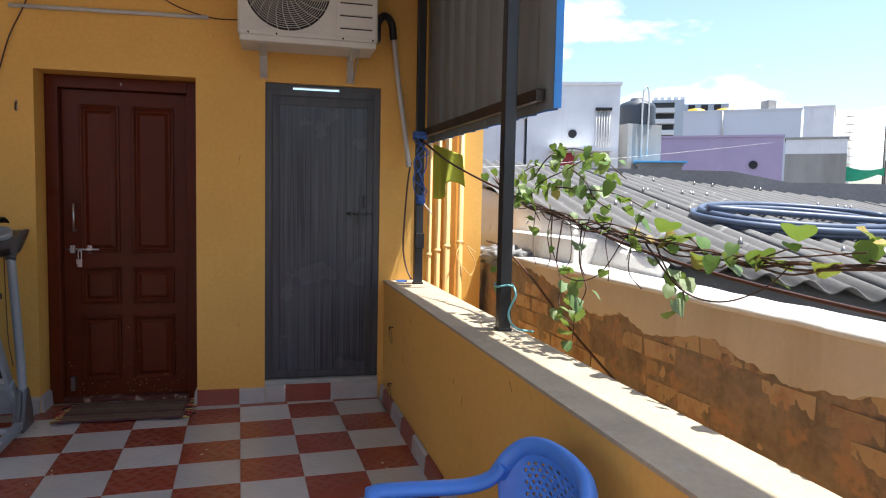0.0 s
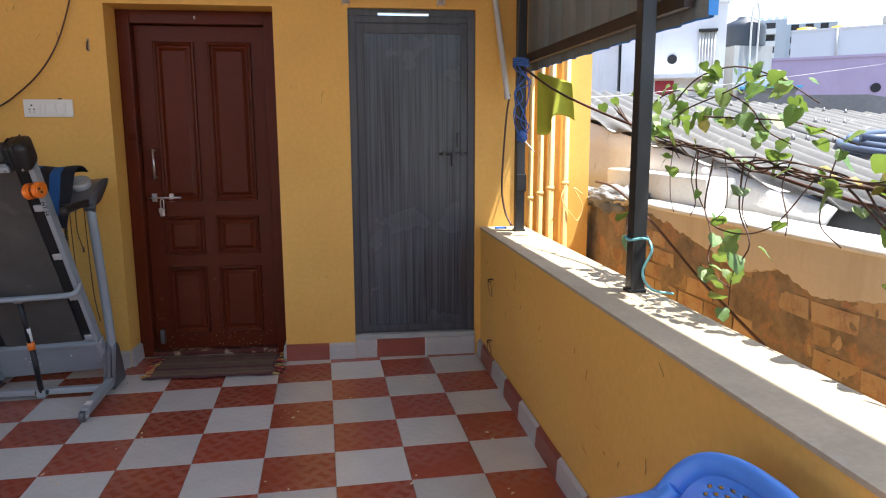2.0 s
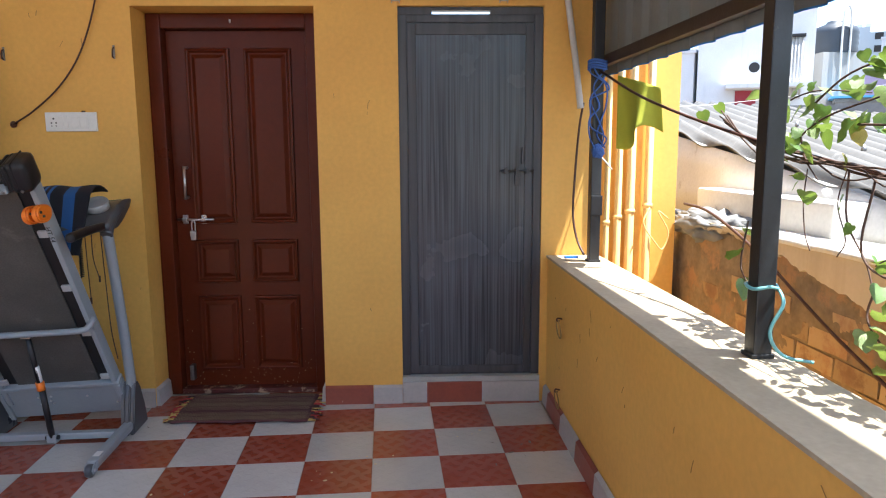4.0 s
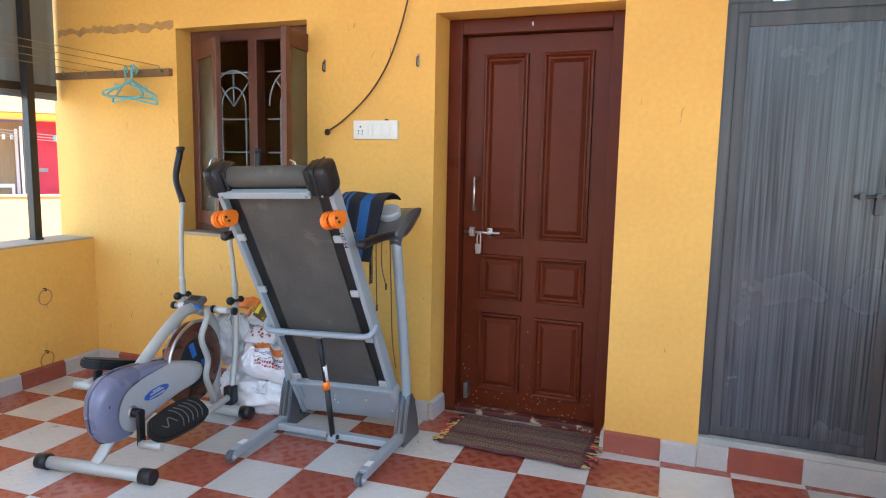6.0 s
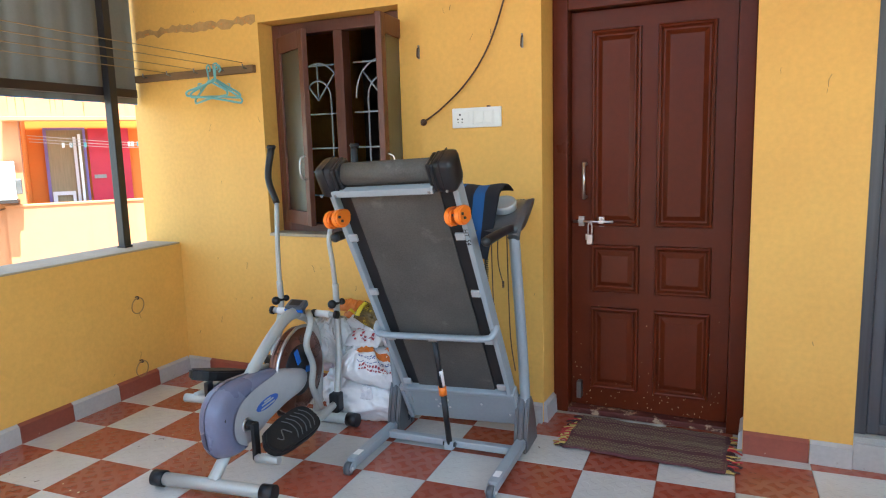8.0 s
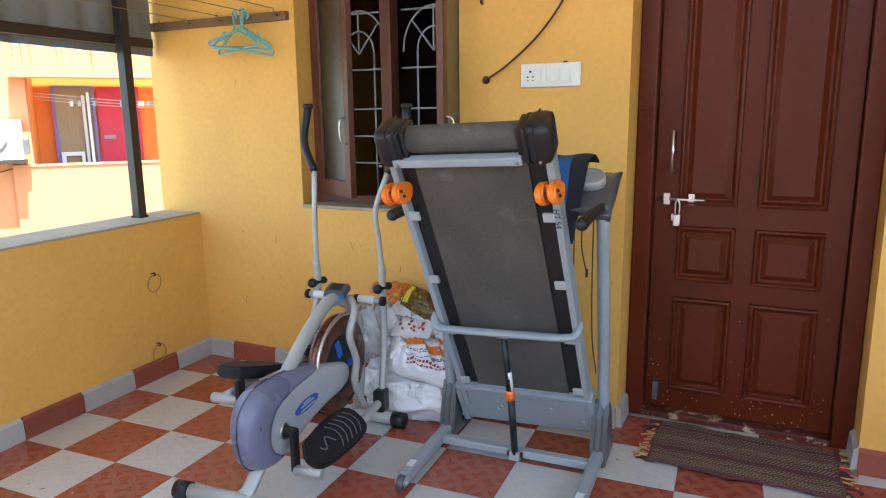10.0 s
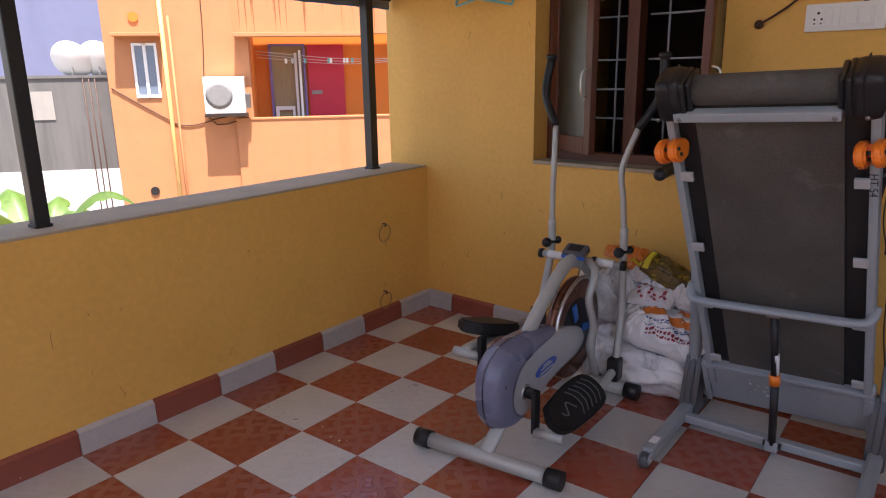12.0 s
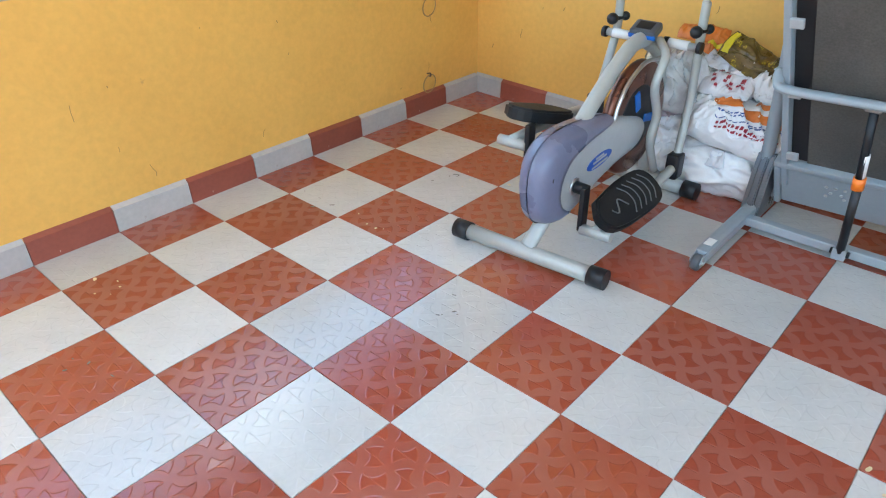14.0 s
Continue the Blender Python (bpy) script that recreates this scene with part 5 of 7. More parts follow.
for k in range(1, 20):
    r = 0.0125 * k
    tube(grill, [(-0.125 + r * math.cos(a * math.pi / 14), -0.312, 0.285 + r * math.sin(a * math.pi / 14)) for a in range(29)], 0.0018, 4, step=1, caps=False)
for k in range(24):
    a = k * math.pi / 12
    tube(grill, [(-0.125 + r * math.cos(a + r * 2.2), -0.312, 0.285 + r * math.sin(a + r * 2.2)) for r in (0.03, 0.10, 0.17, 0.245, 0.27)], 0.002, 4, step=2, caps=False)
g = part("fan_grille", grill, AC_WHITE, ac, "round spiral wire fan guard")
part("fan_hub", lathe(bmesh.new(), [(0.034, 0), (0.034, 0.008), (0.02, 0.012)], 18, pose(-0.125, -0.308, 0.285, 90, 0, 0)), AC_WHITE, ac)
part("side_panel", B(0.158, 0.400, -0.304, -0.299, 0.022, 0.545, bevel=0.004), AC_WHITE, ac, "plain ivory service panel")
for k in range(6):
    part("louvre", B(0.18, 0.375, -0.312, -0.303, 0.075 + 0.075 * k, 0.087 + 0.075 * k, bevel=0.003), AC_WHITE, ac)
    part("louvre_slot", B(0.18, 0.375, -0.3055, -0.3035, 0.068 + 0.075 * k, 0.075 + 0.075 * k), DARK, ac)
for u in (-0.35, -0.19, 0.2, 0.38):
    part("screw", lathe(bmesh.new(), [(0.006, 0), (0.006, 0.003)], 8, pose(u, -0.3, 0.012, 90, 0, 0)), DARK, ac)
part("valve_cover", B(0.41, 0.455, -0.13, -0.03, 0.05, 0.22, bevel=0.012), BLACK_PLASTIC, ac)
for u in (-0.27, 0.285):
    bm = box(bmesh.new(), u - 0.022, u + 0.022, 0.122, 0.128, -0.18, 0.0)
    box(bm, u - 0.022, u + 0.022, -0.28, 0.128, -0.041, -0.036)
    slab(bm, [(0.122, -0.15), (-0.22, -0.041), (-0.27, -0.041), (0.122, -0.19)], 0.004, Matrix(((0, 0, 1, u + 0.018), (1, 0, 0, 0), (0, 1, 0, 0), (0, 0, 0, 1))))
    slab(bm, [(0.122, -0.15), (-0.22, -0.041), (-0.27, -0.041), (0.122, -0.19)], 0.004, Matrix(((0, 0, 1, u - 0.022), (1, 0, 0, 0), (0, 1, 0, 0), (0, 0, 0, 1))))
    part("bracket", bm, PVC_WHITE, ac, "grey steel wall bracket")
pp = part("insulated_pipe", tube(bmesh.new(), [(0.885, -0.14, 2.44), (0.905, -0.10, 2.36), (0.94, -0.06, 2.15), (0.98, -0.05, 1.90), (1.01, -0.05, 1.68), (1.02, -0.05, 1.60)], 0.017, 10), PVC_WHITE, m=WALL)
tagged(pp, "grey taped refrigerant pipe running down the wall corner", "pipe")
pp = part("insulated_pipe", tube(bmesh.new(), [(0.76, -0.20, 2.40), (0.775, -0.20, 2.50), (0.82, -0.19, 2.555), (0.87, -0.16, 2.52), (0.889, -0.14, 2.42)], 0.024, 10), BLACK_PLASTIC, m=WALL)
tagged(pp, "black foam sleeve on the air conditioner pipe", "pipe")
pp = part("conduit", tube(bmesh.new(), [(-1.40, -0.014, 2.482), (-0.275, -0.014, 2.500)], 0.013, 10), PVC_WHITE, m=WALL)
tagged(pp, "white plastic conduit along the wall above the door", "pipe")
pp = part("hanging_cable", tube(bmesh.new(), [(-0.62, -0.01, 2.64), (-0.45, -0.01, 2.55), (-0.25, -0.01, 2.50), (-0.06, -0.10, 2.48)], 0.004, 8), WIRE, m=WALL)
tagged(pp, "thin cable running to the air conditioner", "cable")
pp = part("hanging_cable", tube(bmesh.new(), [(1.035, -0.05, 1.63), (1.02, -0.03, 1.50), (1.0, -0.04, 1.25), (0.99, -0.06, 1.05), (1.005, -0.10, 0.92), (1.03, -0.16, 0.845)], 0.006, 8), WIRE, m=WALL)
tagged(pp, "black cable looping down beside the post", "cable")
lamp = thing("gap_above_door", "narrow opening over the grey door letting daylight through", "opening", WALL, kind="structure")
part("vent_frame", B(0.25, 0.555, 0.05, 0.055, 2.088, 2.091), GREY_LAM_EDGE, lamp)

# ---- bundle of bags and packets ----
PRINT_ORANGE = mat("orange_print", (0.70, 0.20, 0.03), 0.45, var=0.2, scale=20, bump=0.1)
PRINT_RED = mat("dark_red_print", (0.35, 0.03, 0.05), 0.5, var=0.1, bump=0)
PRINT_BLUE = mat("blue_print", (0.05, 0.10, 0.30), 0.5, var=0.1, bump=0)
PACK_BROWN = mat("olive_packet", (0.17, 0.11, 0.025), 0.3, var=0.5, scale=30, bump=0.2, spots=((0.55, 0.42, 0.03), 24, 0.58, 0.05))
PACK_YELLOW = mat("yellow_packet", (0.72, 0.58, 0.03), 0.35, var=0.1, bump=0.1)
PAPER = mat("white_paper", (0.72, 0.72, 0.74), 0.6, var=0.08, bump=0.1)
CLEAR = mat("cloudy_polythene", (0.76, 0.76, 0.75), 0.22, var=0.25, scale=14, fine=20, bump=1.0)
LILAC = mat("lilac_bag", (0.52, 0.47, 0.55), 0.35, var=0.25, scale=10, fine=20, bump=0.9)


def crease(p, amount, seed):
    """A crumpled displacement with sharp folds."""
    q = Vector(p) * 8 + Vector((seed * 3.7, seed * 1.9, seed))
    q += Vector((noise.noise(q * 0.7), noise.noise(q * 0.7 + Vector((5, 0, 0))), 0)) * 0.8
    ridge = sum((1 - abs(noise.noise(q * f))) ** 5 * a for f, a in ((1.0, 1.2), (2.2, 0.8), (4.7, 0.4)))
    return amount * (ridge - 0.9)


def sack(name, c, size, seed, material, label, rough=0.22, turn=0, cat="bag", freq=2.2):
    bm = bmesh.new()
    blob(bm, (0, 0, 0), size, seed, rough, 5, freq=freq)
    for v in bm.verts:
        v.co.z = max(v.co.z, -size[2] * 0.82)
        sq = 1 + 0.14 * (abs(v.co.x / size[0]) * abs(v.co.y / size[1]))
        v.co.x *= sq
        v.co.y *= sq
        if v.co.z > -size[2] * 0.8:
            v.co += v.co.normalized() * crease(v.co, 0.022, seed)
    ob = part(name, bm, material, m=pose(c[0], c[1], c[2] + size[2] * 0.82, 0, 0, turn))
    return tagged(ob, label, cat)


def pillow(name, c, size, turn, lean, material, label, seed, cat="bag", crumple=0.026):
    """A bag lying on the heap: a puffed, creased cushion with squeezed edges. Gives it and its front's shape."""
    def face(u, v, side):
        a, b = 2 * u - 1, 2 * v - 1
        puff = (max(0.0, 1 - abs(a) ** 3.0) * max(0.0, 1 - abs(b) ** 2.6)) ** 0.6
        p = Vector((a * size[0] * (1 - 0.06 * b * b), side * -size[1] * puff, b * size[2] * (1 - 0.10 * a * a)))
        k = crease((p.x, p.z, side), crumple, seed) * (0.35 + puff)
        return p + Vector((0.5 * k, -side * k, 0.5 * k))
    bm = sheet(bmesh.new(), 64, 44, lambda u, v: face(u, v, 1))
    sheet(bm, 64, 44, lambda u, v: face(u, v, -1))
    ob = part(name, bm, material, m=pose(*c, lean, 0, turn))
    return tagged(ob, label, cat), face


def patch(ob, face, u0, u1, v0, v1, material, slope=0.0, wave=0.0, name="print_band"):
    """A printed field that follows the bag's front."""
    part(name, sheet(bmesh.new(), 26, 6, lambda u, v: face(u0 + (u1 - u0) * u, v0 + (v1 - v0) * v + slope * u + wave * math.sin(u * 19 + 3 * v), 1) + Vector((0, -0.006, 0.002))), material, ob)


TILT = 12
sack("sack", (-2.15, 4.555, 0.0), (0.255, 0.145, 0.125), 1, BAG_WHITE, "full white plastic sack on the floor behind the trainer", 0.14)
sack("sack", (-2.36, 4.60, 0.0), (0.12, 0.12, 0.13), 5, BAG_WHITE, "smaller white sack slumped against the full one", 0.2)
sack("plastic_bag", (-2.44, 4.655, 0.19), (0.10, 0.085, 0.10), 2, LILAC, "lilac printed plastic bag squeezed behind the trainer")
fr, ff = pillow("printed_bag", (-2.10, 4.485, 0.292), (0.205, 0.085, 0.108), 0, -34, BAG_WHITE, "white plastic bag with orange bands and small print", 3, crumple=0.022)
fr.rotation_euler.y = radians(6)
patch(fr, ff, 0.24, 0.97, 0.63, 0.78, PRINT_ORANGE, -0.06, 0.010)
patch(fr, ff, 0.60, 0.98, 0.86, 0.955, PRINT_ORANGE, -0.05, 0.008)
rnd = random.Random(31)
for k, (v0, h, material) in enumerate(((0.53, 0.022, PRINT_BLUE), (0.49, 0.022, PRINT_BLUE), (0.405, 0.012, PRINT_BLUE), (0.33, 0.040, PRINT_RED), (0.265, 0.030, PRINT_RED))):
    u = 0.30 + 0.05 * (k > 2) + 0.10 * (k == 0)
    while u < 0.88:
        w = rnd.uniform(0.015, 0.045)
        patch(fr, ff, u, u + w, v0 - 0.05 * u, v0 + h - 0.05 * u, material, 0.0, 0.002, "print_mark")
        u += w + 0.012
pillow("plastic_bag", (-2.39, 4.54, 0.395), (0.150, 0.110, 0.125), 12, -20, CLEAR, "cloudy clear plastic bag of clothes on the heap", 4, crumple=0.04)
pk, pf = pillow("printed_bag", (-2.18, 4.50, 0.425), (0.10, 0.03, 0.055), 0, -52, PAPER, "small white bag with dark red print", 9, crumple=0.008)
rnd = random.Random(8)
for k in range(15):
    u, v = rnd.uniform(0.15, 0.8), rnd.uniform(0.15, 0.8)
    patch(pk, pf, u, u + 0.07, v, v + rnd.uniform(0.07, 0.13), PRINT_RED, 0.0, 0.02, "print_mark")
pillow("plastic_bag", (-2.10, 4.575, 0.425), (0.15, 0.06, 0.06), -4, -45, BAG_WHITE, "pale bag folded under the packets", 11, crumple=0.03)
po, of = pillow("packet", (-2.10, 4.565, 0.505), (0.155, 0.028, 0.062), 6, -42, PACK_BROWN, "olive and yellow food packet on top of the heap", 12, "packet", 0.012)
po.rotation_euler.y = radians(27)
patch(po, of, 0.02, 0.10, 0.1, 0.9, PACK_YELLOW)
patch(po, of, 0.93, 0.99, 0.1, 0.9, PACK_YELLOW)
pn, nf = pillow("packet", (-2.36, 4.64, 0.565), (0.10, 0.02, 0.04), 4, -55, PRINT_ORANGE, "faded orange packet wedged behind the bags", 14, "packet", 0.012)
py, yf = pillow("packet", (-2.28, 4.60, 0.52), (0.07, 0.02, 0.03), 10, -50, PRINT_ORANGE, "orange packet with a yellow band on the heap", 15, "packet", 0.01)
patch(py, yf, 0.2, 0.9, 0.45, 0.75, PACK_YELLOW)


def leafy(c, w, d, rot, label, curl, seed):
    """A loose sheet of paper, folded and curled, on the heap."""
    ob = part("paper_sheet", sheet(bmesh.new(), 14, 10, lambda u, v: Vector(((u - 0.5) * w * (1 - 0.4 * v), (v - 0.5) * d, curl * math.sin(u * 5 + seed) * (0.3 + v) + crease((u, v, 0), 0.008, seed))), 0.0015), PAPER, m=pose(*c, *rot))
    return tagged(ob, label, "paper")


leafy((-2.03, 4.545, 0.465), 0.07, 0.10, (58, 20, -30), "curled sheet of white paper on the heap", 0.02, 1)
leafy((-2.07, 4.535, 0.435), 0.26, 0.06, (40, 11, 0), "folded white paper on the heap", 0.012, 2)
leafy((-2.25, 4.55, 0.50), 0.12, 0.07, (46, 14, 4), "torn white paper among the packets", 0.014, 3)
leafy((-2.135, 4.425, 0.165), 0.075, 0.075, (84, 3, -2), "white paper tag on the sack", 0.004, 2)

# ---- blue plastic chair ----
CO = (0.455, 1.48, 0)
ch = thing("plastic_chair", "blue moulded plastic armchair with a perforated back beside the parapet", "chair", pose(*CO, 0, 0, 91))
# chair frame: x across, y to its front
bm = sheet(bmesh.new(), 20, 16, lambda u, v: Vector(((u - 0.5) * (0.45 - 0.07 * v), 0.20 - 0.38 * v, 0.405 - 0.02 * math.sin(v * 3) - 0.018 * math.sin(u * math.pi))), 0.006)
part("seat", bm, CHAIR_BLUE, ch)
BACK_TOP = [(-0.212, -0.135, 0.640), (-0.198, -0.165, 0.690), (-0.165, -0.195, 0.728), (-0.10, -0.218, 0.748), (0.0, -0.226, 0.753), (0.10, -0.218, 0.748), (0.165, -0.195, 0.728), (0.198, -0.165, 0.690), (0.212, -0.135, 0.640)]
RIM = smooth_path(BACK_TOP, 5)


def back_at(u, v):
    """The curved shell of the backrest, from the seat up to its rim; u across, v up."""
    top = RIM[round(u * (len(RIM) - 1))]
    a = 2 * u - 1
    foot = Vector((a * 0.185, -0.175 + 0.03 * a * a, 0.395))
    return foot + (top - foot) * v + Vector((0, -0.020 * math.sin(v * math.pi) * (1 - a * a), 0))


bm = bmesh.new()
NU, NV = 40, 44
g = [[bm.verts.new(back_at(i / NU, j / NV)) for j in range(NV + 1)] for i in range(NU + 1)]
for i in range(NU):
    for j in range(NV):
        hole = 9 <= i <= 30 and 14 <= j <= 39 and i % 2 == (j // 2) % 2 and j % 2 == 0
        if not hole:
            bm.faces.new((g[i][j], g[i + 1][j], g[i + 1][j + 1], g[i][j + 1])).smooth = True
bmesh.ops.recalc_face_normals(bm, faces=bm.faces)
bmesh.ops.solidify(bm, geom=bm.faces[:], thickness=0.006)
part("backrest", bm, CHAIR_BLUE, ch, "perforated blue backrest")
part("back_rim", tube(bmesh.new(), BACK_TOP, 0.021, 12, flat=1.25), CHAIR_BLUE, ch)
for s in (-1, 1):
    arm = [(s * 0.205, -0.150, 0.668), (s * 0.218, -0.115, 0.628), (s * 0.238, -0.055, 0.606), (s * 0.250, 0.03, 0.604), (s * 0.258, 0.12, 0.606), (s * 0.262, 0.185, 0.606), (s * 0.263, 0.212, 0.598)]
    part("armrest", tube(bmesh.new(), arm, 0.034, 14, flat=0.55), CHAIR_BLUE, ch)
    part("front_leg", tube(bmesh.new(), [(s * 0.263, 0.205, 0.612), (s * 0.262, 0.212, 0.5), (s * 0.262, 0.222, 0.3), (s * 0.268, 0.240, 0.0)], 0.029, 12, flat=0.55), CHAIR_BLUE, ch)
    part("back_leg", tube(bmesh.new(), [(s * 0.19, -0.17, 0.41), (s * 0.215, -0.215, 0.2), (s * 0.225, -0.245, 0.0)], 0.027, 10, flat=0.7, r2=0.02), CHAIR_BLUE, ch)

# ---- ropes and cloth at the corner post ----
rp = thing("blue_rope", "tangled blue nylon rope knotted round the corner post", "rope", pose(1.045, 4.36, 1.80))
rnd = random.Random(21)
for k in range(4):
    z = 0.02
    pts = [(0.035 * math.cos(k), 0.035 * math.sin(k) - 0.03, 0.0)]
    for j in range(6):
        z -= rnd.uniform(0.05, 0.10)
        pts.append((rnd.uniform(-0.05, 0.045), -0.035 + rnd.uniform(-0.03, 0.01), z))
    part("strand", tube(bmesh.new(), pts, 0.004, 6), ROPE_BLUE, rp)
for k in range(4):
    part("loop", tube(bmesh.new(), [(0.037 * math.cos(a) * 1.2, 0.037 * math.sin(a) * 1.2, 0.012 * k - 0.02 + 0.004 * math.sin(a * 2)) for a in [i * math.pi / 5 for i in range(11)]], 0.006, 6, step=2), ROPE_BLUE, rp)
bm = bmesh.new()
blob(bm, (0.0, -0.04, -0.42), (0.03, 0.025, 0.035), 3, 0.5, 3)
part("knot", bm, ROPE_BLUE, rp)


def cloth(u, v):
    x = 1.10 + 0.13 * u + 0.03 * v * math.sin(u * 7)
    fold = 0.030 * math.sin(u * 8 + 0.5) * (0.3 + v)
    drop = 0.30 + 0.05 * math.sin(u * 5 + 1) - 0.09 * u
    return Vector((x + fold * 0.4, 4.22 - 0.20 * u + fold, 1.735 - 0.075 * u - drop * v))


cl = part("cleaning_cloth", sheet(bmesh.new(), 26, 14, cloth, 0.003), LIME)
tagged(cl, "lime green cleaning cloth hung over the line", "cloth")
ln = part("vine_line", tube(bmesh.new(), [(1.05, 4.33, 1.765), (1.12, 3.9, 1.60), (1.21, 3.3, 1.44), (1.25, 2.7, 1.33), (1.25, 2.0, 1.215), (1.26, 1.2, 1.155), (1.28, 0.2, 1.15)], 0.006, 6), WIRE)
tagged(ln, "dark rope carrying a climbing vine", "rope")
tagged(part("clothes_peg", B(0.93, 1.00, 4.465, 4.49, RTOP, RTOP + 0.012, bevel=0.003), BLUE_PLASTIC), "small blue plastic clip lying on the coping", "clip")
tagged(part("post_box", B(1.015, 1.075, 4.318, 4.336, 1.06, 1.16, bevel=0.004), BLACK_PLASTIC), "small black box strapped to the post", "box")
tagged(part("post_tie", tube(bmesh.new(), [(0.982 + 0.03 + 0.04 * math.cos(a), 2.745 + 0.04 * math.sin(a), 1.02 + 0.004 * math.sin(3 * a)) for a in [i * math.pi / 6 for i in range(13)]] + [(1.05, 2.70, 0.98), (1.02, 2.705, 0.90), (1.05, 2.69, 0.84), (1.12, 2.66, 0.826)], 0.005, 6), TEAL), "teal string tied round the post", "string")

# ---- outside, to the right: neighbour's wall and roof ----
BRICK = mat("weathered_brick", (0.33, 0.195, 0.115), 0.95, var=0.35, scale=5, fine=30, bump=1.0, spots=((0.35, 0.25, 0.145), 7, 0.40, 0.12))
n, l = BRICK.node_tree.nodes, BRICK.node_tree.links
ge, hs = n.new("ShaderNodeNewGeometry"), n.new("ShaderNodeHueSaturation")
mr = n.new("ShaderNodeMapRange")
mr.inputs["To Min"].default_value, mr.inputs["To Max"].default_value = 0.82, 1.2
l.new(ge.outputs["Random Per Island"], mr.inputs["Value"])
l.new(mr.outputs["Result"], hs.inputs["Value"])
src = n["Principled BSDF"].inputs["Base Color"].links[0].from_socket
l.new(src, hs.inputs["Color"])
l.new(hs.outputs["Color"], n["Principled BSDF"].inputs["Base Color"])
MUD = mat("mud_mortar", (0.27, 0.205, 0.14), 0.95, var=0.45, scale=9, fine=38, bump=1.0, spots=((0.31, 0.185, 0.105), 6, 0.52, 0.10))
RENDER = streaked("cream_lime_plaster", (0.55, 0.46, 0.33), (0.40, 0.31, 0.20), 0.8, low=0.5, high=0.75)
LIME_TOP = mat("limewashed_top", (0.68, 0.66, 0.62), 0.9, var=0.15, scale=3, bump=0.4, spots=((0.42, 0.38, 0.33), 5, 0.62, 0.1))
ASBESTOS = mat("cement_roof_sheet", (0.135, 0.132, 0.127), 0.9, var=0.22, scale=2.2, fine=30, bump=0.3, spots=((0.30, 0.30, 0.29), 4, 0.60, 0.12))
WHITEWASH = streaked("stained_whitewash", (0.72, 0.73, 0.75), (0.40, 0.40, 0.40), 0.6, low=0.56, high=0.8)
LILAC_WALL = streaked("lilac_wall_paint", (0.40, 0.33, 0.48), (0.32, 0.27, 0.38), 0.3, low=0.5, high=0.9)
CONCRETE = streaked("bare_concrete", (0.34, 0.33, 0.31), (0.20, 0.19, 0.18), 0.4, low=0.45, high=0.75)
CEMENT = mat("cement_render", (0.24, 0.24, 0.24), 0.9, var=0.25, scale=2, fine=30, bump=0.5)
APT = mat("blue_grey_paint", (0.34, 0.40, 0.47), 0.8, var=0.1, scale=0.3, bump=0)
APT_LIGHT = mat("pale_balcony_paint", (0.56, 0.60, 0.64), 0.8, var=0.1, scale=0.3, bump=0)
TANK = mat("black_tank_plastic", (0.035, 0.045, 0.06), 0.45, var=0.2, bump=0.05)
TANK_YELLOW = mat("yellow_tank_plastic", (0.70, 0.38, 0.03), 0.45, var=0.1, bump=0.05)
HOSE = mat("grey_blue_hose", (0.07, 0.095, 0.15), 0.45, var=0.15, bump=0.05)
BLUE_TIN = mat("sky_blue_tin", (0.10, 0.38, 0.70), 0.4, var=0.1, bump=0.05)
NET = mat("green_shade_net", (0.02, 0.40, 0.30), 0.8, var=0.2, bump=0.2)

NX, NTOP = 1.60, 1.035
nw = thing("boundary_wall", "old brick boundary wall with peeling cream plaster and a whitewashed top", "wall", kind="structure")
part("core", B(NX + 0.035, NX + 0.25, -4.0, 4.78, -3.4, NTOP - 0.02), MUD, nw)
part("mud_face", sheet(bmesh.new(), 420, 110, lambda u, v: Vector((NX + 0.020 + 0.011 * noise.fractal(Vector((u * 26, v * 7, 1.7)), 0.75, 2.1, 6), -1.0 + 5.7 * u, -0.6 + 1.58 * v))), MUD, nw, "rough brown mud mortar washed over the bricks")
bm = bmesh.new()
rnd = random.Random(4)
z, row = -0.55, 0
while z < NTOP - 0.16:
    y = -0.4 - (0.12 if row % 2 else 0)
    while y < 4.62:
        d = rnd.uniform(0.003, 0.022)
        L = 0.225 + rnd.uniform(-0.008, 0.008)
        cs = [bm.verts.new((NX + 0.012 + d + (0.04 if i & 1 else 0) + rnd.uniform(-0.004, 0.004), y + (L if i & 2 else 0) + rnd.uniform(-0.006, 0.006), z + (0.072 if i & 4 else 0) + rnd.uniform(-0.005, 0.005))) for i in range(8)]
        for f in ((0, 2, 6, 4), (0, 4, 5, 1), (2, 3, 7, 6), (4, 6, 7, 5), (0, 1, 3, 2)):
            bm.faces.new([cs[i] for i in f])
        y += L + 0.014
    z += 0.085
    row += 1
bk = part("brick_courses", bm, BRICK, nw, "eroded orange bricks")
bk["kind"] = "stuff"
# plaster coat with a ragged lower edge
edge = [(-4.0, 0.55), (-1.0, 0.62), (0.6, 0.80), (1.40, 0.865), (1.69, 0.815), (1.90, 0.83), (2.12, 0.890), (2.28, 0.87), (2.44, 0.823), (2.62, 0.84), (2.77, 0.875), (2.95, 0.83), (3.15, 0.86), (3.42, 0.907), (3.86, 0.985), (4.78, 1.0)]


def edge_at(y):
    for (y0, z0), (y1, z1) in zip(edge, edge[1:]):
        if y <= y1:
            return z0 + (z1 - z0) * (y - y0) / (y1 - y0) + 0.022 * noise.fractal(Vector((y * 6, 0, 0)), 0.7, 2, 4) - 0.01 * noise.noise(Vector((y * 25, 3, 0)))
    return 1.0


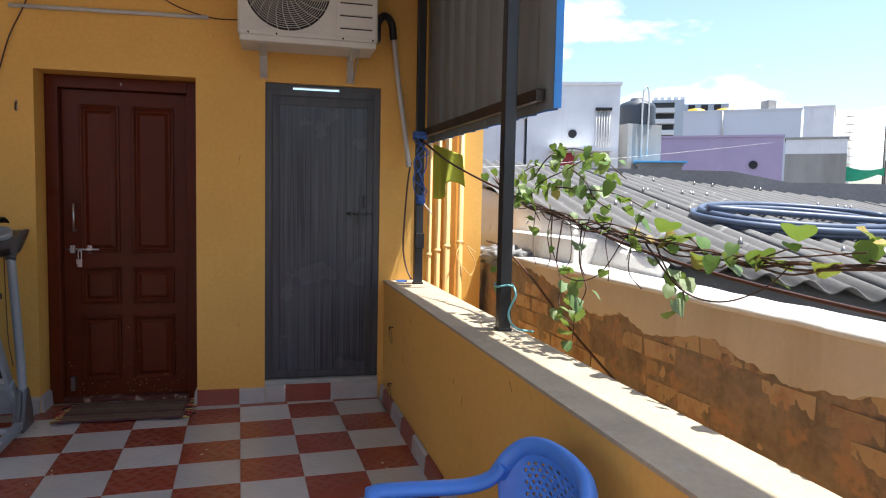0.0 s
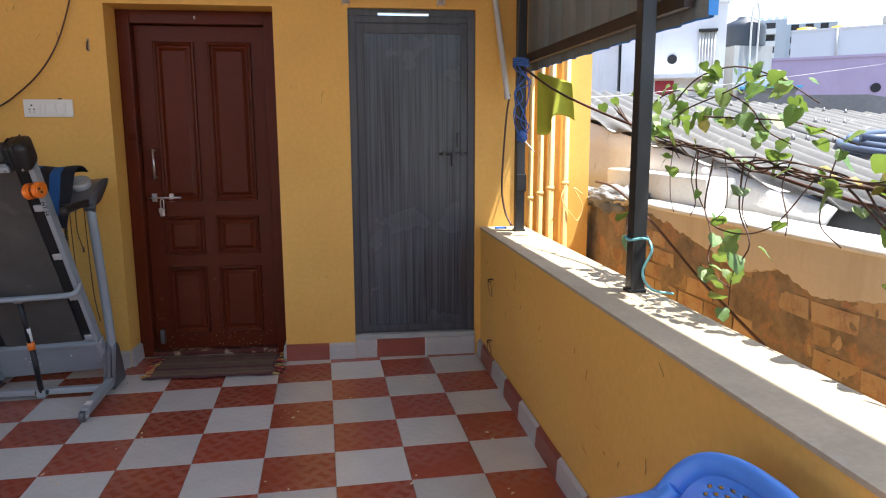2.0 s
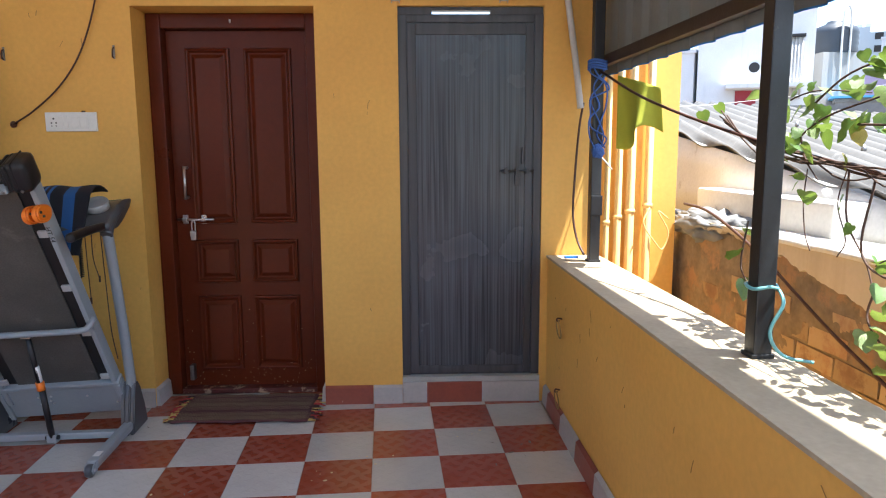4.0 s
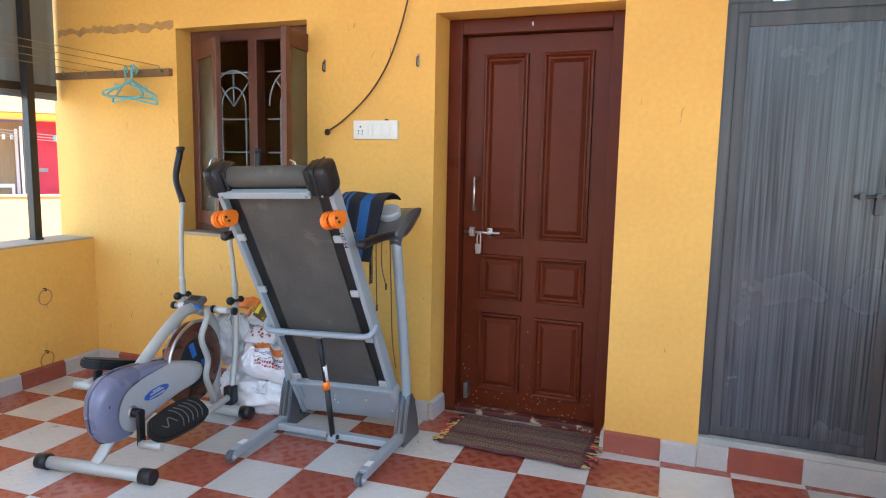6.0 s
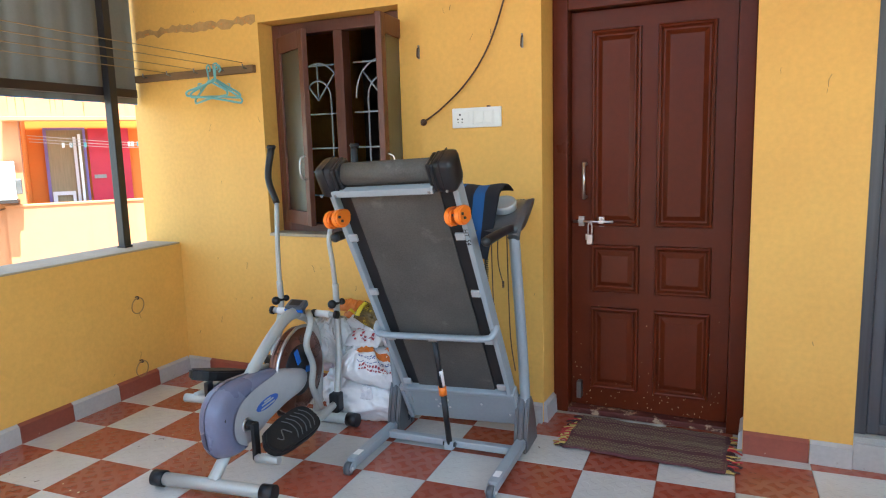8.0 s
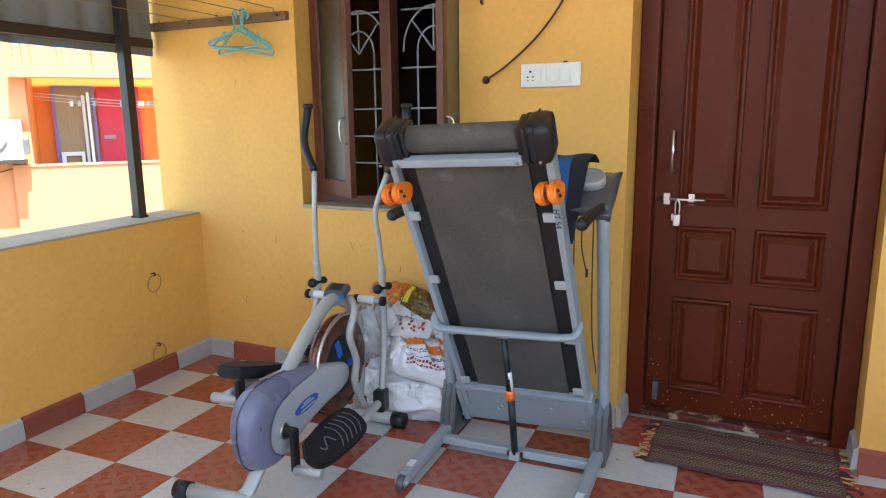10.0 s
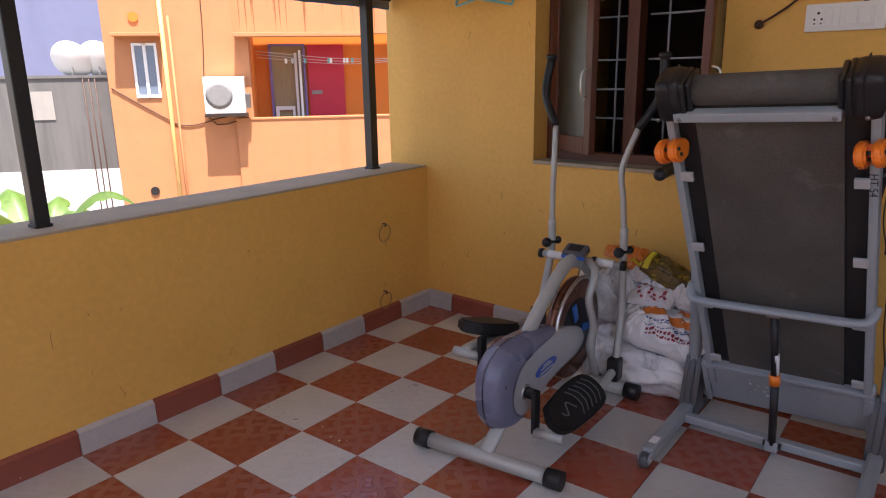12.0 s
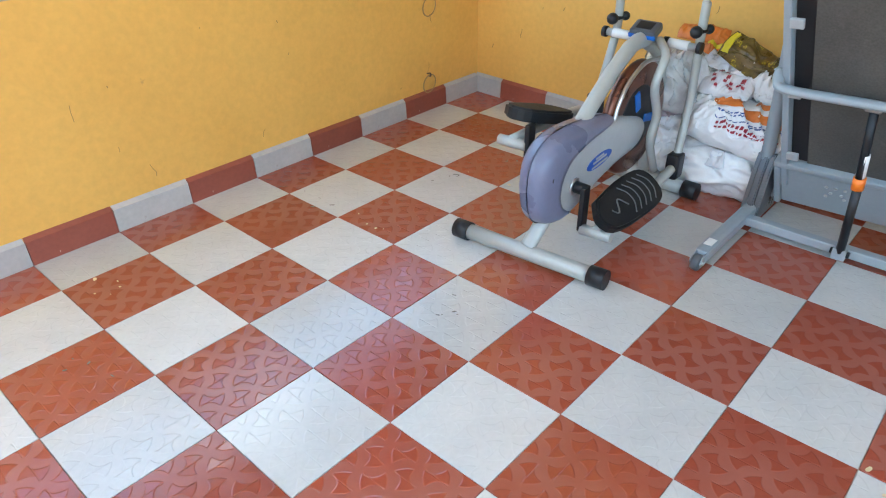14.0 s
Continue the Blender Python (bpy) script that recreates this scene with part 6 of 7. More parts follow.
bm = bmesh.new()
N = 620
cols = []
for k in range(N + 1):
    y = -4.0 + 8.62 * k / N
    e = min(edge_at(y), NTOP - 0.03)
    w = 0.003 * noise.noise(Vector((y * 3, 0, 9)))
    cols.append([bm.verts.new(p) for p in ((NX + 0.03, y, e - 0.004), (NX + w, y, e), (NX + w + 0.002, y, NTOP - 0.012), (NX + 0.03, y, NTOP - 0.012))])
for a, b in zip(cols, cols[1:]):
    for k in range(3):
        bm.faces.new((a[k], b[k], b[k + 1], a[k + 1]))
part("plaster_coat", bm, RENDER, nw, "peeling cream plaster with a ragged edge")
bm = sheet(bmesh.new(), 120, 4, lambda u, v: Vector((NX - 0.006 + 0.262 * v + 0.005 * noise.noise(Vector((u * 60, v * 3, 0))), -4.0 + 8.0 * u, NTOP - 0.006 + 0.007 * noise.noise(Vector((u * 40, v * 4, 5))))), 0.022)
part("coping", bm, LIME_TOP, nw, "glaring whitewashed wall top")
bm = bmesh.new()
blob(bm, (1.73, 4.42, 0.985), (0.16, 0.36, 0.085), 4, 0.35, 4, freq=5)
part("rubble_end", bm, CEMENT, nw, "broken rough mortar at the wall's end")
bl = part("parapet_block", box(bmesh.new(), 1.76, 1.93, 3.55, 4.74, 1.02, 1.17, bevel=0.012), LIME_TOP)
tagged(bl, "low whitewashed masonry kerb on the boundary wall", "kerb")
tagged(part("fallen_cable", tube(bmesh.new(), [(1.58, 4.5, 1.10), (1.575, 4.2, 1.08), (1.572, 3.75, 0.95), (1.575, 3.2, 0.72), (1.578, 2.6, 0.52), (1.578, 2.0, 0.36), (1.578, 1.4, 0.22), (1.578, 0.4, 0.0)], 0.007, 6), WIRE), "old black cable lying along the brick wall", "cable")

# pipes on the sunlit outer wall
for k, (u, r) in enumerate(((1.175, 0.016), (1.235, 0.02), (1.30, 0.024), (1.395, 0.022))):
    dp = thing("drain_pipe", "plastic drain pipe painted yellow like the wall", "pipe", WALL @ pose(u, -0.035, 0), "yellow painted pipes")
    part("pipe", tube(bmesh.new(), [(0, 0, -3.3), (0, 0, TOP - 0.02)], r, 12), PVC_YELLOW, dp)
    for z in (0.45, 1.0, 1.95):
        part("clamp", lathe(bmesh.new(), [(r + 0.003, -0.012), (r + 0.006, 0), (r + 0.003, 0.012)], 12, pose(0, 0, z + 0.03 * k)), PVC_YELLOW, dp)
tagged(part("loose_wire", tube(bmesh.new(), [WALL @ Vector(p) for p in ((1.40, -0.06, 1.08), (1.36, -0.09, 1.0), (1.42, -0.10, 0.90), (1.47, -0.08, 0.86), (1.50, -0.07, 0.95), (1.44, -0.08, 1.06), (1.50, -0.07, 1.02))], 0.004, 6), PVC_YELLOW), "loop of stiff wire on the drain pipe", "wire")
tagged(part("loose_wire", tube(bmesh.new(), [WALL @ Vector(p) for p in ((1.10, 0.0, 1.38), (1.12, -0.10, 1.35), (1.17, -0.14, 1.285))], 0.004, 6), PVC_WHITE), "bare wire end sticking out by the post", "wire")

# corrugated cement roof, rising away
rd = Vector((math.sin(radians(14)), math.cos(radians(14)), 0))
rs = Vector((rd.y, -rd.x, 0))


def roof_z(x, y):
    return 1.075 + 0.15 * (y - 2.75) - 0.03 * (x - 2.0)


roof = thing("corrugated_roof", "sunlit corrugated cement roof of the house next door", "roof", kind="structure")
for r in range(-2, 7):
    bm = bmesh.new()
    w, pitch = 1.02, 0.146
    nu, nv = 56, 6

    def f(u, v, r=r, w=w):
        s = r * 0.98 + u * w
        base = Vector((1.93, 2.95, 0)) + rs * s
        start = min(5.5, -4.0 * s) if s < 0 else (-0.55 * s if s < 2.5 else -1.4)
        a = start + (5.6 - start) * v
        p = base + rd * a
        z = roof_z(p.x, p.y) + 0.024 * math.cos(2 * math.pi * s / pitch) + 0.006 * (r % 2)
        return Vector((p.x, p.y, z))
    sheet(bm, nu, nv, f, 0.007)
    part("roof_sheet", bm, ASBESTOS, roof)
bm = bmesh.new()
rnd = random.Random(2)
for k in range(60):
    s, a = rnd.uniform(0.2, 6.0), rnd.choice((0.6, 1.9, 3.2, 4.5)) + rnd.uniform(-0.05, 0.05)
    p = Vector((1.93, 2.95, 0)) + rs * s + rd * a
    lathe(bm, [(0.016, 0.02), (0.016, 0.035), (0.006, 0.06)], 6, pose(p.x, p.y, roof_z(p.x, p.y)))
q = part("roof_bolts", bm, DULL_STEEL, roof)
q["kind"] = "stuff"
for (x0, y0), (x1, y1), low, material in (((1.955, 2.9), (1.955, 8.9), 1.0, LIME_TOP), ((1.99, 3.02), (4.12, 1.10), 0.9, ASBESTOS), ((4.12, 1.10), (6.5, -1.2), 0.7, ASBESTOS)):
    def f(u, v, a=(x0, y0), b=(x1, y1), low=low):
        x, y = a[0] + (b[0] - a[0]) * u, a[1] + (b[1] - a[1]) * u
        top = roof_z(x, y) - 0.012
        return Vector((x - 0.06 * (1 - v), y - 0.05 * (1 - v) * (b[0] != a[0]), low + (top - low) * v))
    part("eaves_board", sheet(bmesh.new(), 24, 3, f, 0.02), material, roof)
part("roof_support", B(1.88, 8.5, -3.0, 9.4, -3.4, 0.70), CEMENT, roof)
gb = thing("roof_kerb", "cement kerb round the far edge of the corrugated roof", "kerb", kind="structure")
for (x0, y0), (x1, y1), z0, z1 in (((1.6, 9.1), (4.5, 8.0), 1.80, 1.83), ((4.5, 8.0), (5.75, 7.10), 1.83, 1.80), ((5.75, 7.10), (6.25, 6.72), 1.80, 1.67), ((6.25, 6.72), (8.6, 4.9), 1.67, 1.64)):
    d = Vector((y1 - y0, -(x1 - x0), 0)).normalized() * -0.16
    bm = bmesh.new()
    vs = [bm.verts.new(p) for p in ((x0, y0, 1.0), (x1, y1, 1.0), (x1 - d.x, y1 - d.y, 1.0), (x0 - d.x, y0 - d.y, 1.0), (x0, y0, z0), (x1, y1, z1), (x1 - d.x, y1 - d.y, z1), (x0 - d.x, y0 - d.y, z0))]
    for q in ((0, 1, 5, 4), (1, 2, 6, 5), (2, 3, 7, 6), (3, 0, 4, 7), (4, 5, 6, 7)):
        bm.faces.new([vs[i] for i in q])
    part("kerb_run", bm, CEMENT, gb)
hose = thing("hose_coil", "coil of grey-blue plastic water hose lying on the roof", "hose", pose(3.82, 4.1, roof_z(3.82, 4.1) + 0.045))
for k in range(5):
    part("hose_turn", tube(bmesh.new(), [((0.52 + 0.06 * k) * math.cos(a) * 1.25 + 0.05 * k, (0.52 + 0.06 * k) * math.sin(a) * 0.8, 0.03 * (k % 3) + 0.09 * math.sin(a) * 0.8) for a in [i * math.pi / 8 for i in range(17)]], 0.022, 8, step=3), HOSE, hose)
part("hose_end", tube(bmesh.new(), [(-0.72, 0.02, 0.10), (-0.1, -0.25, 0.06), (0.9, -0.75, 0.0), (1.8, -1.3, -0.05)], 0.024, 10), HOSE, hose)

# ---- vine on the rope ----
STEM = mat("vine_stem", (0.085, 0.045, 0.030), 0.8, var=0.3, fine=80, bump=0.5)
GREEN = [mat("vine_leaf_" + a, c, 0.45, var=0.3, scale=14, fine=60, bump=0.25, tint=t, own=0.2) for a, c, t in
         (("green", (0.095, 0.19, 0.035), (0.05, 0.10, 0.02)), ("pale", (0.20, 0.27, 0.10), (0.10, 0.15, 0.05)), ("yellow", (0.34, 0.27, 0.05), (0.20, 0.10, 0.03)))]
for g in GREEN:
    b = g.node_tree.nodes["Principled BSDF"]
    b.inputs["Subsurface Weight"].default_value = 0.0
    tr, ad = g.node_tree.nodes.new("ShaderNodeBsdfTranslucent"), g.node_tree.nodes.new("ShaderNodeMixShader")
    ad.inputs["Fac"].default_value = 0.28
    tr.inputs["Color"].default_value = (0.22, 0.32, 0.05, 1)
    o = g.node_tree.nodes["Material Output"]
    g.node_tree.links.new(b.outputs["BSDF"], ad.inputs[1])
    g.node_tree.links.new(tr.outputs["BSDF"], ad.inputs[2])
    g.node_tree.links.new(ad.outputs["Shader"], o.inputs["Surface"])


def leaf_mesh(name, material, lobes, curl):
    """A heart-shaped or lobed leaf, one unit long, folded along its rib."""
    half = [(0.0, 0.0), (0.22, -0.10), (0.42, 0.02), (0.50, 0.22), (0.40 if lobes else 0.46, 0.42), (0.44 if lobes else 0.34, 0.60), (0.20, 0.80), (0.0, 1.0)]
    bm = bmesh.new()
    for s in (-1, 1):
        mid = [bm.verts.new((0, y, -0.10 * curl * y * y)) for y in (0.0, 0.18, 0.36, 0.54, 0.76, 1.0)]
        rim = [bm.verts.new((s * x, y, 0.16 * x + 0.05 * curl * math.sin(y * 8 + s) - 0.2 * curl * y * y)) for x, y in half[1:-1]]
        ring = [mid[0], *rim, mid[5]]
        pairs = [(mid[0], mid[1], rim[1], rim[0]), (mid[1], mid[2], rim[2], rim[1]), (mid[2], mid[3], rim[3], rim[2]), (mid[3], mid[4], rim[4], rim[3]), (mid[4], mid[5], rim[5], rim[4])]
        for q in pairs:
            bm.faces.new(q if s > 0 else q[::-1]).smooth = True
    bmesh.ops.remove_doubles(bm, verts=bm.verts, dist=1e-4)
    me = bpy.data.meshes.new(name)
    bm.to_mesh(me)
    bm.free()
    me.materials.append(material)
    return me


LEAF = [leaf_mesh("leaf", GREEN[i], lob, c) for i, lob, c in ((0, False, 0.5), (0, True, 1.0), (1, True, 1.3), (1, False, 0.8), (2, False, 1.6))]
vine = thing("climbing_vine", "straggling green vine with heart-shaped leaves trained along a rope", "vine")
rnd = random.Random(17)
ROPE = [(1.05, 4.33, 1.765), (1.14, 3.9, 1.64), (1.20, 3.48, 1.525), (1.22, 3.12, 1.39), (1.22, 2.6, 1.32), (1.22, 2.31, 1.287), (1.22, 1.94, 1.258), (1.22, 1.57, 1.236), (1.23, 1.1, 1.26), (1.25, 0.3, 1.30)]
core = smooth_path(ROPE, 8)
for k in range(6):
    pts = [p + Vector((noise.noise(Vector((i * 0.31, k * 5.1, 0))), 0.0, 1.2 * noise.noise(Vector((i * 0.27, k * 5.1, 7))))) * (0.030 + 0.006 * k) for i, p in enumerate(core[18:])][::3]
    part("stem", tube(bmesh.new(), pts, (0.0042, 0.0036, 0.003, 0.003, 0.0026, 0.0022)[k], 6, step=4), STEM, vine)


def leaf(p, size, kind=None, face=None):
    ob = new("leaf", LEAF[kind if kind is not None else rnd.choice((0, 0, 0, 1, 1, 2, 3))])
    ob.parent = vine
    tilt = rnd.uniform(15, 75)
    turn = face if face is not None else rnd.uniform(0, 360)
    ob.matrix_basis = pose(*p, 0, 0, turn) @ pose(0, 0, 0, -tilt, rnd.uniform(-25, 25), 0) @ Matrix.Scale(size * 0.76, 4)


def sprig(pts, n, size, kinds=None, spread=0.05):
    path = smooth_path(pts, 8)
    part("stem", tube(bmesh.new(), pts, 0.0035, 5, step=5, r2=0.002), STEM, vine)
    for k in range(n):
        q = path[min(len(path) - 1, int(len(path) * (k + 0.6) / n))]
        leaf(q + Vector((rnd.uniform(-1, 1), rnd.uniform(-1, 1), rnd.uniform(-0.8, 0.8))) * spread, size * rnd.uniform(0.85, 1.6), rnd.choice(kinds) if kinds else None)


# large leaves along the rope
for y, z, s, k in ((3.55, 1.53, 0.07, 0), (3.46, 1.55, 0.06, 0), (2.86, 1.40, 0.085, 0), (2.72, 1.37, 0.06, 4), (2.24, 1.335, 0.10, 0), (2.12, 1.29, 0.09, 1), (2.05, 1.33, 0.08, 0), (1.98, 1.27, 0.07, 4), (1.84, 1.33, 0.115, 0), (1.80, 1.29, 0.11, 0), (1.66, 1.24, 0.09, 4), (1.56, 1.26, 0.06, 3),
                   (1.45, 1.27, 0.10, 0), (1.32, 1.34, 0.11, 0), (1.40, 1.25, 0.09, 3), (1.18, 1.335, 0.095, 4), (1.12, 1.31, 0.09, 4), (1.05, 1.30, 0.10, 0), (2.45, 1.30, 0.07, 1), (2.55, 1.34, 0.06, 2), (2.95, 1.42, 0.07, 1), (3.02, 1.37, 0.06, 0)):
    leaf((1.20 + rnd.uniform(-0.03, 0.03), y, z), s, k, rnd.uniform(200, 340))
# upper bush by the post
sprig([(1.22, 3.0, 1.39), (1.22, 2.85, 1.47), (1.22, 2.6, 1.52), (1.20, 2.35, 1.56), (1.20, 2.22, 1.53)], 22, 0.055, (0, 1, 1, 2, 3), 0.05)
sprig([(1.22, 3.1, 1.40), (1.20, 3.05, 1.50), (1.22, 2.9, 1.55), (1.25, 2.7, 1.53)], 16, 0.05, (1, 2, 2, 3), 0.06)
sprig([(1.22, 2.55, 1.52), (1.21, 2.42, 1.47), (1.20, 2.32, 1.40), (1.21, 2.22, 1.36)], 9, 0.045, (1, 2), 0.03)
sprig([(1.22, 2.95, 1.44), (1.21, 2.9, 1.36), (1.22, 2.85, 1.30)], 7, 0.05, (0, 1), 0.06)
sprig([(1.21, 2.9, 1.50), (1.19, 2.7, 1.58), (1.20, 2.5, 1.60), (1.21, 2.3, 1.55), (1.21, 2.12, 1.47)], 24, 0.05, (0, 0, 1, 3), 0.05)
sprig([(1.22, 2.7, 1.45), (1.20, 2.5, 1.44), (1.21, 2.2, 1.42), (1.22, 1.98, 1.36)], 14, 0.052, (0, 1, 3, 4), 0.04)
sprig([(1.21, 2.3, 1.29), (1.20, 1.9, 1.27), (1.20, 1.5, 1.25), (1.21, 1.15, 1.29)], 18, 0.06, (0, 0, 1, 4), 0.045)
# hanging shoots
sprig([(1.22, 2.72, 1.33), (1.21, 2.70, 1.20), (1.20, 2.60, 1.10), (1.19, 2.55, 1.02)], 4, 0.05, (0, 1), 0.03)
sprig([(1.22, 2.45, 1.30), (1.21, 2.44, 1.15), (1.20, 2.36, 1.05), (1.19, 2.42, 0.95), (1.18, 2.42, 0.84)], 9, 0.06, (2, 2, 1, 3), 0.05)
sprig([(1.20, 2.56, 1.05), (1.19, 2.57, 0.97), (1.18, 2.50, 0.92), (1.18, 2.42, 0.90)], 8, 0.055, (2, 3), 0.05)
sprig([(1.22, 1.95, 1.26), (1.20, 1.85, 1.18), (1.20, 1.77, 1.13), (1.19, 1.74, 1.10)], 7, 0.06, (2, 3, 0), 0.05)
sprig([(1.22, 2.62, 1.31), (1.20, 2.62, 1.12), (1.19, 2.45, 1.075), (1.19, 2.25, 1.12), (1.21, 2.12, 1.26)], 2, 0.04, (0,), 0.02)
sprig([(1.22, 2.0, 1.25), (1.20, 1.78, 1.13), (1.20, 1.60, 1.115), (1.21, 1.45, 1.17), (1.22, 1.36, 1.25)], 2, 0.04, (0,), 0.02)
sprig([(1.15, 3.08, 1.16), (1.10, 3.02, 1.03), (1.07, 2.90, 0.98)], 4, 0.055, (0, 1), 0.03)
for k in range(6):
    y = 2.9 - 0.17 * k
    part("tendril", tube(bmesh.new(), [(1.22, y, 1.33), (1.21, y + rnd.uniform(-0.05, 0.05), 1.24), (1.20, y + rnd.uniform(-0.06, 0.06), 1.15), (1.20, y + rnd.uniform(-0.08, 0.02), 1.10)], 0.002, 5), STEM, vine)

# ---- ground and the houses beyond ----
EARTH = mat("dusty_ground", (0.24, 0.20, 0.15), 0.95, var=0.3, scale=0.2, fine=3, bump=0.3)
gm = bmesh.new()
vs = [gm.verts.new(p) for p in ((-3000, -3000, -3.4), (3000, -3000, -3.4), (3000, 3000, -3.4), (-3000, 3000, -3.4))]
gm.faces.new(vs)
tagged(part("ground", gm, EARTH), "dusty bare ground between the houses", "ground", kind="structure")


def facade_frame(a, b):
    """A frame with x from a to b along a house front, y into the house, at ground level."""
    d = (Vector((*b, 0)) - Vector((*a, 0)))
    return Matrix.Translation((*a, 0)) @ Matrix.Rotation(math.atan2(d.y, d.x), 4, "Z"), d.length


def house(name, label, a, b, depth, z1, material, z0=-3.4, cat="house"):
    m, L = facade_frame(a, b)
    h = thing(name, label, cat, m)
    part("wall", B(0, L, 0, depth, z0, z1), material, h)
    part("roof_rim", B(-0.03, L + 0.03, -0.03, depth + 0.03, z1, z1 + 0.06), material, h)
    return h, L


# stained white house
h, L = house("white_house", "tall whitewashed house streaked with dark stains", (5.45, 12.75), (7.10, 12.02), 3.0, 3.70, WHITEWASH)
part("vent_hole", lathe(bmesh.new(), [(0.085, 0), (0.085, 0.02)], 20, pose(0.90, -0.005, 2.74, 90, 0, 0)), DARK, h, "round dark vent hole")
for k in range(6):
    part("downpipe", tube(bmesh.new(), [(1.36 + 0.05 * k, -0.04, 2.2), (1.36 + 0.05 * k, -0.04, 3.2)], 0.014, 6), PVC_WHITE, h)
part("pipe_cap", B(1.33, 1.65, -0.10, 0.0, 3.20, 3.25, bevel=0.01), DARK, h)
part("sunshade", B(0.45, 1.65, -0.40, 0.0, 2.38, 2.45), WHITEWASH, h)
part("window", B(0.62, 0.95, -0.012, 0.0, 2.05, 2.36), PRINT_RED, h)
house("white_house", "pale side wing of the whitewashed house", (4.4, 13.6), (5.45, 12.9), 2.0, 3.05, WHITEWASH)
# tank on a stand
wt = thing("water_tank", "black ribbed plastic water tank on a concrete stand", "water tank", pose(8.45, 13.55, 0))
part("stand", B(-0.42, 0.42, -0.35, 0.35, -3.4, 3.12), CONCRETE, wt)
bm = lathe(bmesh.new(), [(0.40, 3.12)] + [(0.40 + (0.012 if k % 2 else 0), 3.14 + 0.05 * k) for k in range(9)] + [(0.36, 3.60), (0.16, 3.68), (0.14, 3.72)], 28)
part("tank", bm, TANK, wt)
part("riser", tube(bmesh.new(), [(-0.12, -0.42, 2.4), (-0.12, -0.42, 3.75), (0.02, -0.42, 3.77), (0.02, -0.42, 2.4)], 0.02, 6), PVC_WHITE, wt)
h, L = house("blue_roof_shed", "small grey shed with a sky-blue tin roof", (8.0, 12.7), (8.75, 12.25), 0.9, 2.18, CEMENT, cat="shed")
part("tin_roof", B(-0.1, L + 0.1, -0.15, 1.0, 2.245, 2.28), BLUE_TIN, h)
# lilac house with a grey end
h, L = house("lilac_house", "long low house painted faded lilac", (10.4, 17.1), (13.55, 14.65), 4.0, 3.20, LILAC_WALL)
part("vent_hole", lathe(bmesh.new(), [(0.11, 0), (0.11, 0.02)], 20, pose(L - 0.70, -0.005, 2.47, 90, 0, 0)), DARK, h, "round dark vent hole")
h, L = house("concrete_house", "bare concrete house end with white streaks under the roof", (13.6, 14.63), (14.6, 13.65), 3.0, 3.12, CONCRETE)
part("white_band", B(0.0, L, -0.012, 0.0, 2.75, 3.12), WHITEWASH, h)
# white house farther off
h, L = house("white_house", "low white house with a flat roof and yellow tanks behind", (16.3, 22.75), (19.4, 20.15), 4.0, 4.90, APT_LIGHT)
part("pipe", tube(bmesh.new(), [(1.4, -0.05, 3.9), (1.4, -0.05, 4.9)], 0.03, 6), PVC_WHITE, h)
house("white_house", "white gable end of the low house", (19.45, 20.1), (20.1, 19.4), 3.0, 4.95, WHITEWASH)
for x, y in ((17.2, 23.2), (18.1, 22.6)):
    yt = thing("water_tank", "small yellow plastic water tank on a roof", "water tank", pose(x, y, 4.9), "yellow roof tanks")
    part("tank", lathe(bmesh.new(), [(0.36, -0.5), (0.36, 0.12), (0.30, 0.22), (0.10, 0.26)], 20), TANK_YELLOW, yt)
bx = part("roof_box", B(18.6, 18.95, 20.9, 21.3, 4.9, 5.28), CONCRETE)
tagged(bx, "small concrete box on the white roof", "roof box")
ms = thing("antenna_mast", "thin lattice antenna mast far off", "antenna", pose(26.5, 24.6, 0))
for k in range(4):
    part("mast_leg", tube(bmesh.new(), [(0.2 * (k % 2), 0.2 * (k // 2), -3.4), (0.1, 0.1, 5.9)], 0.025, 5), PVC_WHITE, ms)
for k in range(8):
    part("mast_ring", B(-0.05, 0.25, -0.05, 0.25, 3.0 + 0.36 * k, 3.03 + 0.36 * k), PVC_WHITE, ms)
# apartment tower
m, L = facade_frame((49.4, 75.2), (52.6, 73.0))
ap = thing("apartment_tower", "distant blue-grey apartment tower with rows of balconies", "apartment block", m)
part("wall", B(0, L, 0, 8, -3.4, 14.3), APT, ap)
part("wall", B(L, L + 5.2, 1.5, 9, -3.4, 13.9), APT, ap)
for k in range(10):
    z = 13.2 - 1.35 * k
    part("balcony", B(-0.1, L * 0.72, -0.9, 0.0, z - 0.55, z), APT_LIGHT, ap)
    # near-black panel painted in for the shadow inside the balcony
    part("balcony_shade", B(0.1, L * 0.7, -0.05, 0.02, z + 0.05, z + 0.75), DARK, ap)
    for j in range(3):
        part("window", B(L + 0.5 + 1.5 * j, L + 1.3 + 1.5 * j, 1.47, 1.5, z - 0.1, z + 0.6), DARK, ap)
for k in range(5):
    part("roof_tank", B(0.2 + 0.8 * k, 0.7 + 0.8 * k, 0.5, 2.0, 14.3, 14.7), APT_LIGHT, ap)
nt = part("shade_net", sheet(bmesh.new(), 16, 6, lambda u, v: Vector((16.0 + 2.6 * u, 15.3 - 2.2 * u + 0.6 * v, 2.65 - 0.22 * abs(math.sin(u * 7)) - 0.3 * v))), NET)
tagged(nt, "green shade net stretched over a roof terrace", "shade net")
for x, y, zt in ((16.9, 14.5, 2.7), (17.4, 15.0, 3.7)):
    tagged(part("pole", tube(bmesh.new(), [(x, y, -3.3), (x, y, zt)], 0.03, 6), BROWN_IRON), "thin rusty pole on a far terrace", "pole")
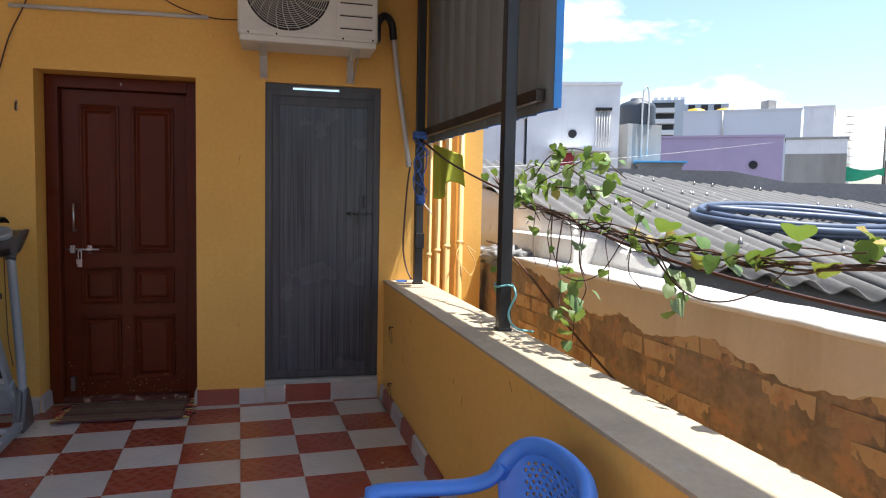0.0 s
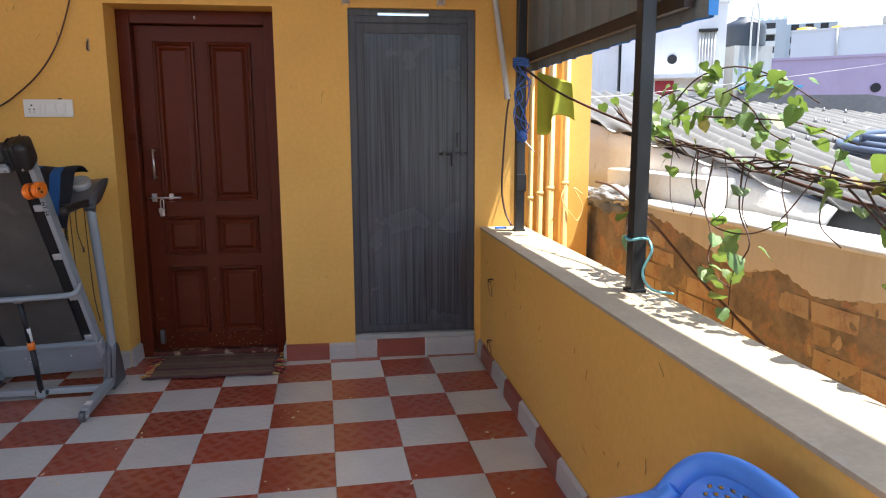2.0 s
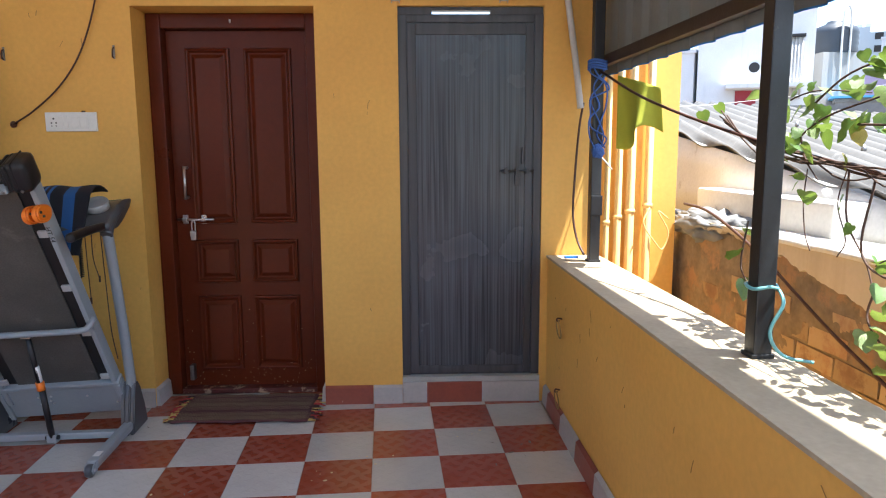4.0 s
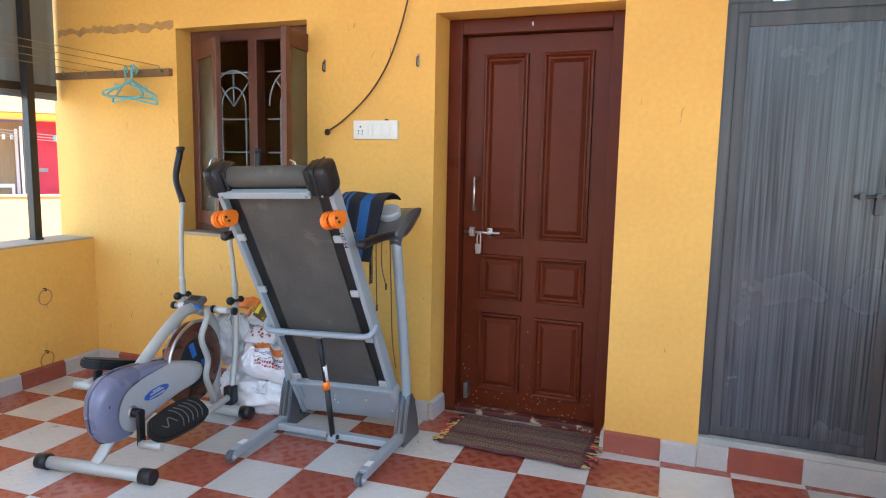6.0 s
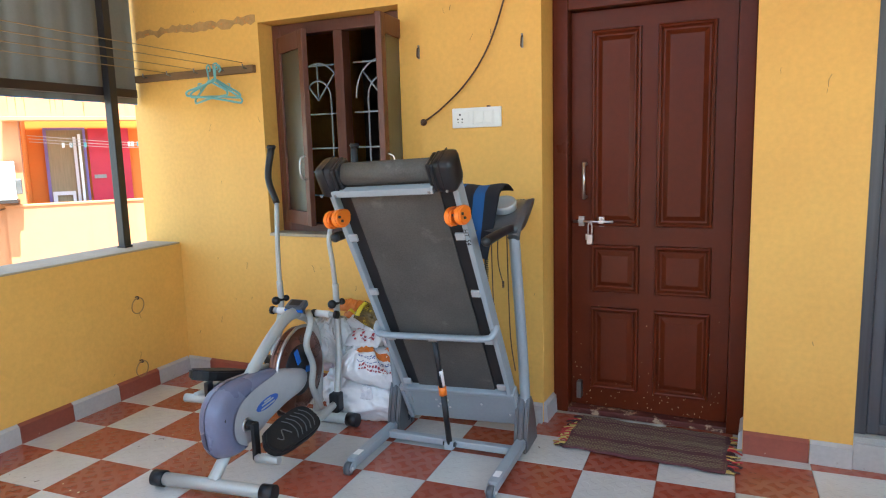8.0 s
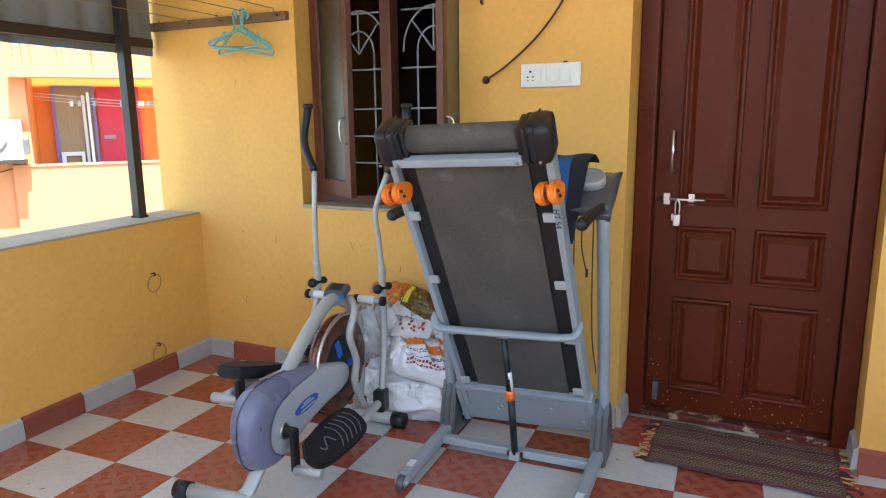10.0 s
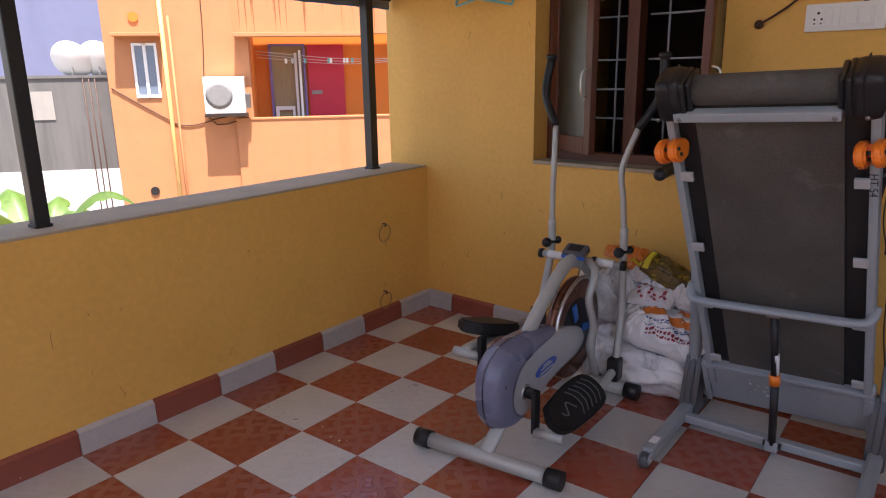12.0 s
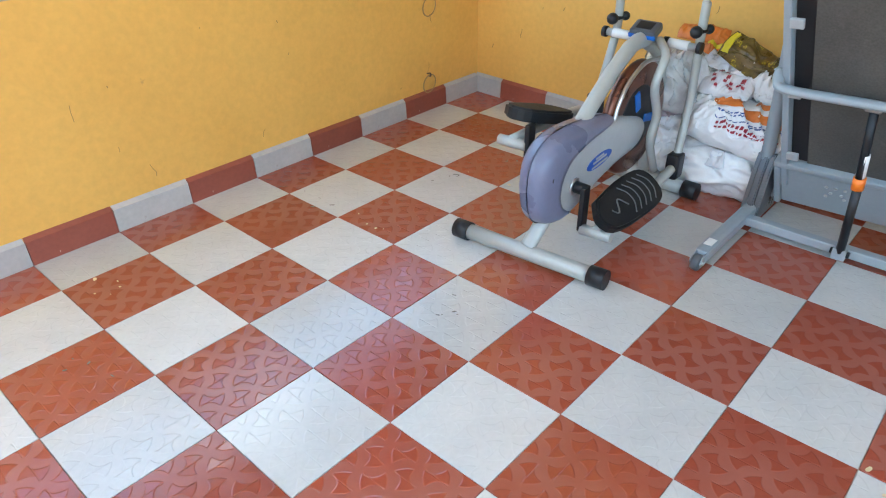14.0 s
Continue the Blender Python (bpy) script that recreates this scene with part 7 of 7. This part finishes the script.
tagged(part("overhead_wire", tube(bmesh.new(), [(1.3, 4.70, 1.60), (4, 8.2, 1.90), (9, 12, 2.50), (20, 19.0, 3.9)], 0.003, 5), PVC_WHITE), "thin wire crossing over the roofs", "wire")


def tree(x, y, z, r, seed, label):
    t = thing("tree", label, "tree", pose(x, y, -3.4))
    rr = random.Random(seed)
    h = z + 3.4
    part("trunk", tube(bmesh.new(), [(0, 0, 0), (0.1, 0.05, h * 0.5), (0.0, 0.1, h * 0.85)], 0.16, 8, r2=0.06), STEM, t)
    for k in range(5):
        a = rr.uniform(0, 6.28)
        part("limb", tube(bmesh.new(), [(0, 0.05, h * 0.6), (r * 0.4 * math.cos(a), r * 0.4 * math.sin(a), h * 0.8), (r * 0.8 * math.cos(a), r * 0.8 * math.sin(a), h * 0.95)], 0.05, 6, r2=0.015), STEM, t)
    verts, faces = [], []
    for k in range(900):
        d = Vector((rr.gauss(0, 1), rr.gauss(0, 1), rr.gauss(0, 0.8))).normalized() * r * rr.uniform(0.35, 1.0) * (0.75 + 0.3 * noise.noise(Vector((rr.random() * 4, seed, 0))))
        c = Vector((0, 0, h)) + d
        a, b = Vector((rr.gauss(0, 1), rr.gauss(0, 1), rr.gauss(0, 1))).normalized(), Vector((rr.gauss(0, 1), rr.gauss(0, 1), rr.gauss(0, 1))).normalized()
        s = rr.uniform(0.06, 0.14)
        i = len(verts)
        verts += [c - a * s, c + b * s * 0.5, c + a * s, c - b * s * 0.5]
        faces.append((i, i + 1, i + 2, i + 3))
    me = bpy.data.meshes.new("crown")
    me.from_pydata([tuple(v) for v in verts], [], faces)
    me.materials.append(GREEN[0])
    ob = new("crown", me)
    ob.parent = t


tree(21.5, 17.5, 2.2, 1.0, 1, "small leafy tree behind the far roofs")
tree(24.5, 18.5, 2.0, 1.3, 2, "leafy tree beyond the shade net")

# ---- outside, to the left: the orange house ----
ORANGE_WALL = streaked("orange_wall_paint", (0.50, 0.215, 0.095), (0.40, 0.16, 0.06), 0.5, low=0.56, high=0.85)
# the wall's orange as it looks in shade, for the recess and the hole
SHADED_ORANGE = mat("shaded_orange_paint", (0.72, 0.19, 0.02), 0.7, var=0.1, scale=2, bump=0.1)
RED_DOOR = mat("crimson_door_paint", (0.55, 0.02, 0.05), 0.45, var=0.15, scale=3, bump=0.1)
PURPLE = mat("violet_paint", (0.22, 0.15, 0.36), 0.6, var=0.1, bump=0.05)
TAN = mat("tan_curtain", (0.36, 0.28, 0.16), 0.9, var=0.2, scale=4, bump=0.2, stretch=(8, 1, 0.5))
BLUE_HOUSE = streaked("periwinkle_wall_paint", (0.17, 0.19, 0.31), (0.12, 0.135, 0.23), 0.3, low=0.5, high=0.9)
OLD_CEMENT = streaked("old_grey_cement", (0.15, 0.15, 0.148), (0.085, 0.085, 0.085), 0.5, low=0.42, high=0.7)
PANE_BLUE = mat("blue_grey_pane", (0.16, 0.21, 0.29), 0.15, var=0.1, bump=0)
DRIP = mat("rusty_drip_stain", (0.30, 0.12, 0.045), 0.9, var=0.3, bump=0.1)
FL = Matrix(((0.661, -0.75, 0, -12.63), (0.75, 0.661, 0, 11.82), (0, 0, 1, 0), (0, 0, 0, 1)))
oh = thing("orange_house", "sunlit orange house with a walled balcony and a red door", "house", FL)
for x0, x1, z0, z1 in ((-3.9, -1.10, -3.4, 5.0), (-1.10, 1.15, 2.25, 5.0), (1.15, 6.0, 2.25, 5.0), (-1.10, 6.0, -3.4, 0.0)):
    part("wall", B(x0, x1, 0, 0.3, z0, z1), ORANGE_WALL, oh)
part("balcony_wall", B(-1.46, 6.0, -0.06, 0.0, -3.4, 0.50), ORANGE_WALL, oh)
part("balcony_coping", B(-1.46, 6.0, -0.08, 0.10, 0.50, 0.545, bevel=0.008), ORANGE_WALL, oh)
part("balcony_back", B(-1.2, 6.0, 1.3, 1.4, -0.2, 2.4), SHADED_ORANGE, oh, "balcony back wall, its shade put into a deeper orange")
part("balcony_side", B(-1.15, -1.08, 0.3, 1.35, -0.2, 2.4), SHADED_ORANGE, oh)
part("balcony_floor", B(-1.1, 6.0, 0.3, 1.3, -0.2, 0.0), CEMENT, oh)
part("canopy", B(-1.35, 1.45, -0.35, 0.0, 2.18, 2.26, bevel=0.01), ORANGE_WALL, oh, "thin concrete canopy")
d = part("glass_door", B(-0.72, 0.02, 1.24, 1.30, 0.0, 2.08), TAN, oh, "door opening with a tan curtain")
for x0, x1, z0, z1 in ((-0.76, -0.70, 0.0, 2.10), (0.0, 0.05, 0.0, 2.10), (-0.70, 0.0, 2.05, 2.10)):
    part("door_trim", B(x0, x1, 1.20, 1.30, z0, z1), PURPLE, d)
lf = part("white_door", B(-0.10, -0.05, 0.95, 1.20, 0.0, 1.95), WHITE_PLASTIC, oh, "white framed door leaf standing open")
for x0, x1, z0, z1 in ((-0.68, -0.60, 0.0, 0.72), (-0.30, -0.24, 0.0, 0.72), (-0.60, -0.30, 0.64, 0.72), (-0.20, -0.14, 0.0, 1.9)):
    part("white_frame", B(x0, x1, 1.15, 1.19, z0, z1), WHITE_PLASTIC, oh)
rdoor = part("red_door", B(0.10, 0.92, 1.22, 1.30, 0.0, 2.08), RED_DOOR, oh, "crimson painted door")
part("door_bolt", B(0.16, 0.40, 1.19, 1.22, 0.98, 1.06), DULL_STEEL, rdoor)
for k in range(3):
    part("clothes_line", tube(bmesh.new(), [(-1.0, 0.5 + 0.2 * k, 1.92 - 0.06 * k), (1.0, 0.5 + 0.2 * k, 1.74 - 0.05 * k), (3.0, 0.5 + 0.2 * k, 1.78)], 0.006, 5), PVC_WHITE, oh)
rnd = random.Random(9)
for k in range(9):
    x = -0.95 + 2.1 * rnd.random()
    part("clothes_peg", B(x, x + 0.05, 0.48, 0.52, 1.66, 1.76), rnd.choice((WHITE_PLASTIC, TEAL)), oh)
wf = part("window", B(-3.38, -2.90, -0.01, 0.02, 1.00, 2.08), PANE_BLUE, oh, "narrow window with white frames")
for x0, x1, z0, z1 in ((-3.38, -3.33, 1.0, 2.08), (-2.95, -2.90, 1.0, 2.08), (-3.17, -3.11, 1.0, 2.08), (-3.33, -2.95, 2.03, 2.08), (-3.33, -2.95, 1.0, 1.06)):
    part("window_bar", B(x0, x1, -0.035, -0.01, z0, z1), WHITE_PLASTIC, wf)
part("sunshade", B(-3.68, -2.78, -0.35, 0.0, 2.20, 2.27, bevel=0.01), ORANGE_WALL, oh)
part("ornament_hole", lathe(bmesh.new(), [(0.09, 0), (0.10, 0.02)], 14, pose(-3.28, -0.01, 2.58, 90, 0, 0)), SHADED_ORANGE, oh)
part("vent_hole", lathe(bmesh.new(), [(0.09, 0), (0.09, 0.02)], 14, pose(-3.25, -0.01, -0.93, 90, 0, 0)), DARK, oh)
part("downpipe", tube(bmesh.new(), [(-2.76, -0.06, 5.0), (-2.74, -0.06, -3.3)], 0.045, 8), PVC_YELLOW, oh)
part("downpipe", tube(bmesh.new(), [(-2.62, -0.05, 2.6), (-2.60, -0.05, -3.3)], 0.025, 8), ORANGE_WALL, oh)
part("cable", tube(bmesh.new(), [(-3.85, -0.02, 1.2), (-3.1, -0.02, 0.72), (-2.5, -0.02, 0.42), (-1.8, -0.02, 0.55), (-1.5, -0.02, 0.62)], 0.012, 5), WIRE, oh)
rnd = random.Random(14)
bm = bmesh.new()
for k in range(22):
    x, top, run, w = rnd.uniform(-1.3, 1.6), rnd.uniform(3.0, 3.5), rnd.uniform(0.25, 1.1), rnd.uniform(0.006, 0.022)
    slab(bm, [(x - w, top), (x + w, top), (x + w * 0.8 + 0.01, top - run * 0.6), (x + 0.012, top - run), (x - w * 0.6 + 0.008, top - run * 0.5)], 0.003, Matrix(((1, 0, 0, 0), (0, 0, -1, 0), (0, 1, 0, 0), (0, 0, 0, 1))))
drip = part("drip_stains", bm, DRIP, oh, "rusty drips down the wall over the canopy")
drip["kind"] = "stuff"
part("cable", tube(bmesh.new(), [(-1.95, -0.02, 4.8), (-1.97, -0.02, 2.5), (-2.0, -0.02, 0.56), (-1.2, -0.02, 0.53)], 0.010, 5, step=4), WIRE, oh)
oac = thing("air_conditioner", "white outdoor air-conditioning unit on the orange house wall", "air conditioner", FL @ pose(-1.62, -0.42, 0.66))
part("body", B(-0.40, 0.40, 0.0, 0.32, 0.0, 0.74, bevel=0.02), WHITE_PLASTIC, oac)
part("fan_grille", lathe(bmesh.new(), [(0.26, 0), (0.27, 0.01), (0.2, 0.02)], 24, pose(-0.10, -0.001, 0.37, 90, 0, 0)), CEMENT, oac)
part("bracket", B(-0.42, 0.42, -0.02, 0.42, -0.06, -0.005), BROWN_IRON, oac)
part("valve_box", B(0.40, 0.50, 0.1, 0.25, 0.1, 0.4, bevel=0.02), DULL_STEEL, oac)

gw, L = house("grey_house", "unpainted grey cement house wall with a whitewashed foot", (-19.0, 6.2), (-16.1, 9.55), 3.0, 1.42, OLD_CEMENT)
part("white_foot", B(0, L, -0.012, 0.0, -3.4, -0.55), WHITEWASH, gw)
part("vent_block", B(2.6, 3.1, -0.02, 0.0, 0.55, 1.15), CONCRETE, gw)
for k in range(5):
    part("vent_slot", B(0.5, 1.0, -0.02, 0.0, 0.9 - 0.2 * k, 1.0 - 0.2 * k), WHITEWASH, gw)
for k in range(3):
    part("downpipe", tube(bmesh.new(), [(3.75 + 0.12 * k, -0.05, 1.4), (3.78 + 0.12 * k, -0.05, -3.3)], 0.014, 6), WIRE, gw)
for k in range(2):
    sd = thing("satellite_dish", "white satellite dish on the grey roof", "satellite dish", pose(-16.9 + 0.35 * k, 9.0 + 0.42 * k, 1.45), "dishes on the grey roof")
    part("dish", lathe(bmesh.new(), [(0.02, -0.08), (0.22, -0.05), (0.42, 0.03), (0.43, 0.04), (0.22, -0.035), (0.02, -0.06)], 22, pose(0, 0, 0.34, -65, 0, 40)), WHITE_PLASTIC, sd)
    part("arm", tube(bmesh.new(), [(0, 0, 0), (0, 0, 0.3)], 0.02, 6), PVC_WHITE, sd)
house("blue_house", "tall periwinkle blue house behind the grey wall", (-26.0, 9.5), (-19.5, 16.5), 5.0, 7.5, BLUE_HOUSE)
house("pale_house", "pale house with a tiled stair tower far behind", (-31.0, 5.5), (-28.0, 9.5), 5.0, 6.5, WHITEWASH)

# banana plant below the parapet
bp = thing("banana_plant", "banana plant with broad split green leaves", "plant", pose(-11.2, 5.6, -3.4))
part("trunk", tube(bmesh.new(), [(0, 0, 0), (0.05, 0, 1.4), (0, 0.05, 2.3)], 0.12, 10, r2=0.07), GREEN[1], bp)
for k in range(9):
    a = k * 0.72 + 0.2
    L = 1.5 + 0.3 * math.sin(k * 2.1)

    def f(u, v, a=a, L=L, k=k):
        w = 0.20 * math.sin(math.pi * min(1, v * 0.9 + 0.08)) * (1 + 0.12 * math.sin(v * 46 + k))
        out = v * L * 0.75
        up = 2.2 + L * 0.75 * math.sin(v * 1.9) - 0.25 * v * v * L
        s = (u - 0.5) * 2 * w
        return Vector((math.cos(a) * out - math.sin(a) * s, math.sin(a) * out + math.cos(a) * s, up - 0.6 * abs(s)))
    part("leaf", sheet(bmesh.new(), 6, 26, f), GREEN[0], bp)

# ---- floor tiles and skirting, piece by piece ----
X0, Y0, S = -2.525, 3.040, 0.305


def tile_mesh(name, material, w, d, h, bev):
    bm = bmesh.new()
    a = [(-w / 2, -d / 2), (w / 2, -d / 2), (w / 2, d / 2), (-w / 2, d / 2)]
    rows = [[bm.verts.new((x, y, -h)) for x, y in a], [bm.verts.new((x, y, -bev)) for x, y in a],
            [bm.verts.new((x - math.copysign(bev, x), y - math.copysign(bev, y), 0)) for x, y in a]]
    for p, q in zip(rows, rows[1:]):
        for k in range(4):
            bm.faces.new((p[k], p[(k + 1) % 4], q[(k + 1) % 4], q[k]))
    bm.faces.new(rows[-1])
    me = bpy.data.meshes.new(name)
    bm.to_mesh(me)
    bm.free()
    me.materials.append(material)
    return me


red_me, grey_me = tile_mesh("red_tile", RED_TILE, S - 0.0018, S - 0.0018, 0.006, 0.0007), tile_mesh("grey_tile", GREY_TILE, S - 0.0018, S - 0.0018, 0.006, 0.0007)
rnd = random.Random(11)
for i in range(-4, 11):
    for j in range(-14, 6):
        ob = new("tile", red_me if (i + j) % 2 else grey_me)
        ob.parent = floor
        ob.matrix_basis = pose(X0 + S * (i + 0.5), Y0 + S * (j + 0.5), rnd.uniform(-0.0006, 0.0006), rnd.uniform(-0.12, 0.12), rnd.uniform(-0.12, 0.12), 90 * rnd.randrange(4))


bm = bmesh.new()
for i in range(-4, 11):
    for j in range(-24, -14):
        if (i + j) % 2:
            box(bm, X0 + S * i + 0.002, X0 + S * (i + 1) - 0.002, Y0 + S * j + 0.002, Y0 + S * (j + 1) - 0.002, -0.006, 0)
rest = part("far_red_tiles", bm, SKIRT_RED, floor)
rest["kind"] = "stuff"
bm = bmesh.new()
for i in range(-4, 11):
    for j in range(-24, -14):
        if not (i + j) % 2:
            box(bm, X0 + S * i + 0.002, X0 + S * (i + 1) - 0.002, Y0 + S * j + 0.002, Y0 + S * (j + 1) - 0.002, -0.006, 0)
rest = part("far_grey_tiles", bm, SKIRT_GREY, floor)
rest["kind"] = "stuff"


def skirt_piece(material, L, m, parent):
    """A skirting tile: sloped top, 10 cm high, along local x."""
    bm = bmesh.new()
    prof = [(0.0, 0.0), (-0.022, 0.0), (-0.016, 0.088), (0.0, 0.102)]
    slab(bm, prof, L - 0.003, Matrix(((0, 0, 1, 0.0015), (1, 0, 0, 0), (0, 1, 0, 0), (0, 0, 0, 1))))
    part("skirting_tile", bm, material, parent, m=m)


base = thing("baseboard", "skirting of red and grey tiles round the terrace floor", "skirting", **STRUCT)
for j in range(-14, 6):
    y0 = Y0 + S * j
    L = S if j < 5 else 0.265
    skirt_piece(SKIRT_RED if j % 2 == 0 else SKIRT_GREY, L, pose(LX1, y0, 0, 0, 0, 90), base)
u = -3.70
for k, L in enumerate((0.20, 0.305, 0.305, 0.305, 0.305, 0.305, 0.305, 0.305, 0.08)):
    skirt_piece(SKIRT_RED if k % 2 else SKIRT_GREY, L, WALL @ pose(u, 0, 0), base)
    u += L
skirt_piece(SKIRT_GREY, 0.178, WALL @ pose(-1.283, 0, 0, 0, 0, 90), base)
skirt_piece(SKIRT_RED, 0.265, WALL @ pose(-0.355, 0, 0), base)
skirt_piece(SKIRT_GREY, 0.163, WALL @ pose(-0.09, 0, 0), base)
skirt_piece(SKIRT_GREY, 0.178, WALL @ pose(-0.355, 0.178, 0, 0, 0, -90), base)
y = 4.575
ang = -90 - math.degrees(math.atan(0.0282))
for k in range(20):
    L = 0.12 if k == 0 else S
    skirt_piece(SKIRT_RED if k % 2 else SKIRT_GREY, L, pose(rx(y), y, 0, 0, 0, ang), base)
    y -= L

# drops of paint and dirt trodden into the floor
SPLASH = mat("dried_cream_paint", (0.66, 0.52, 0.30), 0.7, var=0.2, bump=0.3)
SCUFF = mat("dark_scuff", (0.16, 0.14, 0.12), 0.8, var=0.3, bump=0.3)
rnd = random.Random(23)
for name, material, count, lo, hi in (("paint_drops", SPLASH, 120, 0.003, 0.011), ("scuff_marks", SCUFF, 130, 0.0025, 0.007)):
    bm = bmesh.new()
    for k in range(count):
        if k % 5 == 0:
            cx, cy = rnd.uniform(-3.6, 0.7), rnd.uniform(0.3, 4.4)
        x, y, r = cx + rnd.gauss(0, 0.07), cy + rnd.gauss(0, 0.05), rnd.uniform(lo, hi) * rnd.choice((0.5, 0.7, 1.0))
        long, turn = rnd.uniform(0.5, 1.0) if name == "paint_drops" else rnd.uniform(0.15, 0.5), rnd.uniform(0, math.pi)
        ring = []
        for a in range(9):
            q = rnd.uniform(0.75, 1.15) * r * (1.0 if name == "paint_drops" else 2.2)
            px, py = q * math.cos(a * 0.698), q * long * math.sin(a * 0.698)
            ring.append((x + px * math.cos(turn) - py * math.sin(turn), y + px * math.sin(turn) + py * math.cos(turn)))
        slab(bm, ring, 0.0010, pose(0, 0, 0.0011))
    drops = part(name, bm, material, floor)
    drops["kind"] = "stuff"
# stains splashed on the lower half of the maroon door
bm = bmesh.new()
for k in range(110):
    u, z, r = rnd.uniform(-1.19, -0.45), 0.04 + abs(rnd.gauss(0, 0.2)), rnd.uniform(0.0009, 0.0026)
    if z < 0.95:
        slab(bm, [(u + r * math.cos(a) * rnd.uniform(0.7, 1.1), z + r * 1.6 * math.sin(a) * rnd.uniform(0.7, 1.1)) for a in (0, 1.05, 2.1, 3.14, 4.19, 5.24)], 0.0012, Matrix(((1, 0, 0, 0), (0, 0, -1, 0.1798), (0, 1, 0, 0), (0, 0, 0, 1))))
spatter = part("paint_spatter", bm, SPLASH, bpy.data.objects["door_1"], "specks of pale paint")
spatter["kind"] = "stuff"

# scratches and hairline cracks in the yellow paint
CRACK = mat("bare_scratch", (0.34, 0.20, 0.07), 0.9, var=0.3, bump=0.2)
for owner, count, u0, u1, z0, z1, m in ((wall, 60, -3.6, 0.05, 0.15, 2.4, None), (left, 20, 0.4, 4.5, 0.15, 0.8, pose(LX1, 0, 0, 0, 0, 90)), (right, 26, -4.4, -0.6, 0.15, 0.75, pose(rx(0), 0, 0, 0, 0, -91.6))):
    bm = bmesh.new()
    for k in range(count):
        u, z, run = rnd.uniform(u0, u1), rnd.uniform(z0, z1), rnd.uniform(0.01, 0.06) * rnd.choice((0.5, 1, 1))
        if owner is wall and (-2.98 < u < -2.0 and z > 0.9 or -1.32 < u < -0.33):
            continue
        turn, w = rnd.gauss(1.4, 0.5), rnd.uniform(0.0006, 0.0016)
        pts = [(u + run * q * math.cos(turn) + rnd.uniform(-1, 1) * run * 0.10, z + run * q * math.sin(turn)) for q in (0, 0.3, 0.6, 1.0)]
        ring = [(x + w, y) for x, y in pts] + [(x - w, y) for x, y in pts[::-1]]
        slab(bm, ring, 0.0012, Matrix(((1, 0, 0, 0), (0, 0, -1, 0.0004), (0, 1, 0, 0), (0, 0, 0, 1))))
    marks = part("paint_scratches", bm, CRACK, owner, "fine scratches in the paint", m)
    marks["kind"] = "stuff"
